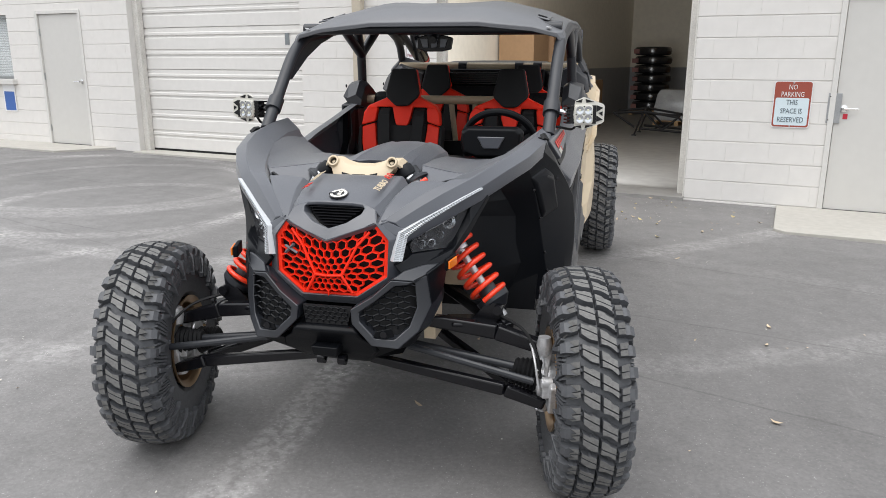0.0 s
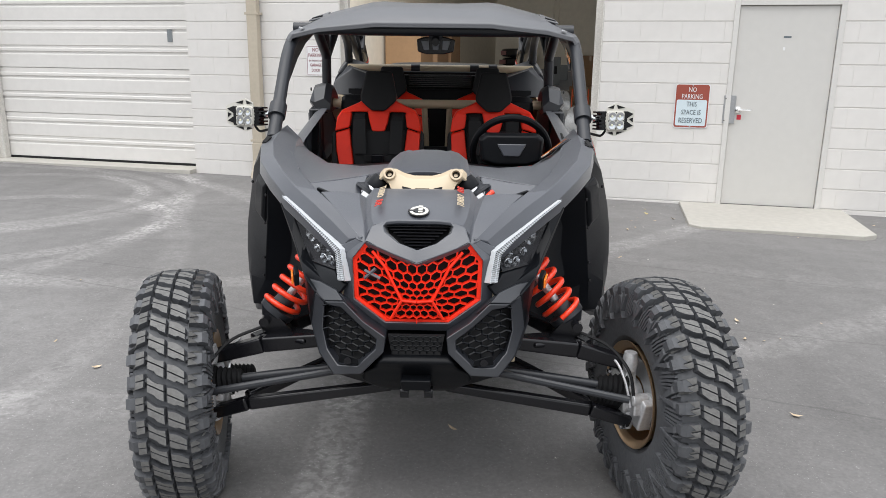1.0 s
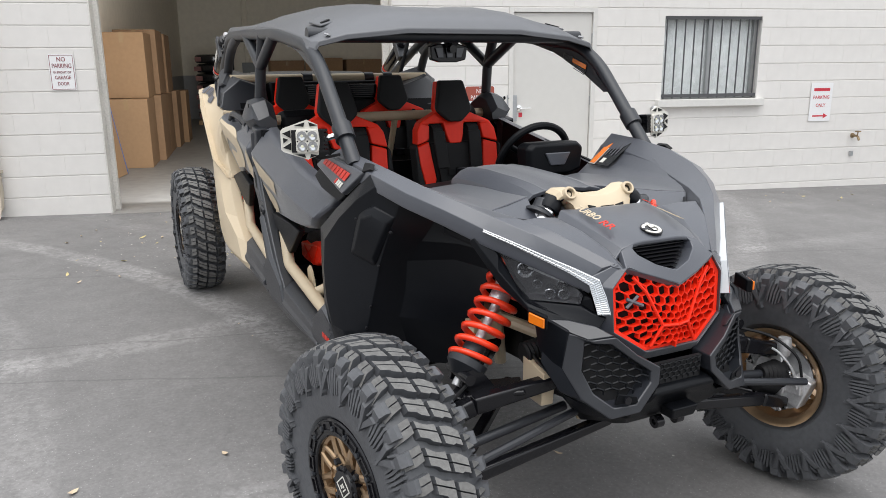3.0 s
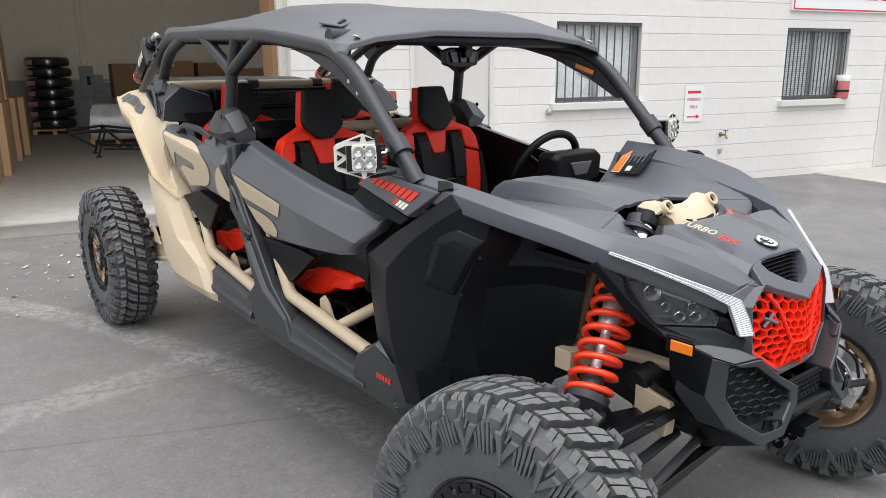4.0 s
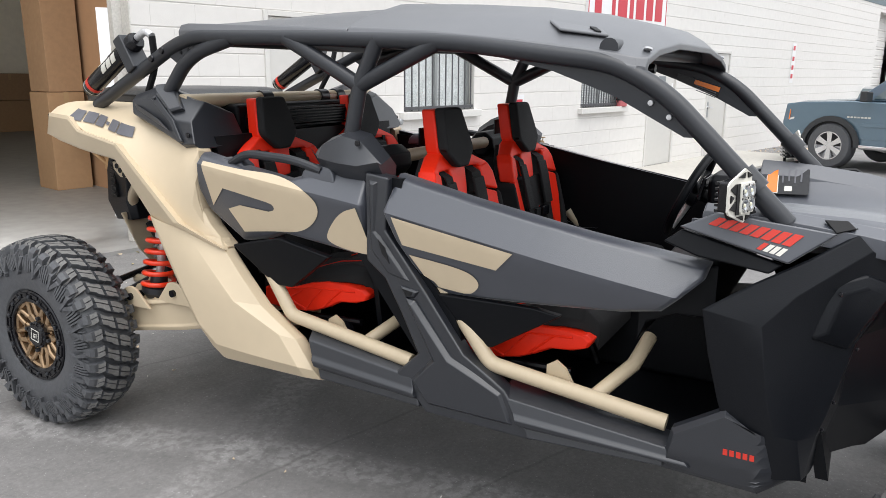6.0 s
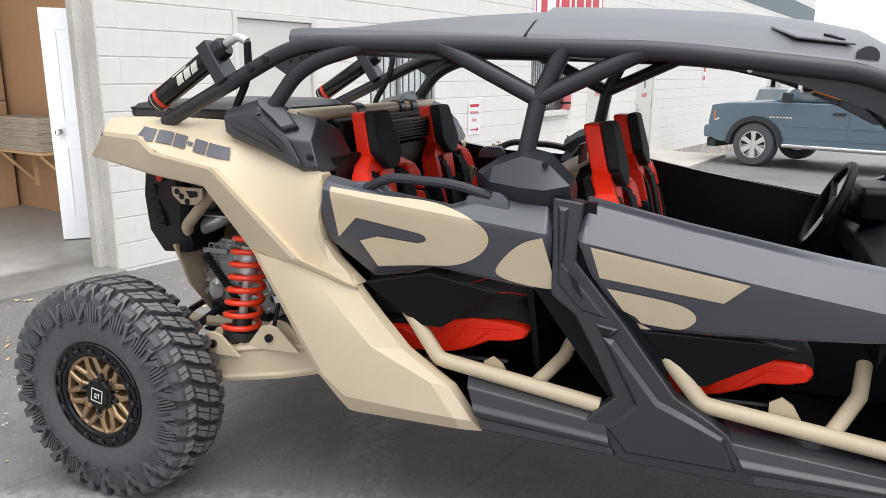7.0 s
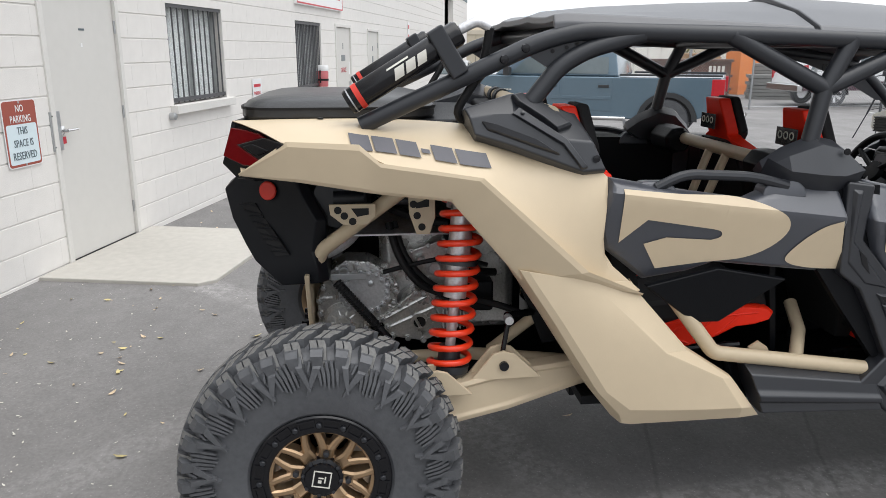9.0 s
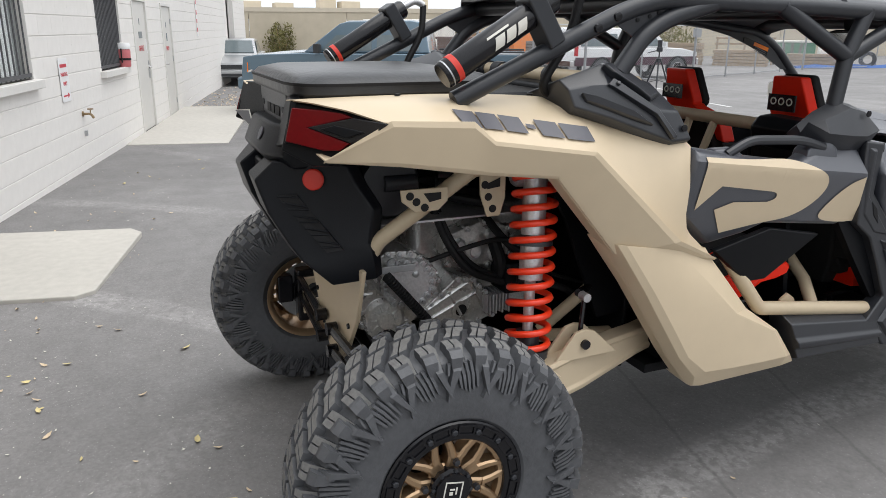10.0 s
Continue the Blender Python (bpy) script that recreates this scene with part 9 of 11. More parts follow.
for a, b in ((vo, vi), (vi, vd)):
    for i in range(11):
        bm.faces.new((a[i], a[(i + 1) % 11], b[(i + 1) % 11], b[i]))
part("grille_frame", bm, M_body, buggy, "charcoal grille surround", bevel=0.004)
plate3([(x * 0.99, gy(x, z) + 0.03, z) for x, z in FR], (0, 0.01, 0), M_dark, buggy, "radiator", "dark radiator behind the grille", bevel=0)
bm = fresh()
vo, vi = ([bm.verts.new((x * k, gy(x, z) + 0.002, 0.80 + (z - 0.80) * k)) for x, z in FR] for k in (0.995, 0.93))
for i in range(11):
    bm.faces.new((vo[i], vo[(i + 1) % 11], vi[(i + 1) % 11], vi[i]))
ex = bmesh.ops.extrude_face_region(bm, geom=bm.faces[:])
bmesh.ops.translate(bm, verts=[e for e in ex["geom"] if isinstance(e, bmesh.types.BMVert)], vec=(0, 0.018, 0))
gl = part("grille", bm, M_red, buggy, "red honeycomb grille", smooth=0)


def in_grille(x, z, k=0.955):
    poly = [(px * k, 0.80 + (pz - 0.80) * k) for px, pz in FR]
    hit = False
    for i in range(len(poly)):
        (x0, z0), (x1, z1) = poly[i], poly[i - 1]
        if (z0 > z) != (z1 > z) and x < (x1 - x0) * (z - z0) / (z1 - z0) + x0:
            hit = not hit
    return hit


bm = fresh()
pit = 0.0155


def spread(x, z):
    """Cells grow outwards from the lower middle of the grille."""
    r = math.hypot(x, z)
    k = 1.0 + 11.0 * r
    return x * k, 0.752 + z * k * (0.82 if z > 0 else 0.9)


for j in range(-8, 14):
    for i in range(-9, 10):
        cx, cz = pit * (i + (0.5 if j % 2 else 0)), pit * 0.866 * j
        pts = [spread(cx + pit * 0.577 * math.cos(radians(a)), cz + pit * 0.577 * math.sin(radians(a))) for a in (30, 90, 150, 210)]
        for p, q in zip(pts, pts[1:]):
            if in_grille(p[0], p[1], 0.99) and in_grille(q[0], q[1], 0.99):
                rr = 0.0014 + 0.0065 * min(0.16, math.hypot(p[0], p[1] - 0.752))
                n = Vector((p[1] - q[1], q[0] - p[0])).normalized() * rr * 0.85
                prism(bm, [(x, gy(x, z) + 0.005, z) for x, z in ((p[0] + n.x, p[1] + n.y), (q[0] + n.x, q[1] + n.y), (q[0] - n.x, q[1] - n.y), (p[0] - n.x, p[1] - n.y))], (0, 0.016, 0))
part("lattice", bm, M_red, gl, "red lattice", smooth=0)
for s in (-1, 1):
    for a, b in (((0.128, 0.893), (0.091, 0.851)), ((0.091, 0.851), (0.043, 0.757)), ((0.043, 0.757), (0.0, 0.757)), ((0.043, 0.757), (0.075, 0.700))):
        part("grille_rib", tubed([(s * a[0], gy(a[0], a[1]) + 0.002, a[1]), (s * b[0], gy(b[0], b[1]) + 0.002, b[1])], 0.0046, 6), M_red, gl)
for a, b in (((-0.150, 0.838), (-0.105, 0.818)), ((-0.150, 0.815), (-0.118, 0.845))):
    part("cross_mark", tubed([(a[0], gy(a[0], a[1]) - 0.004, a[1]), (b[0], gy(b[0], b[1]) - 0.004, b[1])], 0.005, 4), M_grey, gl, "dark cross mark")

# centre lower grille, chin and skid
plate3([(-0.080, -0.205, 0.662), (0.080, -0.205, 0.662), (0.070, -0.212, 0.606), (-0.070, -0.212, 0.606)], (0, 0.012, 0), M_dark, buggy, "lower_intake", "black lower intake", bevel=0)
bm = fresh()
for j in range(4):
    for i in range(-4, 5):
        cx, cz = 0.020 * (i + (0.5 if j % 2 else 0)), 0.614 + 0.0135 * j
        for a0 in (30, 90, 150):
            p = [(cx + 0.0115 * math.cos(radians(a)), -0.212, cz + 0.008 * math.sin(radians(a))) for a in (a0, a0 + 60)]
            if max(abs(q[0]) for q in p) < 0.078:
                tube(bm, p, 0.002, 4)
part("lower_mesh", bm, M_black, buggy, "black honeycomb mesh", smooth=0)
bm = fresh()
loft(bm, [[(-w, y0, z), (w, y0, z), (w * 1.25, y0 + 0.10, z), (w * 1.3, y0 + 0.30, z + 0.005), (-w * 1.3, y0 + 0.30, z + 0.005), (-w * 1.25, y0 + 0.10, z)] for w, y0, z in ((0.095, -0.225, 0.605), (0.105, -0.238, 0.592), (0.115, -0.225, 0.570), (0.150, -0.205, 0.545), (0.155, -0.19, 0.515), (0.120, -0.14, 0.470), (0.085, -0.05, 0.420))])
ch = part("chin", bm, M_black, buggy, "black front chin and skid", bevel=0.008)
plate3([(-0.045, -0.245, 0.540), (0.045, -0.245, 0.540), (0.040, -0.235, 0.505), (-0.040, -0.235, 0.505)], (0, 0.05, 0), M_black, ch, "tow_block", bevel=0.006)
for x in (-0.035, 0.035):
    part("tow_eye", lathed([(0.008, -0.012), (0.018, -0.012), (0.018, 0.012), (0.008, 0.012), (0.008, -0.012)], 16, pose(x, -0.175, 0.475)), M_gloss, ch)
for s in (-1, 1):
    bm = fresh()
    prism(bm, [(s * 0.150, -0.205, 0.548), (s * 0.235, -0.205, 0.542), (s * 0.30, -0.10, 0.58), (s * 0.31, 0.02, 0.64), (s * 0.28, 0.06, 0.60), (s * 0.20, -0.05, 0.46), (s * 0.13, -0.13, 0.472)], (0, 0.02, 0.012))
    part("chin_side", bm, M_black, ch, bevel=0.006)
    part("front_frame", tubed([(s * 0.17, -0.02, 0.45), (s * 0.20, 0.02, 0.66), (s * 0.22, 0.06, 0.95)], 0.02, 10), M_tansteel, buggy, "tan front frame tube")
    part("frame_tube", tubed([(s * 0.20, 0.40, 0.47), (s * 0.23, 0.38, 0.66), (s * 0.23, 0.30, 0.95)], 0.02, 10), M_tansteel, buggy)
    part("frame_tube", tubed([(s * 0.20, 0.05, 0.66), (s * 0.26, 0.34, 0.66), (s * 0.30, 0.36, 0.70)], 0.02, 10), M_tansteel, buggy)
    plate3([(s * 0.30, -0.01, 0.60), (s * 0.30, 0.10, 0.62), (s * 0.30, 0.10, 0.50), (s * 0.30, 0.0, 0.50)], (-s * 0.04, 0, 0), M_tan, buggy, "arm_bracket", "tan arm bracket", bevel=0.003)
    plate3([(s * 0.37, 0.27, 0.67), (s * 0.37, 0.33, 0.67), (s * 0.37, 0.33, 0.61), (s * 0.37, 0.27, 0.61)], (-s * 0.10, 0, 0), M_tansteel, buggy, "square_socket", "tan square tube", bevel=0.003)
part("front_gearbox", boxed(-0.12, 0.12, 0.0, 0.26, 0.42, 0.58), M_engine, buggy, "cast front gearbox", bevel=0.03)

# lamps on the pillars, turned outwards
for s in (-1, 1):
    c = Vector((s * 0.723, 0.755, 1.198))
    m = Matrix.Translation(c) @ pose(0, 0, 0, -2, 0, s * 16)
    lp = part("pod_lamp", moved(boxed(min(s * 0.034, -s * 0.056), max(s * 0.034, -s * 0.056), 0.004, 0.050, -0.036, 0.036), m), M_gloss, buggy, "black square driving lamp", bevel=0.006)
    for i in range(6):
        part("cooling_fin", moved(boxed(min(s * 0.030, -s * 0.066), max(s * 0.030, -s * 0.066), 0.0, 0.058, -0.036 + 0.0130 * i, -0.030 + 0.0130 * i), m), M_gloss, lp, smooth=0)
    pl = [(-0.084, 0.034), (-0.076, 0.042), (0.0, 0.068), (0.034, 0.052), (0.040, 0.0), (0.034, -0.046), (0.0, -0.060), (-0.076, -0.034), (-0.084, -0.026)]
    pl = [(-s * x, z) for x, z in pl]
    bz = part("lamp_bezel", moved(prismed([(x, -0.001, z) for x, z in pl], (0, 0.005, 0)), m), M_pale, lp, "pale cut-out bezel", smooth=0)
    for tri3 in (((-0.078, 0.026), (-0.052, 0.036), (-0.052, 0.010)), ((-0.078, -0.020), (-0.052, -0.028), (-0.052, -0.004)), ((-0.076, 0.012), (-0.060, 0.006), (-0.076, -0.006)), ((-0.040, 0.050), (-0.006, 0.060), (-0.010, 0.046)), ((0.006, 0.060), (0.034, 0.050), (0.010, 0.046)), ((-0.040, -0.042), (-0.006, -0.054), (-0.010, -0.042)), ((0.006, -0.054), (0.034, -0.046), (0.010, -0.042))):
        # cut-outs drawn as dark triangles on the solid bezel
        part("cut_out", moved(prismed([(-s * x, -0.0045, z) for x, z in tri3], (0, 0.003, 0)), m), M_dark, bz, smooth=0)
    part("side_plate", moved(prismed([(s * 0.034, -0.006, -0.036), (s * 0.050, -0.006, -0.036), (s * 0.050, -0.006, 0.036), (s * 0.034, -0.006, 0.036)], (0, 0.003, 0)), m), M_dark, bz, smooth=0)
    part("face_frame", moved(prismed([(x, -0.010, z) for x, z in ((-0.036, -0.030), (-0.030, -0.037), (0.030, -0.037), (0.036, -0.030), (0.036, 0.030), (0.030, 0.037), (-0.030, 0.037), (-0.036, 0.030))], (0, 0.014, 0)), m), M_pale, lp, "pale lamp face frame", bevel=0.002)
    for dx in (-0.0165, 0.0165):
        for dz in (-0.0165, 0.0165):
            rf2 = part("reflector", moved(lathed([(0, -0.001), (0.006, 0.001), (0.0145, 0.0035), (0.0160, 0.0035), (0.0165, -0.004), (0, -0.006)], 18, pose(dx, -0.0095, dz, 0, 0, -90)), m), M_reflector, lp, "round reflector")
            part("lamp_chip", moved(lathed([(0, 0), (0.005, 0), (0.004, 0.002), (0, 0.0025)], 8, pose(dx, -0.0100, dz, 0, 0, -90)), m), M_headl_chip, rf2)
    for dx, dz in ((0, 0), (0, 0.031), (0, -0.031), (0.031, 0), (-0.031, 0)):
        part("screw", moved(lathed([(0, 0), (0.0028, 0), (0.0028, 0.0012), (0, 0.0012)], 8, pose(dx, -0.0102, dz, 0, 0, -90)), m), M_dark, lp)
    part("lamp_arm", tubed([c + Vector((-s * 0.035, 0.02, -0.005)), Vector((s * 0.615, 0.772, 1.212))], 0.010, 10), M_chrome, lp, "bright lamp arm")
    part("lamp_wire", tubed(bend([c + Vector((-s * 0.02, 0.04, -0.03)), c + Vector((-s * 0.04, 0.04, -0.065)), Vector((s * 0.62, 0.74, 1.15))], 0.03), 0.005, 6), M_dark, lp)

# mirror under the roof
mr = part("mirror", prismed([(-0.074, 1.205, 1.508), (-0.036, 1.20, 1.518), (0.052, 1.20, 1.518), (0.096, 1.205, 1.506), (0.088, 1.205, 1.454), (0.044, 1.20, 1.444), (-0.032, 1.20, 1.444), (-0.070, 1.205, 1.455)], (0, 0.03, 0)), M_gloss, buggy, "black centre mirror", bevel=0.006)
for k in (-1, 0, 1):
    part("mirror_facet", prismed([(0.010 + 0.048 * k - 0.018, 1.199, 1.502), (0.010 + 0.048 * k + 0.018, 1.199, 1.502), (0.010 + 0.040 * k + 0.012, 1.199, 1.462), (0.010 + 0.040 * k - 0.012, 1.199, 1.462)], (0, -0.004, 0)), M_body, mr, bevel=0.002)
part("mirror_glass", prismed([(-0.066, 1.236, 1.504), (0.088, 1.236, 1.504), (0.080, 1.236, 1.458), (-0.062, 1.236, 1.458)], (0, 0.002, 0)), M_chrome, mr, smooth=0)
part("mirror_bracket", prismed([(-0.05, 1.16, 1.565), (0.07, 1.16, 1.565), (0.030, 1.19, 1.50), (-0.008, 1.19, 1.50)], (0, 0.006, 0)), M_gloss, mr, "black plate bracket", smooth=0)
part("mirror_joint", lathed([(0, -0.02), (0.016, -0.02), (0.016, 0.02), (0, 0.02)], 14, pose(0.01, 1.185, 1.495, 0, 0, 90)), M_gloss, mr)

# ---- dash, wheel, seats ----
rows = [[(-0.56, y, z - 0.16), (-0.56, y, z - 0.01), (-0.30, y, z), (-0.12, y, z + 0.012), (0.12, y, z + 0.012), (0.30, y, z), (0.56, y, z - 0.01), (0.56, y, z - 0.16)] for y, z in ((0.82, 0.995), (0.92, 0.992), (1.0, 0.955), (1.02, 0.90))]
db = part("dashboard", lofted(rows, ends=False), M_black, buggy, "black dashboard", bevel=0.01)
bm = fresh()
loft(bm, [[(0.335 + dx * 1.30 * k, y, 1.066 + dz * 1.20 * k2) for dx, dz in ((-0.105, 0.035), (-0.085, 0.052), (0.085, 0.052), (0.105, 0.035), (0.098, -0.045), (0.055, -0.060), (-0.055, -0.060), (-0.098, -0.045))] for k, k2, y in ((0.9, 0.85, 0.885), (1.0, 1.0, 0.91), (0.95, 0.95, 0.985), (0.8, 0.8, 1.0))])
gp = part("gauge_pod", bm, M_black, buggy, "black gauge pod", bevel=0.008)
part("pod_inset", prismed([(0.275, 0.886, 1.088), (0.395, 0.886, 1.088), (0.368, 0.886, 1.038), (0.302, 0.886, 1.038)], (0, -0.010, 0)), M_body, gp, "grey inset", bevel=0.004)
dp = part("display", prismed([(0.265, 1.012, 1.105), (0.405, 1.012, 1.105), (0.405, 1.030, 1.020), (0.265, 1.030, 1.020)], (0, 0.014, 0.004)), M_gloss, gp, "grey instrument display", bevel=0.004)
part("screen", prismed([(0.280, 1.0285, 1.098), (0.390, 1.0285, 1.098), (0.390, 1.0430, 1.034), (0.280, 1.0430, 1.034)], (0, 0.003, 0.001)), M_grey, dp, "grey screen", smooth=0)
m = Matrix.Translation((0.345, 1.08, 1.035)) @ pose(0, 0, 0, -66, 0, 0)
sw = part("steering_wheel", moved(tubed([(0.165 * math.cos(2 * math.pi * i / 40), 0.165 * math.sin(2 * math.pi * i / 40), 0) for i in range(41)], 0.016, 10, cap=False), m), M_black, buggy, "black steering wheel")
for a in (90 + 120, 90 - 120, 90):
    part("wheel_spoke", moved(tubed([(0.03 * math.cos(radians(a)), 0.03 * math.sin(radians(a)), -0.015), (0.16 * math.cos(radians(a)), 0.16 * math.sin(radians(a)), 0)], 0.012, 8), m), M_alloy if a == 90 else M_black, sw)
part("wheel_hub", moved(lathed([(0, -0.03), (0.045, -0.03), (0.045, -0.005), (0, 0.0)], 20, pose(0, 0, 0, 0, -90, 0)), m), M_black, sw)
part("column", tubed([(0.345, 1.07, 1.05), (0.345, 0.93, 0.98)], 0.025, 12), M_black, sw)
# warning label on the scuttle, and one on the far pillar gusset
LA, LB, LC, LD = (Vector(p) for p in ((0.575, 0.845, 1.128), (0.450, 0.830, 1.036), (0.432, 0.680, 1.046), (0.548, 0.690, 1.126)))
on_label = lambda u, v, up=0.0: LA.lerp(LB, u).lerp(LD.lerp(LC, u), v) + Vector((-0.25, 0, 0.97)) * up


def label_piece(name, u0, u1, v0, v1, up, material, parent, label=""):
    return part(name, prismed([on_label(u, v, up) for u, v in ((u0, v0), (u1, v0), (u1, v1), (u0, v1))], (0, 0, 0.0015)), material, parent, label, smooth=0)


wp = label_piece("warning_label", 0, 1, 0, 1, 0.004, M_gloss, buggy, "black label with orange head")
label_piece("label_edge", 0.02, 0.98, 0.02, 0.30, 0.006, M_pale, wp)
label_piece("label_head", 0.04, 0.96, 0.04, 0.28, 0.008, M_amber, wp, "orange bar")
for k in range(4):
    label_piece("label_line", 0.08, 0.60 - 0.06 * (k % 2), 0.38 + 0.14 * k, 0.42 + 0.14 * k, 0.006, M_grey, wp)
label_piece("label_disc", 0.72, 0.90, 0.45, 0.62, 0.006, M_pale, wp)
gl2 = part("pillar_label", prismed([(0.5835, 1.215, 1.483), (0.5835, 1.042, 1.431), (0.5835, 1.055, 1.388), (0.5835, 1.218, 1.455)], (-0.002, 0, 0)), M_gloss, buggy, "black label on the pillar gusset", smooth=0)
part("label_head", prismed([(0.5812, 1.145, 1.458), (0.5812, 1.046, 1.428), (0.5812, 1.051, 1.410), (0.5812, 1.150, 1.441)], (-0.0012, 0, 0)), M_amber, gl2, "orange bar", smooth=0)
for k in range(3):
    part("label_line", prismed([(0.5812, 1.140, 1.436 - 0.009 * k), (0.5812, 1.062, 1.408 - 0.009 * k), (0.5812, 1.062, 1.405 - 0.009 * k), (0.5812, 1.140, 1.433 - 0.009 * k)], (-0.0012, 0, 0)), M_grey, gl2, smooth=0)


def seat(cx, cy, zt):
    """A bucket seat, its headrest top at (cx, cy, zt), facing -y; drops are measured down from that top."""
    def at(u, drop, out=0.0):
        """A point of the reclined front face: u across, drop below the top, out towards the front."""
        return (cx + u, cy - 0.045 - 0.26 * drop - 0.22 * max(0.0, abs(u) - 0.10) - out, zt - drop)

    def slab(pts, front, depth, bm):
        a = [bm.verts.new(at(u, h, front)) for u, h in pts]
        b = [bm.verts.new(Vector(at(u, h, front)) + Vector((0, depth, 0.0))) for u, h in pts]
        bm.faces.new(a)
        bm.faces.new(b[::-1])
        for i in range(len(pts)):
            j = (i + 1) % len(pts)
            bm.faces.new((a[i], b[i], b[j], a[j]))

    def whole(half, front, depth):
        """One slab from the outline of its right half, given from the middle to the middle."""
        bm = fresh()
        slab(half + [(-u, h) for u, h in half[-2:0:-1]], front, depth, bm)
        return bm

    def pair(name, pts, front, depth, material, label, bevel):
        for sd in (1, -1):
            bm = fresh()
            slab([(sd * u, h) for u, h in pts], front, depth, bm)
            part(name, bm, material, st, label, bevel=bevel)

    # dark shell behind, from the shoulders down to the pan
    rows = []
    for drop, w in ((0.17, 0.10), (0.22, 0.185), (0.30, 0.205), (0.42, 0.212), (0.55, 0.205), (0.68, 0.185), (0.78, 0.15)):
        rows.append([at(-w, drop, -0.012), at(-w * 0.5, drop, -0.02), at(w * 0.5, drop, -0.02), at(w, drop, -0.012), tuple(Vector(at(w * 0.92, drop, -0.012)) + Vector((0, 0.07, 0))), tuple(Vector(at(-w * 0.92, drop, -0.012)) + Vector((0, 0.07, 0)))])
    st = part("seat", lofted(rows), M_seat, buggy, "red and black bucket seat", bevel=0.010)
    # red yoke: tongue, arms and shoulder pieces round two belt openings
    bm = whole([(0.0, 0.150), (0.088, 0.150), (0.104, 0.160), (0.192, 0.198), (0.214, 0.235), (0.160, 0.228), (0.138, 0.208), (0.058, 0.208), (0.048, 0.262), (0.034, 0.305), (0.0, 0.308)], 0.012, 0.06)
    part("yoke", bm, M_red, st, "red moulded shoulder yoke", bevel=0.008)
    pair("shoulder", [(0.139, 0.214), (0.192, 0.200), (0.214, 0.235), (0.224, 0.305), (0.148, 0.285)], 0.016, 0.07, M_red, "red shoulder piece", 0.008)
    pair("red_stripe", [(0.150, 0.292), (0.220, 0.312), (0.216, 0.40), (0.196, 0.50), (0.176, 0.56), (0.128, 0.475), (0.140, 0.38)], 0.010, 0.04, M_red, "red side stripe", 0.006)
    pair("side_bolster", [(0.222, 0.300), (0.238, 0.320), (0.240, 0.46), (0.226, 0.66), (0.168, 0.66), (0.178, 0.565), (0.200, 0.50), (0.218, 0.40)], 0.014, 0.08, M_seat, "black side bolster", 0.008)
    part("back_pad", whole([(0.0, 0.300), (0.140, 0.300), (0.138, 0.38), (0.124, 0.475), (0.165, 0.58), (0.160, 0.68), (0.0, 0.68)], 0.002, 0.03), M_seat, st, "black padded back", bevel=0.006)
    for a in (40, -40):
        part("stitched_mark", boxed(-0.045, 0.045, -0.0015, 0.0015, -0.005, 0.005, Matrix.Translation(at(0, 0.455, 0.004)) @ pose(0, 0, 0, -14, a * 0.7, 0)), M_red, st, "red stitched cross", smooth=0)
    for s in (-1, 1):
        part("harness", lofted([[at(s * u - 0.027, h, o), at(s * u + 0.027, h, o), at(s * u + 0.027, h, o - 0.005), at(s * u - 0.027, h, o - 0.005)] for u, h, o in ((0.098, 0.205, -0.012), (0.099, 0.228, 0.026), (0.098, 0.29, 0.030), (0.090, 0.42, 0.026), (0.070, 0.60, 0.030))]), M_strap, st, "black harness strap")
        part("strap_pad", lofted([[at(s * u - 0.033, h, o), at(s * u + 0.033, h, o), at(s * u + 0.033, h, o - 0.012), at(s * u - 0.033, h, o - 0.012)] for u, h, o in ((0.098, 0.245, 0.034), (0.097, 0.30, 0.036), (0.091, 0.42, 0.034))]), M_seat, st, "black strap pad", bevel=0.004)
    part("chest_strap", boxed(cx - 0.07, cx + 0.07, cy - 0.200, cy - 0.188, zt - 0.455, zt - 0.425), M_strap, st)
    part("buckle", boxed(cx - 0.032, cx + 0.032, cy - 0.214, cy - 0.190, zt - 0.462, zt - 0.418), M_gloss, st, "black harness buckle", bevel=0.006)
    # headrest: black pad on a red shell
    hw = [(0.066, 0.0), (0.096, 0.130), (0.090, 0.152), (0.034, 0.200), (-0.034, 0.200), (-0.090, 0.152), (-0.096, 0.130), (-0.066, 0.0)]
    bm = fresh()
    slab([(u * 0.96, h + 0.006) for u, h in hw], 0.004, 0.052, bm)
    part("headrest_shell", bm, M_red, st, "red headrest shell", bevel=0.008)
    bm = fresh()
    slab(hw, 0.045, 0.040, bm)
    part("headrest_pad", bm, M_seat, st, "black headrest pad", bevel=0.012, segments=3)
    lb = part("back_label", boxed(cx - 0.062, cx + 0.062, cy + 0.006, cy + 0.011, zt - 0.130, zt - 0.070), M_gloss, st, "black label with pale rings", smooth=0)
    for k in (-1, 0, 1):
        part("label_ring", lathed([(0.009, 0), (0.014, 0), (0.014, 0.0015), (0.009, 0.0015)], 14, pose(cx + 0.036 * k, cy + 0.011, zt - 0.095, 0, 0, 90)), M_pale, lb)
    # cushion in its red pan
    y1 = cy - 0.20
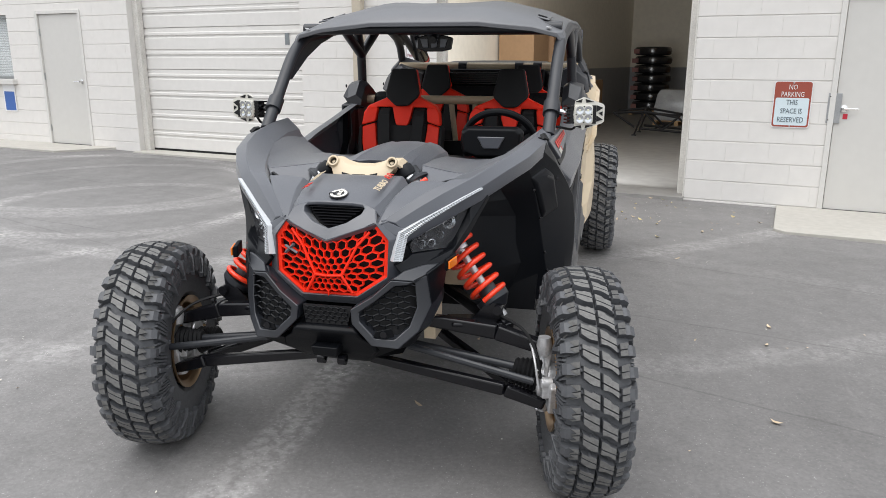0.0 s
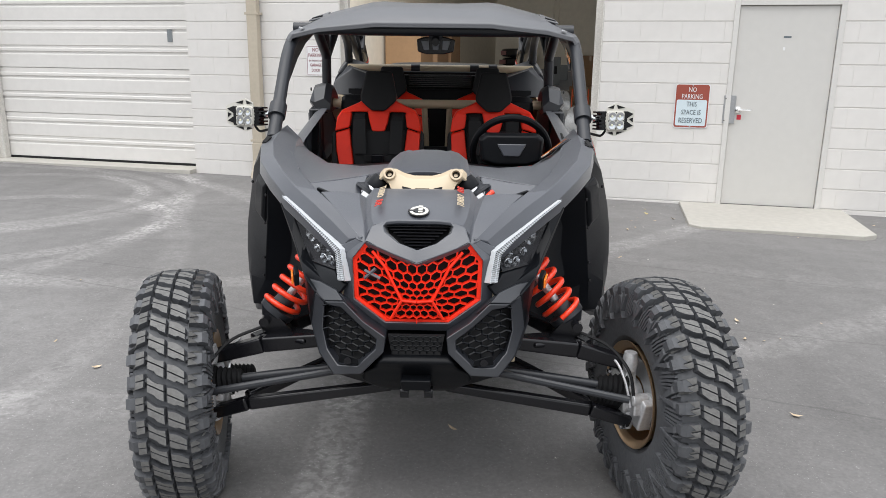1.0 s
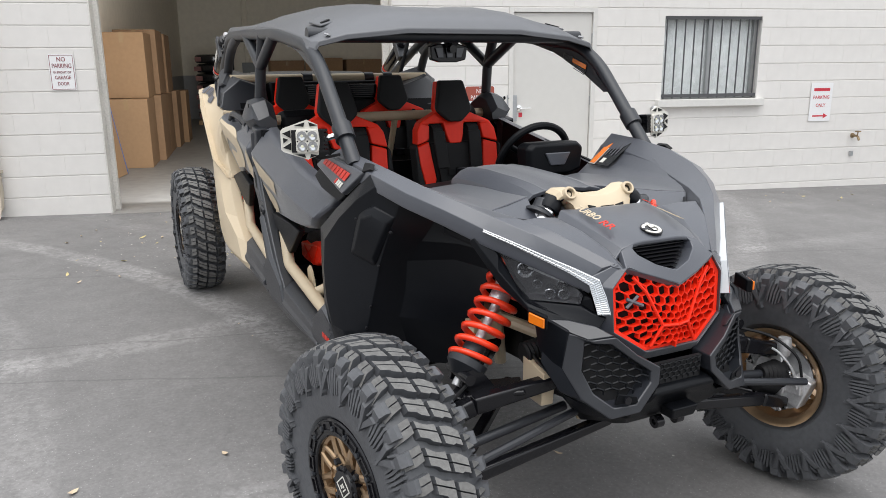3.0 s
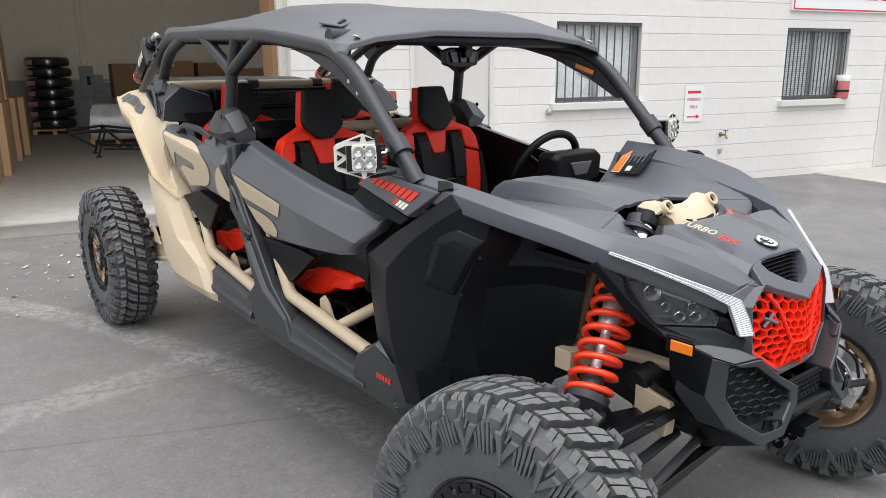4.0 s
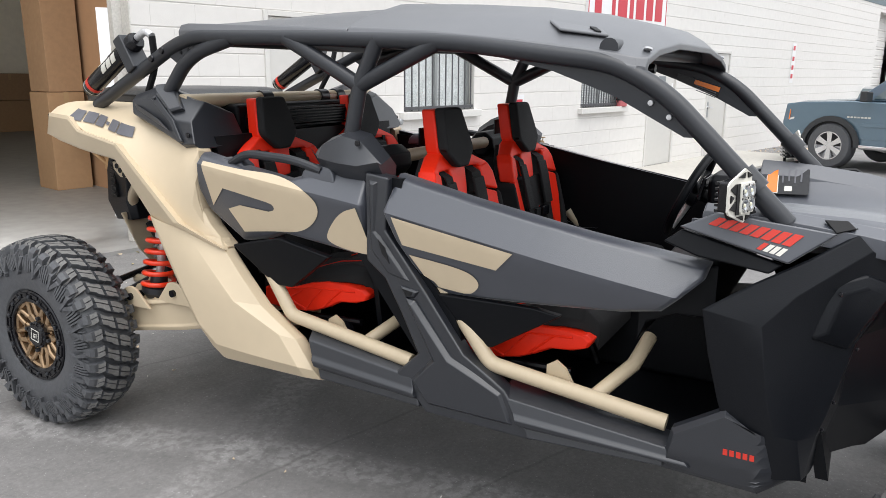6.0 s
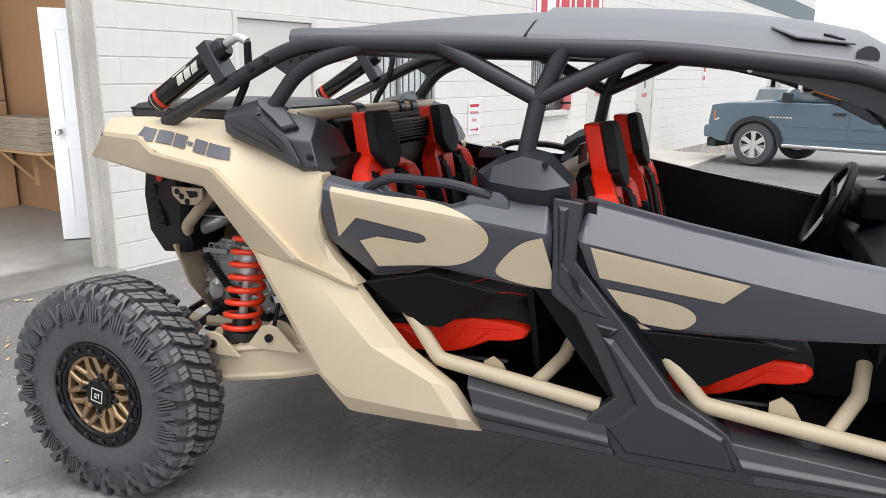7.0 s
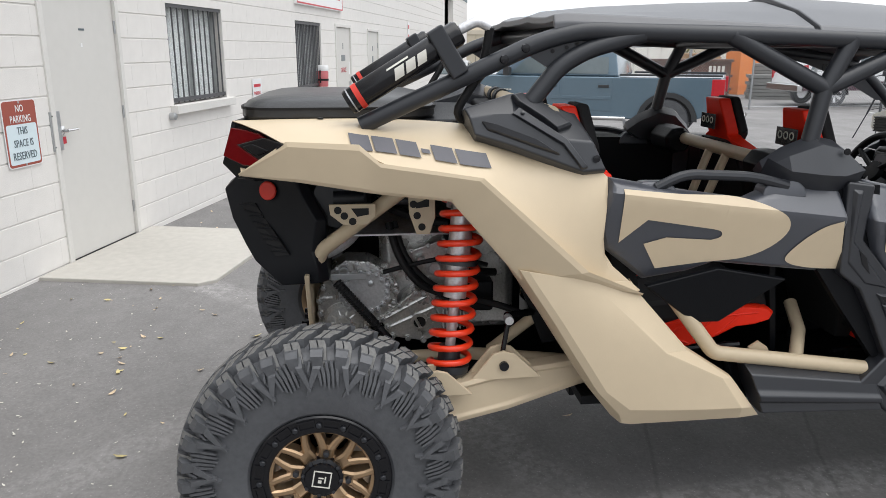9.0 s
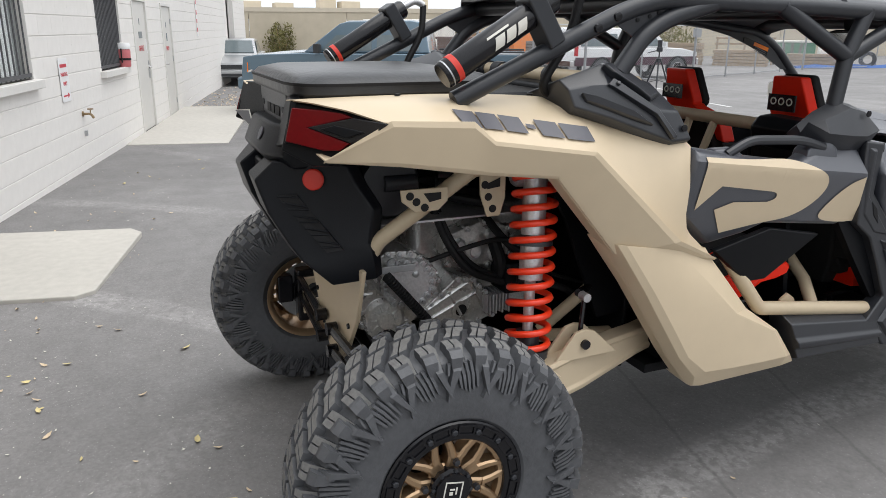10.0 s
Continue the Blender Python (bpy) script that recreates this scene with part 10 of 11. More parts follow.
    part("cushion", lofted([[(cx + x * w, cy + y, zt + z + dz) for x, dz in ((-1, -0.030), (-0.90, 0.006), (-0.62, 0.0), (-0.55, -0.008), (0.55, -0.008), (0.62, 0.0), (0.90, 0.006), (1, -0.030), (1, -0.060), (-1, -0.060))] for w, y, z in ((0.20, -0.18, -0.665), (0.222, -0.36, -0.640), (0.228, -0.50, -0.590), (0.224, -0.60, -0.574), (0.208, -0.660, -0.580), (0.185, -0.695, -0.625), (0.18, -0.705, -0.650))]), M_seat, st, "black padded cushion with red stitching", bevel=0.008)
    for s in (-1, 1):
        part("stitching", tubed([(cx + s * w, cy + y, zt + z + 0.002) for w, y, z in ((0.128, -0.36, -0.640), (0.126, -0.50, -0.591), (0.122, -0.60, -0.576), (0.112, -0.66, -0.582))], 0.0022, 5), M_red, st, "red stitching")
    prof = [(-0.22, -0.700), (-0.34, -0.690), (-0.45, -0.652), (-0.52, -0.638), (-0.62, -0.638), (-0.680, -0.646), (-0.700, -0.662), (-0.690, -0.684), (-0.640, -0.704), (-0.575, -0.710), (-0.520, -0.738), (-0.465, -0.760), (-0.405, -0.772), (-0.30, -0.776), (-0.22, -0.770)]
    bm = fresh()
    loft(bm, [[(cx + u, cy + y * (1.0 if abs(u) < 0.225 else 0.985), zt + z + (0.0 if abs(u) < 0.225 else 0.004 * (1 if z < -0.70 else -1))) for y, z in prof] for u in (-0.234, -0.224, 0.224, 0.234)])
    pan = part("seat_pan", bm, M_red, st, "red moulded seat pan", bevel=0.004)
    for s in (-1, 1):
        for a, b in (((-0.27, -0.765), (-0.40, -0.690)), ((-0.27, -0.705), (-0.42, -0.762)), ((-0.41, -0.765), (-0.50, -0.665)), ((-0.30, -0.695), (-0.46, -0.672)), ((-0.46, -0.672), (-0.64, -0.660)), ((-0.50, -0.735), (-0.58, -0.665))):
            part("pan_rib", tubed([(cx + s * 0.234, cy + a[0], zt + a[1]), (cx + s * 0.234, cy + b[0], zt + b[1])], 0.004, 5), M_red, pan)
    for s in (-1, 1):
        part("seat_rail", tubed([(cx + s * 0.17, y1 + 0.05, zt - 0.815), (cx + s * 0.17, y1 - 0.42, zt - 0.795)], 0.012, 8), M_gloss, st, "black seat rail")
        part("seat_roller", lathed([(0, -0.02), (0.022, -0.02), (0.022, 0.02), (0, 0.02)], 14, pose(cx + s * 0.20, y1 - 0.12, zt - 0.80)), M_gloss, st)
        part("seat_leg", tubed([(cx + s * 0.17, y1 - 0.36, zt - 0.80), (cx + s * 0.17, y1 - 0.40, 0.47)], 0.014, 8), M_gloss, st)
        part("seat_leg", tubed([(cx + s * 0.17, y1, zt - 0.81), (cx + s * 0.17, y1, 0.47)], 0.014, 8), M_gloss, st)


for cx in (-0.30, 0.30):
    seat(cx, 1.86, 1.36)
    seat(cx, 2.67, 1.378)

# ---- parked vehicles and the far side of the yard ----
M_truck = mat("blue_grey_paint", (0.115, 0.175, 0.225), 0.25, 0.3, var=0.03, scale=2, coat=0.6)
M_truckdark = mat("dark_trim", (0.03, 0.032, 0.035), 0.55, var=0.1, scale=8)
M_tint = mat("tinted_glass", (0.10, 0.13, 0.14), 0.05, var=0.1, scale=2, spec=0.8)
M_suv = mat("white_car_paint", (0.74, 0.75, 0.76), 0.25, var=0.02, scale=2, coat=0.5)
M_maroon = mat("maroon_trim", (0.07, 0.03, 0.045), 0.4, var=0.05, scale=4)
M_rim = mat("bright_alloy", (0.66, 0.66, 0.67), 0.25, 0.85, var=0.05, scale=10)
M_headl = mat("headlamp_lens", (0.70, 0.70, 0.68), 0.12, var=0.1, scale=20, coat=0.5)
M_tail = mat("red_tail_lens", (0.50, 0.02, 0.03), 0.2, var=0.08, scale=10, coat=0.4)


def road_wheel(v, x, y, r, w, s):
    t = part("wheel", lathed([(r * 0.62, -w / 2), (r * 0.92, -w / 2), (r, -w * 0.3), (r, w * 0.3), (r * 0.92, w / 2), (r * 0.62, w / 2)], 32, pose(x, y, r, 0, 0, 90 * s)), M_rubber, v, "black road tyre")
    part("rim", lathed([(0, 0.0), (r * 0.55, -0.02), (r * 0.62, w * 0.3), (r * 0.64, w * 0.48), (r * 0.58, w * 0.48), (r * 0.52, 0.02), (r * 0.16, w * 0.25), (r * 0.14, w * 0.38), (0, w * 0.38)], 28, pose(x, y, r, 0, 0, 90 * s)), M_rim, t, "alloy rim")
    for i in range(6):
        bm = fresh()
        a = 2 * math.pi * i / 6
        loft(bm, [[(w * d, -h, z), (w * d, h, z), (w * (d - 0.15), h, z), (w * (d - 0.15), -h, z)] for z, h, d in ((r * 0.10, r * 0.09, 0.40), (r * 0.35, r * 0.10, 0.40), (r * 0.60, r * 0.13, 0.46))])
        part("rim_spoke", moved(bm, pose(x, y, r, 0, 0, 90 * s) @ pose(0, 0, 0, math.degrees(a), 0, 0)), M_rim, t, "bright alloy spoke")
    return t


def cab_profile(v, prof, half, material, name, label, tuck=0.10):
    """A body made from a side outline of (x, z), tucked in towards the top."""
    zs = [p[1] for p in prof]
    lo, hi = min(zs), max(zs)
    bm = fresh()
    rows = []
    for k, dk in ((-1, 0), (-0.86, 1), (0.86, 1), (1, 0)):
        rows.append([(x, half * k * (1 - tuck * max(0.0, (z - 1.15) / 0.75)), z) for x, z in prof])
    rows[0], rows[3] = [[(x * 0.995, y, z - 0.02 if z > hi - 0.05 else z) for x, y, z in r] for r in (rows[0], rows[3])]
    loft(bm, rows)
    return part(name, bm, material, v, label, bevel=0.02)


def pickup(m):
    """A crew-cab pickup: front to +x, its left side to +y."""
    v = thing("pickup_truck", "blue-grey crew-cab pickup truck parked in the yard", "truck", m)
    wb, r = 3.64, 0.40
    cab_profile(v, [(0.92, 0.50), (0.95, 0.78), (0.90, 1.10), (0.60, 1.16), (-0.35, 1.20), (-0.45, 1.19), (-3.0, 1.19), (-4.55, 1.20), (-4.58, 0.65), (-4.35, 0.50), (-4.1, 0.42), (-0.6, 0.40), (0.7, 0.42)], 0.98, M_truck, "lower_body", "blue-grey lower body", 0.0)
    cab = cab_profile(v, [(-0.28, 1.19), (-0.98, 1.72), (-1.15, 1.78), (-2.35, 1.80), (-2.62, 1.74), (-2.72, 1.19)], 0.90, M_truck, "cab", "blue-grey crew cab", 0.16)
    part("bonnet", lofted([[(x, -0.9 * k, z - 0.03), (x, -0.6 * k, z), (x, 0.6 * k, z), (x, 0.9 * k, z - 0.03)] for x, z, k in ((0.88, 1.10, 0.95), (0.3, 1.19, 1.0), (-0.38, 1.23, 1.0))], ring=False), M_truck, v)
    for s in (1, -1):
        y = lambda z: s * (0.915 - 0.155 * max(0.0, (z - 1.19)) / 0.6)
        for q in ([(-0.62, 1.23), (-1.05, 1.64), (-1.60, 1.66), (-1.60, 1.23)], [(-1.70, 1.23), (-1.70, 1.66), (-2.30, 1.67), (-2.50, 1.60), (-2.52, 1.23)]):
            part("side_window", prismed([(x, y(z) - s * 0.012, z) for x, z in q], (0, s * 0.010, 0)), M_tint, cab, "tinted side window", smooth=0)
        for x0, x1 in ((-0.50, -1.62), (-1.66, -2.62)):
            d = part("door", prismed([(x0, s * 0.982, 1.16), (x1, s * 0.982, 1.16), (x1, s * 0.982, 0.55), (x0, s * 0.982, 0.55)], (0, s * 0.006, 0)), M_truck, v, "blue-grey door", bevel=0.004)
            part("door_handle", boxed(x1 + 0.06, x1 + 0.26, min(s * 0.988, s * 1.015), max(s * 0.988, s * 1.015), 0.98, 1.03), M_truckdark, d, "dark door handle", bevel=0.006)
            part("side_moulding", boxed(x1 + 0.02, x0 - 0.02, min(s * 0.988, s * 1.0), max(s * 0.988, s * 1.0), 0.76, 0.82), M_truck, d, bevel=0.004)
        for k in range(9):
            part("name_bar", boxed(-0.62 + 0.06 * k - 0.04, -0.62 + 0.06 * k, min(s * 0.989, s * 0.994), max(s * 0.989, s * 0.994), 0.90, 0.925), M_pale, v, "small pale bar", smooth=0) if k < 7 else None
        part("wing_mirror", prismed([(-0.66, s * 0.99, 1.34), (-0.66, s * 1.20, 1.36), (-0.66, s * 1.20, 1.18), (-0.66, s * 1.0, 1.18)], (0.12, 0, 0)), M_truckdark, v, "dark wing mirror", bevel=0.02)
        for x in (0.0, -wb):
            bm = fresh()
            pts = [(x + 0.54 * math.cos(radians(a)), s * 1.0, r + 0.52 * math.sin(radians(a))) for a in range(0, 181, 15)]
            ins = [(x + 0.45 * math.cos(radians(a)), s * 1.0, r + 0.43 * math.sin(radians(a))) for a in range(0, 181, 15)]
            for a, b, c, d in zip(pts, pts[1:], ins[1:], ins):
                prism(bm, [a, b, c, d], (0, s * 0.03, 0))
            bmesh.ops.remove_doubles(bm, verts=bm.verts[:], dist=0.001)
            ar = part("arch_flare", bm, M_truckdark, v, "dark wheel-arch flare", smooth=0)
            # dark sheet for the shade inside the wheel arch
            part("arch_void", prismed([(x + 0.455 * math.cos(radians(a)), s * 0.975, r + 0.435 * math.sin(radians(a))) for a in range(0, 181, 15)], (0, s * 0.012, 0)), M_dark, v, smooth=0)
            road_wheel(v, x, s * 0.90, r, 0.26, s)
        part("side_step", tubed([(-0.55, s * 1.02, 0.42), (-2.9, s * 1.02, 0.42)], 0.04, 12), M_chrome, v, "chrome side step")
        part("headlamp", prismed([(0.80, s * 0.955, 1.04), (0.955, s * 0.80, 1.04), (0.965, s * 0.80, 0.80), (0.82, s * 0.985, 0.80)], (-0.10, 0, 0.03)), M_headl, v, "clear headlamp", bevel=0.01)
        part("turn_lamp", prismed([(0.80, s * 0.985, 1.0), (0.88, s * 0.94, 1.0), (0.88, s * 0.95, 0.82), (0.80, s * 0.992, 0.82)], (0, s * 0.006, 0)), M_amber, v, "amber turn lamp", smooth=0)
        part("tail_lamp", boxed(-4.60, -4.38, min(s * 0.90, s * 0.992), max(s * 0.90, s * 0.992), 0.86, 1.16), M_tail, v, "red tail lamp", bevel=0.01)
        part("bed_rail", boxed(-4.55, -2.75, min(s * 0.90, s * 0.99), max(s * 0.90, s * 0.99), 1.20, 1.235), M_truckdark, v, bevel=0.008)
    part("windscreen", prismed([(-0.36, -0.80, 1.25), (-0.36, 0.80, 1.25), (-0.95, 0.72, 1.68), (-0.95, -0.72, 1.68)], (0.012, 0, 0.014)), M_tint, cab, "windscreen", smooth=0)
    part("front_bumper", boxed(0.86, 1.05, -0.97, 0.97, 0.48, 0.72), M_truck, v, "blue-grey bumper", bevel=0.05)
    part("lower_valance", boxed(0.80, 1.0, -0.90, 0.90, 0.30, 0.47), M_truckdark, v, bevel=0.03)
    part("grille", boxed(0.90, 0.965, -0.66, 0.66, 0.76, 1.06), M_truckdark, v, "dark grille", bevel=0.01)
    part("grille_bar", boxed(0.965, 0.985, -0.70, 0.70, 0.88, 0.95), M_truck, v, bevel=0.006)
    part("rear_bumper", boxed(-4.80, -4.58, -0.95, 0.95, 0.50, 0.68), M_chrome, v, "chrome rear bumper", bevel=0.02)
    part("tow_hitch", tubed([(-4.78, 0, 0.46), (-4.98, 0, 0.46), (-5.0, 0, 0.52)], 0.03, 8), M_chrome, v)
    return v


heading = math.degrees(math.atan2(3.2, 1.68))
TRK = Matrix.Translation((12.36, 1.02, fall(12.0))) @ pose(0, 0, 0, 0, 0, heading) @ Matrix.Translation((0, -0.90, 0))
pickup(TRK)


def suv(m):
    """A long white estate car: front to +x, its left side to +y."""
    v = thing("estate_car", "white and maroon long estate car parked beyond the fence", "car", m)
    cab_profile(v, [(0.85, 0.55), (0.88, 0.95), (0.30, 1.08), (-0.45, 1.12), (-4.25, 1.12), (-4.35, 1.0), (-4.40, 0.72), (-4.2, 0.55)], 0.97, M_suv, "lower_body", "white body", 0.0)
    cab = cab_profile(v, [(-0.40, 1.11), (-1.02, 1.72), (-1.2, 1.78), (-3.9, 1.80), (-4.1, 1.76), (-4.30, 1.11)], 0.92, M_suv, "cabin", "white cabin", 0.14)
    for s in (1, -1):
        yz = lambda z: s * (0.935 - 0.14 * max(0.0, (z - 1.15)) / 0.65)
        for q in ([(-0.72, 1.17), (-1.10, 1.62), (-1.62, 1.64), (-1.62, 1.17)], [(-1.72, 1.17), (-1.72, 1.64), (-2.5, 1.65), (-2.5, 1.17)], [(-2.62, 1.17), (-2.62, 1.65), (-4.0, 1.65), (-4.15, 1.17)]):
            part("side_window", prismed([(x, yz(z) - s * 0.01, z) for x, z in q], (0, s * 0.010, 0)), M_tint, cab, "tinted side window", smooth=0)
        part("lower_trim", boxed(-4.38, 0.86, min(s * 0.972, s * 0.982), max(s * 0.972, s * 0.982), 0.52, 0.80), M_maroon, v, "maroon lower side", smooth=0)
        part("tail_lamp", boxed(-4.38, -4.28, min(s * 0.88, s * 0.985), max(s * 0.88, s * 0.985), 0.85, 1.30), M_tail, v, "red tail lamp", bevel=0.01)
        part("wing_mirror", boxed(-0.72, -0.62, min(s * 0.96, s * 1.12), max(s * 0.96, s * 1.12), 1.16, 1.32), M_suv, v, bevel=0.02)
        for x in (0.0, -3.3):
            # wheel-arch shade as a flat dark sheet
            part("arch_void", prismed([(x + 0.46 * math.cos(radians(a)), s * 0.975, 0.38 + 0.44 * math.sin(radians(a))) for a in range(0, 181, 15)], (0, s * 0.012, 0)), M_dark, v, smooth=0)
            road_wheel(v, x, s * 0.88, 0.38, 0.25, s)
    part("notice", boxed(-1.35, -1.10, 0.845, 0.86, 1.30, 1.45), M_white, cab, "small window notice", smooth=0)
    part("front_bumper", boxed(0.80, 1.0, -0.95, 0.95, 0.48, 0.72), M_chrome, v, bevel=0.03)
    part("rear_bumper", boxed(-4.55, -4.35, -0.95, 0.95, 0.48, 0.70), M_chrome, v, bevel=0.03)
    return v


suv(Matrix.Translation((20.80, -14.70, fall(20.8))) @ pose(0, 0, 0, 0, 0, -90))

M_galv = mat("dull_galvanised", (0.34, 0.35, 0.36), 0.5, 0.6, var=0.1, scale=8)
M_tilt = mat("tan_tilt_up_concrete", (0.50, 0.44, 0.34), 0.85, var=0.12, scale=0.25, big=0.5, bump=0.1)
M_tiltcap = mat("tan_cap", (0.56, 0.50, 0.40), 0.8, var=0.08, scale=0.4)
M_brown = mat("rusty_brown_paint", (0.115, 0.058, 0.042), 0.6, var=0.25, scale=1.2, bump=0.2)
M_lumber = mat("weathered_lumber", (0.36, 0.28, 0.20), 0.8, var=0.3, scale=1.5)
M_greywood = mat("grey_stack", (0.20, 0.20, 0.19), 0.8, var=0.3, scale=1.5)
M_tank = mat("white_poly_tank", (0.76, 0.75, 0.70), 0.5, var=0.05, scale=2)
M_green = mat("green_container_paint", (0.10, 0.24, 0.16), 0.5, var=0.15, scale=1)
M_tarp = mat("blue_tarp", (0.04, 0.12, 0.36), 0.5, var=0.2, scale=3)
M_orange = mat("orange_panel", (0.72, 0.22, 0.05), 0.6, var=0.15, scale=1)
M_sedan = mat("dark_sedan_paint", (0.035, 0.04, 0.045), 0.25, 0.3, var=0.05, scale=3, coat=0.6)
M_silver = mat("silver_sedan_paint", (0.42, 0.43, 0.44), 0.3, 0.5, var=0.05, scale=3, coat=0.6)
M_hill = mat("haze_coloured_hill", (0.62, 0.70, 0.78), 1.0, var=0.05, scale=0.01, spec=0.0)
M_bush = mat("olive_foliage", (0.15, 0.14, 0.045), 0.8, var=0.45, scale=4)
M_line = mat("worn_white_line", (0.55, 0.55, 0.54), 0.8, var=0.3, scale=6)
rng = random.Random(7)


def sedan(m, paint, label):
    """A saloon car: front to +x."""
    v = thing("saloon_car", label, "car", m, group="cars by the wall")
    cab_profile(v, [(0.85, 0.35), (0.90, 0.55), (0.82, 0.72), (0.30, 0.84), (-0.45, 0.92), (-3.2, 0.96), (-3.55, 0.88), (-3.60, 0.45), (-3.4, 0.28), (0.6, 0.24)], 0.88, paint, "lower_body", "", 0.0)
    cab = cab_profile(v, [(-0.42, 0.91), (-1.05, 1.34), (-1.3, 1.40), (-2.2, 1.40), (-2.55, 1.32), (-3.1, 0.95)], 0.76, paint, "cabin", "", 0.5)
    part("windscreen", prismed([(-0.50, -0.66, 0.97), (-0.50, 0.66, 0.97), (-1.06, 0.58, 1.33), (-1.06, -0.58, 1.33)], (0.012, 0, 0.016)), M_tint, cab, "dark windscreen", smooth=0)
    for s in (1, -1):
        part("side_window", prismed([(-0.72, s * 0.76, 0.98), (-1.15, s * 0.69, 1.32), (-2.2, s * 0.69, 1.33), (-2.7, s * 0.76, 0.98)], (0, s * 0.012, 0.003)), M_tint, cab, smooth=0)
        part("headlamp", prismed([(0.78, s * 0.84, 0.68), (0.905, s * 0.55, 0.66), (0.915, s * 0.55, 0.54), (0.80, s * 0.885, 0.54)], (-0.06, 0, 0.02)), M_headl, v, "clear headlamp", bevel=0.008)
        for x in (0.0, -2.7):
            # flat dark sheet gives the arch its shade
            part("arch_void", prismed([(x + 0.37 * math.cos(radians(a)), s * 0.884, 0.31 + 0.35 * math.sin(radians(a))) for a in range(0, 181, 15)], (0, s * 0.006, 0)), M_dark, v, smooth=0)
            road_wheel(v, x, s * 0.80, 0.31, 0.20, s)
    part("front_bumper", boxed(0.80, 0.96, -0.84, 0.84, 0.30, 0.50), paint, v, bevel=0.04)
    part("grille", boxed(0.88, 0.925, -0.40, 0.40, 0.54, 0.66), M_truckdark, v, bevel=0.006)
    part("lower_grille", boxed(0.94, 0.968, -0.55, 0.55, 0.32, 0.40), M_truckdark, v, smooth=0)
    return v


sedan(Matrix.Translation((22.4, 0.75, fall(22.4))) @ pose(0, 0, 0, 0, 0, 167), M_silver, "silver saloon car parked along the wall")
sedan(Matrix.Translation((25.2, 0.60, fall(24.0))) @ pose(0, 0, 0, 0, 0, 167), M_sedan, "dark saloon car parked along the wall")

# chain-link fence with its posts
FL = [(24.0, -4.0), (19.0, -6.2), (18.9, -10.1), (19.2, -14.9), (23.4, -25.0), (24.0, -33.0)]
fence = thing("fence", "galvanised chain-link fence between yard and storage ground", "fence")
H = 1.85
wires = fresh()
for (x0, y0), (x1, y1) in zip(FL, FL[1:]):
    L = math.hypot(x1 - x0, y1 - y0)
    n = max(1, round(L / 2.6))
    at = lambda d: Vector((x0 + (x1 - x0) * d / L, y0 + (y1 - y0) * d / L, fall(x0 + (x1 - x0) * d / L)))
    for i in range(n):
        p = at(L * i / n)
        part("post", tubed([p, p + Vector((0, 0, H + 0.05))], 0.03 if i else 0.045, 8), M_galv, fence)
    part("rail", tubed([at(0) + Vector((0, 0, H)), at(L) + Vector((0, 0, H))], 0.02, 6), M_galv, fence)
    part("rail", tubed([at(0) + Vector((0, 0, 0.08)), at(L) + Vector((0, 0, 0.08))], 0.012, 6), M_galv, fence)
    d = -H
    while d < L:
        for a, b in ((d, d + H), (d + H, d)):
            lo, hi = max(0.0, min(a, b)), min(L, max(a, b))
            if hi - lo > 0.05:
                za, zb = (lo - d) if a < b else (d + H - lo), (hi - d) if a < b else (d + H - hi)
                tube(wires, [at(lo) + Vector((0, 0, za)), at(hi) + Vector((0, 0, zb))], 0.0022, 3, cap=False)
        d += 0.085
tagged(part("chain_link", wires, M_galv, fence, "woven wire mesh", smooth=0), kind="stuff")
part("lock_box", boxed(19.10, 19.26, -15.05, -14.80, 1.25, 1.55), M_galv, fence, "grey lock box", bevel=0.01)

# the low tan building beyond, with boxes on its roof
far = thing("far_building", "long low tan concrete industrial building beyond the fence", "building")
W0, W1 = Vector((52.5, 20.0, -0.3)), Vector((33.0, -62.0, -0.3))
u = (W1 - W0).normalized()
nrm = Vector((-u.y, u.x, 0))
if nrm.x < 0:
    nrm = -nrm
L = (W1 - W0).length
k = 0
while k * 6.1 < L:
    a, b = W0 + u * (6.1 * k + 0.03), W0 + u * min(6.1 * (k + 1), L)
    part("wall_panel", prismed([a, b, b + Vector((0, 0, 2.75)), a + Vector((0, 0, 2.75))], nrm * 0.25), M_tilt, far, smooth=0)
    k += 1
part("parapet_cap", prismed([W0 - nrm * 0.04 + Vector((0, 0, 2.75)), W1 - nrm * 0.04 + Vector((0, 0, 2.75)), W1 - nrm * 0.04 + Vector((0, 0, 3.02)), W0 - nrm * 0.04 + Vector((0, 0, 3.02))], nrm * 0.35), M_tiltcap, far, "paler cap", smooth=0)
part("roof", prismed([W0 + nrm * 0.25 + Vector((0, 0, 2.6)), W1 + nrm * 0.25 + Vector((0, 0, 2.6)), W1 + nrm * 30 + Vector((0, 0, 2.6)), W0 + nrm * 30 + Vector((0, 0, 2.6))], (0, 0, 0.15)), M_tilt, far, smooth=0)
for x, y, w, z in ((61.9, -6.1, 2.0, 3.55), (61.4, -8.9, 1.5, 3.45), (60.6, -12.3, 1.4, 4.1), (60.1, -14.1, 1.6, 3.6), (58.0, -20.1, 0.4, 4.2), (57.0, -25.5, 2.2, 3.7)):
    part("roof_unit", boxed(x - w / 2, x + w / 2, y - w / 2, y + w / 2, 2.7, z), M_tiltcap, far, "pale rooftop unit", bevel=0.04)

# storage ground behind the fence
db = thing("dumpster", "brown steel dumpster with a pale worn mark", "dumpster", Matrix.Translation((24.0, -8.4, -0.264)))
part("body", boxed(-0.85, 0.85, -1.15, 1.10, 0.12, 1.45), M_brown, db, bevel=0.02)
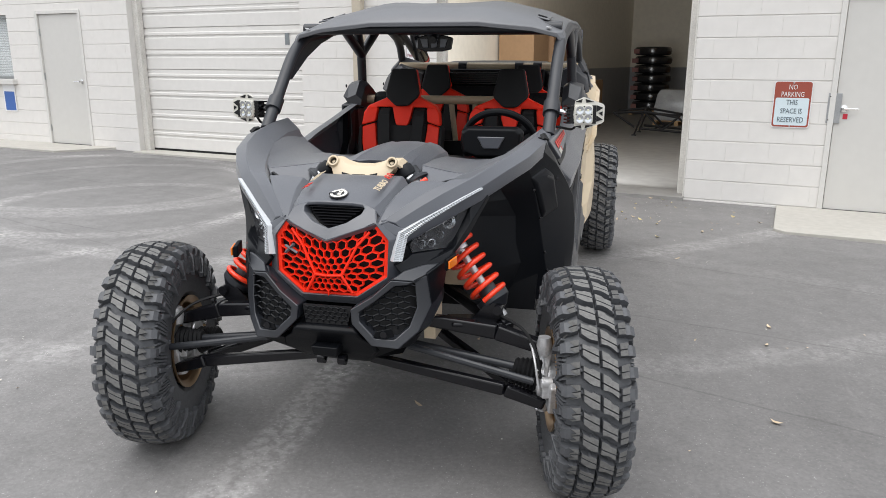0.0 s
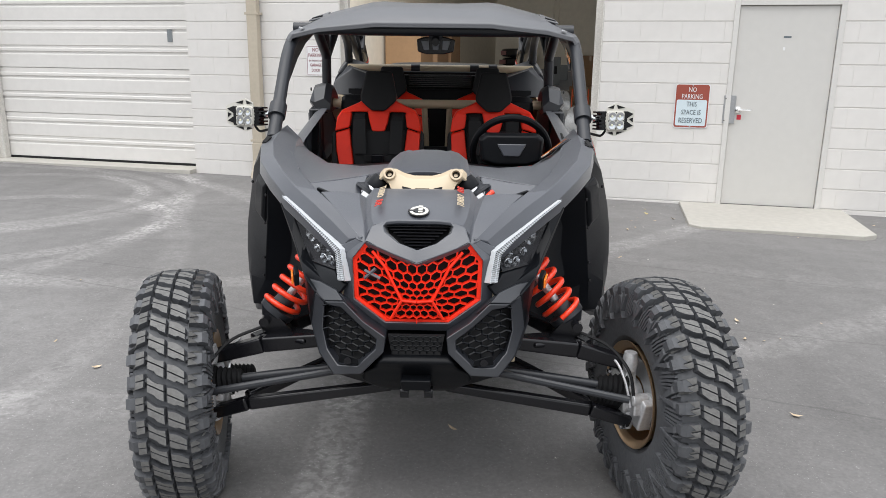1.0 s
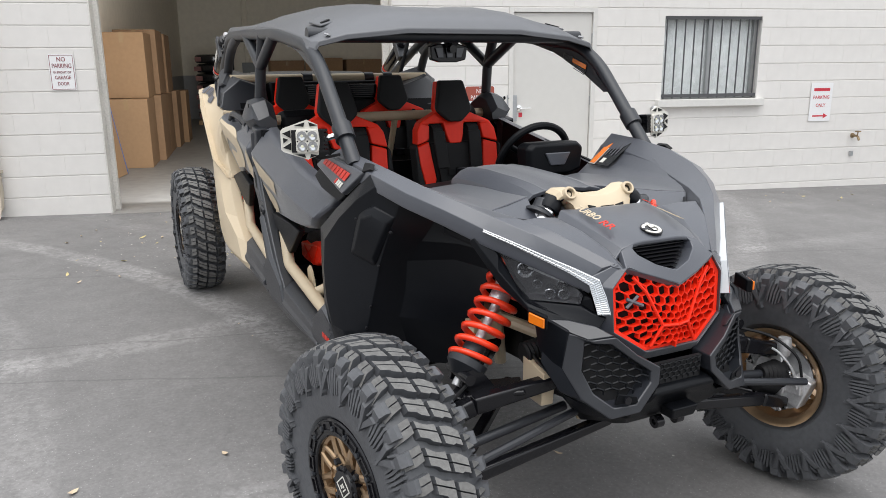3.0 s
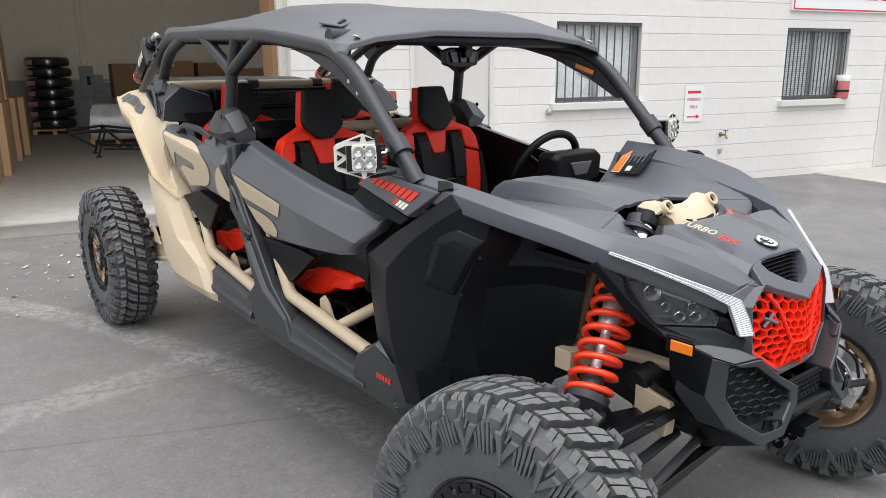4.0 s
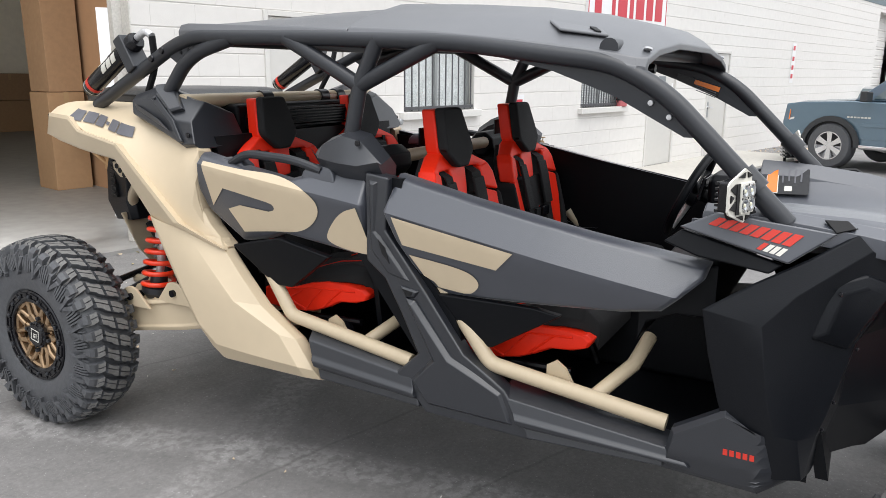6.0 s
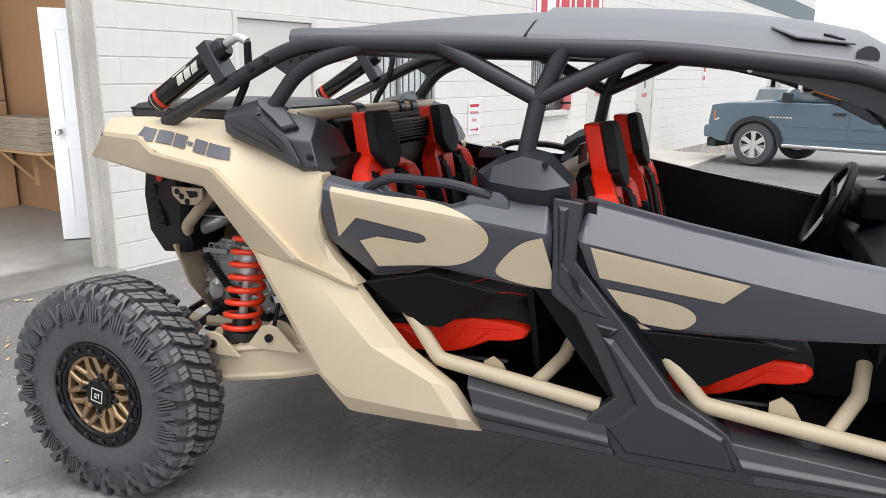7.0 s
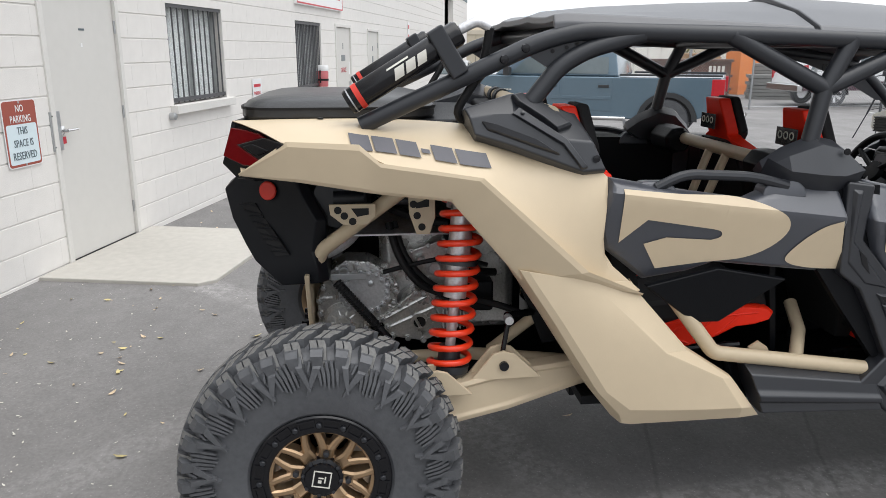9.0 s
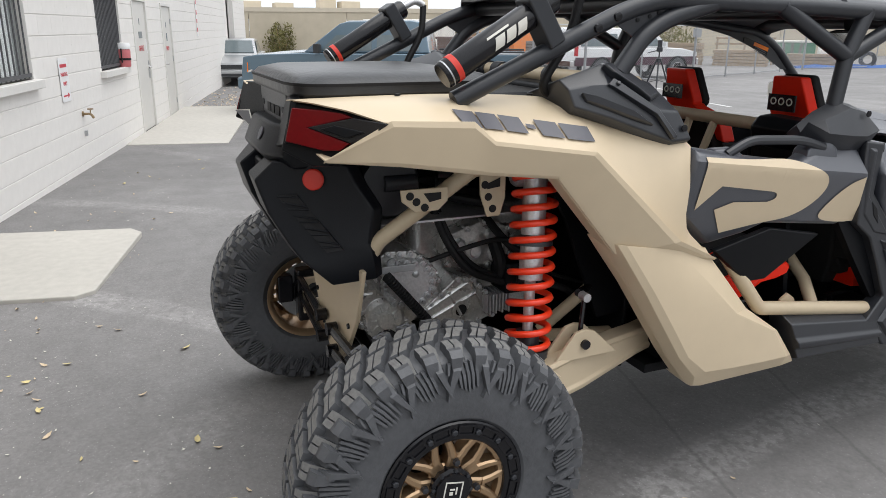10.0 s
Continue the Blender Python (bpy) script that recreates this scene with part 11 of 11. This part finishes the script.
for z in (0.40, 0.85, 1.38):
    part("rib", boxed(-0.92, 0.92, -1.20, 1.15, z, z + 0.09), M_brown, db, bevel=0.01)
for i in range(4):
    part("word_bar", boxed(-0.858, -0.853, -0.9 + 0.16 * i, -0.80 + 0.16 * i, 1.02, 1.24), M_pale, db, "pale bar", smooth=0)
for x in (-0.6, 0.6):
    for y in (-0.9, 0.9):
        part("foot", boxed(x - 0.08, x + 0.08, y - 0.08, y + 0.08, 0.0, 0.12), M_dark, db)
tr = thing("box_trailer", "weathered white box trailer in the storage ground", "trailer", Matrix.Translation((31.0, -8.5, -0.264)) @ pose(0, 0, 0, 0, 0, 12))
part("box", boxed(-1.0, 1.0, -1.9, 1.9, 0.55, 2.15), M_tank, tr, bevel=0.03)
for i in range(6):
    part("panel_rib", boxed(-1.015, -1.0, -1.8 + 0.7 * i, -1.74 + 0.7 * i, 0.6, 2.1), M_frame, tr, smooth=0)
for y in (-0.9, 0.9):
    part("wheel", lathed([(0, -0.1), (0.32, -0.1), (0.34, 0), (0.32, 0.1), (0, 0.1)], 20, pose(-0.85, y, 0.34)), M_rubber, tr)
    part("wheel", lathed([(0, -0.1), (0.32, -0.1), (0.34, 0), (0.32, 0.1), (0, 0.1)], 20, pose(0.85, y, 0.34)), M_rubber, tr)
part("frame", boxed(-0.8, 0.8, -1.8, 1.8, 0.45, 0.56), M_dark, tr)


def stack(name, label, cat, m, w, d, n, h, material, gap=0.02, group=""):
    """Boards lying in layers."""
    t = thing(name, label, cat, m, group)
    for i in range(n):
        o = rng.uniform(-0.06, 0.06)
        for j in range(4):
            part("board", boxed(-w / 2 + o, w / 2 + o, -d / 2 + d * j / 4, -d / 2 + d * (j + 1) / 4 - 0.03, i * (h + gap), i * (h + gap) + h), material, t, smooth=0)
    return t


G0 = -0.264
stack("lumber_stack", "weathered lumber stacked behind the fence", "lumber stack", Matrix.Translation((27.8, -25.5, G0)) @ pose(0, 0, 0, 0, 0, 40), 2.6, 1.2, 5, 0.14, M_lumber, group="stacks")
stack("lumber_stack", "weathered lumber stacked behind the fence", "lumber stack", Matrix.Translation((25.9, -28.3, G0)) @ pose(0, 0, 0, 0, 0, 52), 2.2, 1.0, 4, 0.14, M_lumber, group="stacks")
stack("lumber_stack", "weathered lumber stacked behind the fence", "lumber stack", Matrix.Translation((30.2, -23.0, G0)) @ pose(0, 0, 0, 0, 0, 30), 3.0, 1.2, 7, 0.14, M_lumber, group="stacks")
stack("slab_stack", "grey stacked slabs beside the white estate car", "slab stack", Matrix.Translation((24.4, -11.9, G0)) @ pose(0, 0, 0, 0, 0, 70), 1.8, 1.0, 7, 0.11, M_greywood, group="stacks")
stack("slab_stack", "grey stacked slabs beside the white estate car", "slab stack", Matrix.Translation((28.0, -13.4, G0)) @ pose(0, 0, 0, 0, 0, 70), 4.0, 1.2, 9, 0.12, M_greywood, group="stacks")
rk = thing("storage_rack", "tall wooden rack with leaning boards", "rack", Matrix.Translation((28.9, -26.8, G0)) @ pose(0, 0, 0, 0, 0, 42))
for x in (-1.4, 0, 1.4):
    part("upright", boxed(x - 0.05, x + 0.05, -0.05, 0.05, 0, 1.35), M_lumber, rk)
for z in (0.5, 1.0, 1.3):
    part("beam", boxed(-1.5, 1.5, -0.08, -0.05, z, z + 0.10), M_lumber, rk)
for i in range(5):
    part("leaning_board", boxed(-0.07, 0.07, -0.02, 0.02, 0, 1.15, pose(-2.6 + 0.28 * i, -0.1, 0, -12, 8 * (i % 3 - 1), 0)), M_greywood, rk)
cn = thing("container", "green and white panelled container", "container", Matrix.Translation((30.3, -31.5, G0)) @ pose(0, 0, 0, 0, 0, 40))
part("box", boxed(-1.4, 1.4, -0.6, 0.6, 0.0, 1.1), M_green, cn, bevel=0.03)
part("lid", boxed(-1.45, 1.45, -0.65, 0.65, 1.1, 1.2), M_tank, cn, "pale lid", bevel=0.02)
tk = thing("tank", "white plastic tank lying on the storage ground", "tank", Matrix.Translation((28.2, -32.9, G0)) @ pose(0, 0, 0, 0, 0, 40))
part("drum", lathed([(0, -1.0), (0.40, -0.98), (0.53, -0.85), (0.55, -0.5), (0.55, 0.5), (0.53, 0.85), (0.40, 0.98), (0, 1.0)], 28, pose(0, 0, 0.58)), M_tank, tk)
part("cap", lathed([(0, 0.52), (0.14, 0.52), (0.14, 0.60), (0, 0.60)], 16, pose(0.1, 0, 0.58, 0, -90, 0)), M_dark, tk)
part("cradle", boxed(-0.8, 0.8, -0.4, 0.4, 0.0, 0.10), M_lumber, tk)
thing("spare_tyre", "black tyre leaning on a stack", "tyre", Matrix.Translation((24.0, -30.0, G0 + 0.40)) @ pose(0, 0, 0, 0, 0, 130), bm=lathed([(0.2, -0.1), (0.37, -0.12), (0.4, 0), (0.37, 0.12), (0.2, 0.1), (0.22, 0.0), (0.2, -0.1)], 28), material=M_rubber)
bm = fresh()
loft(bm, [[(24.6 - 0.25 * i, -26.0 - 1.0 * i, G0 + 0.01), (24.7 - 0.25 * i, -26.0 - 1.0 * i, G0 + 0.12 + 0.08 * (i % 2)), (25.4 - 0.25 * i, -26.0 - 1.0 * i, G0 + 0.10), (25.7 - 0.25 * i, -26.0 - 1.0 * i, G0 + 0.01)] for i in range(6)])
thing("tarp", "crumpled blue tarpaulin lying by the fence", "tarpaulin", bm=bm, material=M_tarp)
for x, y, w, h, mt, lb in ((27.6, -12.1, 0.8, 2.05, M_orange, "orange panelled crate"), (30.2, -14.0, 0.9, 2.05, M_orange, "orange panelled crate"), (27.8, -10.4, 1.2, 1.65, M_card, "stack of brown cartons"), (29.4, -12.4, 0.6, 2.1, M_tank, "pale grey cabinet")):
    cr = thing("crate", lb + " in the storage ground", "crate", Matrix.Translation((x, y, G0)) @ pose(0, 0, 0, 0, 0, 20), group="crates")
    part("body", boxed(-w / 2, w / 2, -w / 2, w / 2, 0, h), mt, cr, bevel=0.02)
    for z in (0.3, h - 0.25):
        part("batten", boxed(-w / 2 - 0.03, w / 2 + 0.03, -w / 2 - 0.03, w / 2 + 0.03, z, z + 0.10), mt, cr, bevel=0.01)


def shrub(name, label, c, w, d, h, n, material):
    """A stemmed shrub: stems and many small leaves with gaps."""
    t = thing(name, label, "shrub", Matrix.Translation(c), group="shrubs")
    bm = fresh()
    for i in range(7):
        a = rng.uniform(0, 6.28)
        q = Vector((math.cos(a) * w * 0.35, math.sin(a) * d * 0.35, h * rng.uniform(0.6, 0.9)))
        tube(bm, [(0.1 * math.cos(a), 0.1 * math.sin(a), 0), q * 0.5 + Vector((0, 0, 0.1)), q], [0.03, 0.018, 0.008], 5)
    part("stems", bm, M_wood, t)
    vs, fs = [], []
    for i in range(n):
        a, r, z = rng.uniform(0, 6.28), math.sqrt(rng.random()), rng.random()
        k = 0.55 + 0.45 * math.sin(3.14 * min(1, z * 0.85 + 0.1)) + 0.15 * math.sin(5 * a)
        p = Vector((math.cos(a) * r * w / 2 * k, math.sin(a) * r * d / 2 * k, 0.1 + z * h * (0.85 + 0.15 * math.sin(3 * a + 1))))
        e = rng.uniform(0.05, 0.11)
        q = pose(0, 0, 0, rng.uniform(0, 180), rng.uniform(0, 180), rng.uniform(0, 360))
        b = len(vs)
        vs += [p + q @ Vector(c2) for c2 in ((-e, 0, 0), (0, -e * 0.5, 0.01), (e, 0, 0), (0, e * 0.5, 0.01))]
        fs.append((b, b + 1, b + 2, b + 3))
    me = bpy.data.meshes.new("leaves")
    me.from_pydata(vs, [], fs)
    me.materials.append(material)
    lv = new("leaves", me)
    lv.parent = t
    tagged(lv, kind="stuff")
    return t


for x, y, w, h in ((35.5, -17.5, 5.0, 2.6), (33.8, -21.5, 4.5, 2.3), (32.5, -25.0, 4.0, 2.0), (46.0, -5.5, 1.6, 2.0), (44.6, -9.6, 2.2, 1.2), (37.0, -13.2, 3.0, 2.3)):
    shrub("shrub", "dry olive and yellow shrub before the tan building", (x, y, -0.28), w, 2.0, h, 1500, M_bush)

# hills far off, the haze before them put into their pale blue colour
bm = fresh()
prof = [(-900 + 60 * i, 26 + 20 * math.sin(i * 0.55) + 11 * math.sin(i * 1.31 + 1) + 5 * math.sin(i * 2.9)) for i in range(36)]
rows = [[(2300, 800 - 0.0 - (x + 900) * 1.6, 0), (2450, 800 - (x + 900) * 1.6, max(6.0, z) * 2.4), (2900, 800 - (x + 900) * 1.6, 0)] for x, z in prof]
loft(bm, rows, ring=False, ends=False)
thing("backdrop", "hills on the horizon, coloured pale blue for haze", "hills", kind="structure", bm=bm, material=M_hill)

# tripod standing in the yard
tp = thing("tripod", "black folding tripod standing on the asphalt", "tripod", Matrix.Translation((10.25, -6.1, fall(10.25))))
for a in (20, 140, 260):
    c2, s2 = math.cos(radians(a)), math.sin(radians(a))
    lg = part("leg", tubed([(0.05 * c2, 0.05 * s2, 1.02), (0.26 * c2, 0.26 * s2, 0.5)], 0.016, 8), M_cage, tp, "black leg")
    part("lower_leg", tubed([(0.26 * c2, 0.26 * s2, 0.5), (0.48 * c2, 0.48 * s2, 0.02)], 0.011, 8), M_cage, lg)
    part("brace", tubed([(0.02 * c2, 0.02 * s2, 0.62), (0.25 * c2, 0.25 * s2, 0.56)], 0.006, 6), M_cage, tp)
part("column", tubed([(0, 0, 0.55), (0, 0, 1.20)], 0.014, 10), M_cage, tp)
part("crown", lathed([(0, 0.98), (0.055, 0.98), (0.06, 1.05), (0.03, 1.08), (0, 1.08)], 14, pose(0, 0, 0, 0, -90, 0)), M_cage, tp)
part("pan_head", boxed(-0.04, 0.04, -0.05, 0.05, 1.19, 1.28), M_cage, tp, bevel=0.01)
part("handle", tubed([(0, 0.03, 1.22), (0.05, 0.25, 1.17)], 0.010, 8), M_cage, tp)
part("phone_clamp", boxed(-0.02, 0.02, -0.045, 0.045, 1.28, 1.42), M_cage, tp, bevel=0.006)

# worn parking line, litter of leaves
for p, q in (((11.9, -8.6), (10.3, -8.2)), ((17.5, -11.0), (14.0, -10.2))):
    d = (Vector((*q, 0)) - Vector((*p, 0))).normalized()
    n2 = Vector((-d.y, d.x, 0)) * 0.05
    ring = [(*(Vector((*c, 0)) + k * n2).xy, fall(c[0]) + 0.003) for c, k in ((p, -1), (q, -1), (q, 1), (p, 1))]
    thing("road_marking", "worn white painted line on the asphalt", "road marking", kind="structure", bm=prismed(ring, (0, 0, 0.002)), material=M_line, smooth=0)


# ---- fallen leaves and crumbs on the asphalt ----
def litter(name, label, n, spots, size, material, curl):
    vs, fs = [], []
    for i in range(n):
        cx, cy, w, d, turn = spots[rng.randrange(len(spots))]
        q = pose(cx, cy, 0, 0, 0, turn) @ Vector((rng.uniform(-1, 1) * w, (rng.random() ** 1.3 * 2 - 1) * d, 0))
        e = rng.uniform(*size)
        m = Matrix.Translation((q.x, q.y, fall(q.x) + 0.004)) @ pose(0, 0, 0, rng.uniform(-18, 18), rng.uniform(-18, 18), rng.uniform(0, 360))
        b = len(vs)
        vs += [m @ Vector(p) for p in ((-e, 0, 0.3 * e * curl), (-0.35 * e, -0.42 * e, 0.15 * e * curl), (0.45 * e, -0.36 * e, 0.2 * e * curl), (1.1 * e, 0, 0.45 * e * curl), (0.4 * e, 0.4 * e, 0.22 * e * curl), (-0.4 * e, 0.38 * e, 0.12 * e * curl), (0.05 * e, 0, 0.02 * e))]
        fs += [(b + k, b + (k + 1) % 6, b + 6) for k in range(6)]
    me = bpy.data.meshes.new(name)
    me.from_pydata(vs, [], fs)
    me.materials.append(material)
    return tagged(new(name, me), label, "leaf litter", kind="stuff")


M_leaf = mat("yellowed_leaf", (0.55, 0.46, 0.22), 0.6, var=0.5, scale=2.5, big=2)
M_leafbrown = mat("tan_leaf", (0.58, 0.46, 0.32), 0.7, var=0.4, scale=2.5, big=2)
M_crumb = mat("pale_crumb", (0.60, 0.58, 0.52), 0.8, var=0.2, scale=3)
NEAR = [(0.3, 5.0, 1.9, 1.0, -13), (0.2, 5.3, 1.4, 0.7, -13), (4.0, 4.6, 3.5, 0.7, -13), (-0.6, 4.6, 1.0, 0.8, 0)]
litter("fallen_leaves", "scattered yellow leaves lying on the asphalt", 70, NEAR, (0.010, 0.034), M_leaf, 1.0)
litter("fallen_leaves", "scattered tan leaves lying on the asphalt", 110, NEAR + [(0, 1.5, 2.4, 3.0, 0)], (0.007, 0.026), M_leafbrown, 1.2)
litter("fallen_leaves", "drift of pale leaves along the wall foot", 420, [(14.0, 2.4, 3.5, 0.4, -13), (18, 1.7, 4.0, 0.8, -13), (16.0, 2.0, 4.0, 1.2, -13)], (0.02, 0.045), M_leafbrown, 1.0)
litter("grit", "pale crumbs of grit scattered on the asphalt", 560, NEAR + [(0, 2.0, 2.6, 4.0, 0)], (0.003, 0.010), M_crumb, 1.0)

# ---- the blocks of the front wall ----
BL, BH = 0.4064, 0.2032


def block_shape(x0, x1, z0, z1, low=True, high=True):
    gx, zl, zh = 0.0, (0.004 if low else 0), (0.004 if high else 0)
    cb = 0.0035
    back = [(x0 + gx, 0.0079, z0 + zl), (x1 - gx, 0.0079, z0 + zl), (x1 - gx, 0.0079, z1 - zh), (x0 + gx, 0.0079, z1 - zh)]
    front = [(x0 + gx + 0.0006, 0.001, z0 + zl + (cb if low else 0)), (x1 - gx - 0.0006, 0.001, z0 + zl + (cb if low else 0)), (x1 - gx - 0.0006, 0.001, z1 - zh - (cb if high else 0)), (x0 + gx + 0.0006, 0.001, z1 - zh - (cb if high else 0))]
    return front + back, [(0, 1, 2, 3), (4, 5, 1, 0), (5, 6, 2, 1), (6, 7, 3, 2), (7, 4, 0, 3)]


def block_mesh(vs, fs, name):
    me = bpy.data.meshes.new(name)
    me.from_pydata(vs, [], fs)
    me.materials.append(M_block)
    return me


one = block_mesh(*block_shape(0, BL, 0, BH), "block")
rest_v, rest_f = [], []
count = 0
for row in range(-2, int(WALL_T / BH)):
    z0, z1 = row * BH, (row + 1) * BH
    cuts = [z0] + [z for z in levels if z0 + 0.015 < z < z1 - 0.015] + [z1]
    for c0, c1 in zip(cuts, cuts[1:]):
        for a, b in spans(c0, c1):
            k = math.floor((a - (BL / 2 if row % 2 else 0)) / BL)
            while True:
                x0 = k * BL + (BL / 2 if row % 2 else 0)
                if x0 >= b - 0.01:
                    break
                l, r = max(a, x0), min(b, x0 + BL)
                k += 1
                if r - l < 0.02:
                    continue
                whole = r - l > BL - 0.001 and c1 - c0 > BH - 0.001
                if whole and 1.6 < l < 10.2 and -0.1 < z0 < 2.2 and count < 290:
                    o = new("block", one)
                    o.parent, o.location = wall_front, (l, 0, c0)
                    count += 1
                else:
                    v, f = block_shape(l, r, c0, c1, c0 == z0, c1 == z1)
                    n0 = len(rest_v)
                    rest_v += v
                    rest_f += [tuple(n0 + i for i in q) for q in f]
rest = new("blocks", block_mesh(rest_v, rest_f, "blocks"))
rest.parent = wall_front
tagged(rest, kind="stuff")
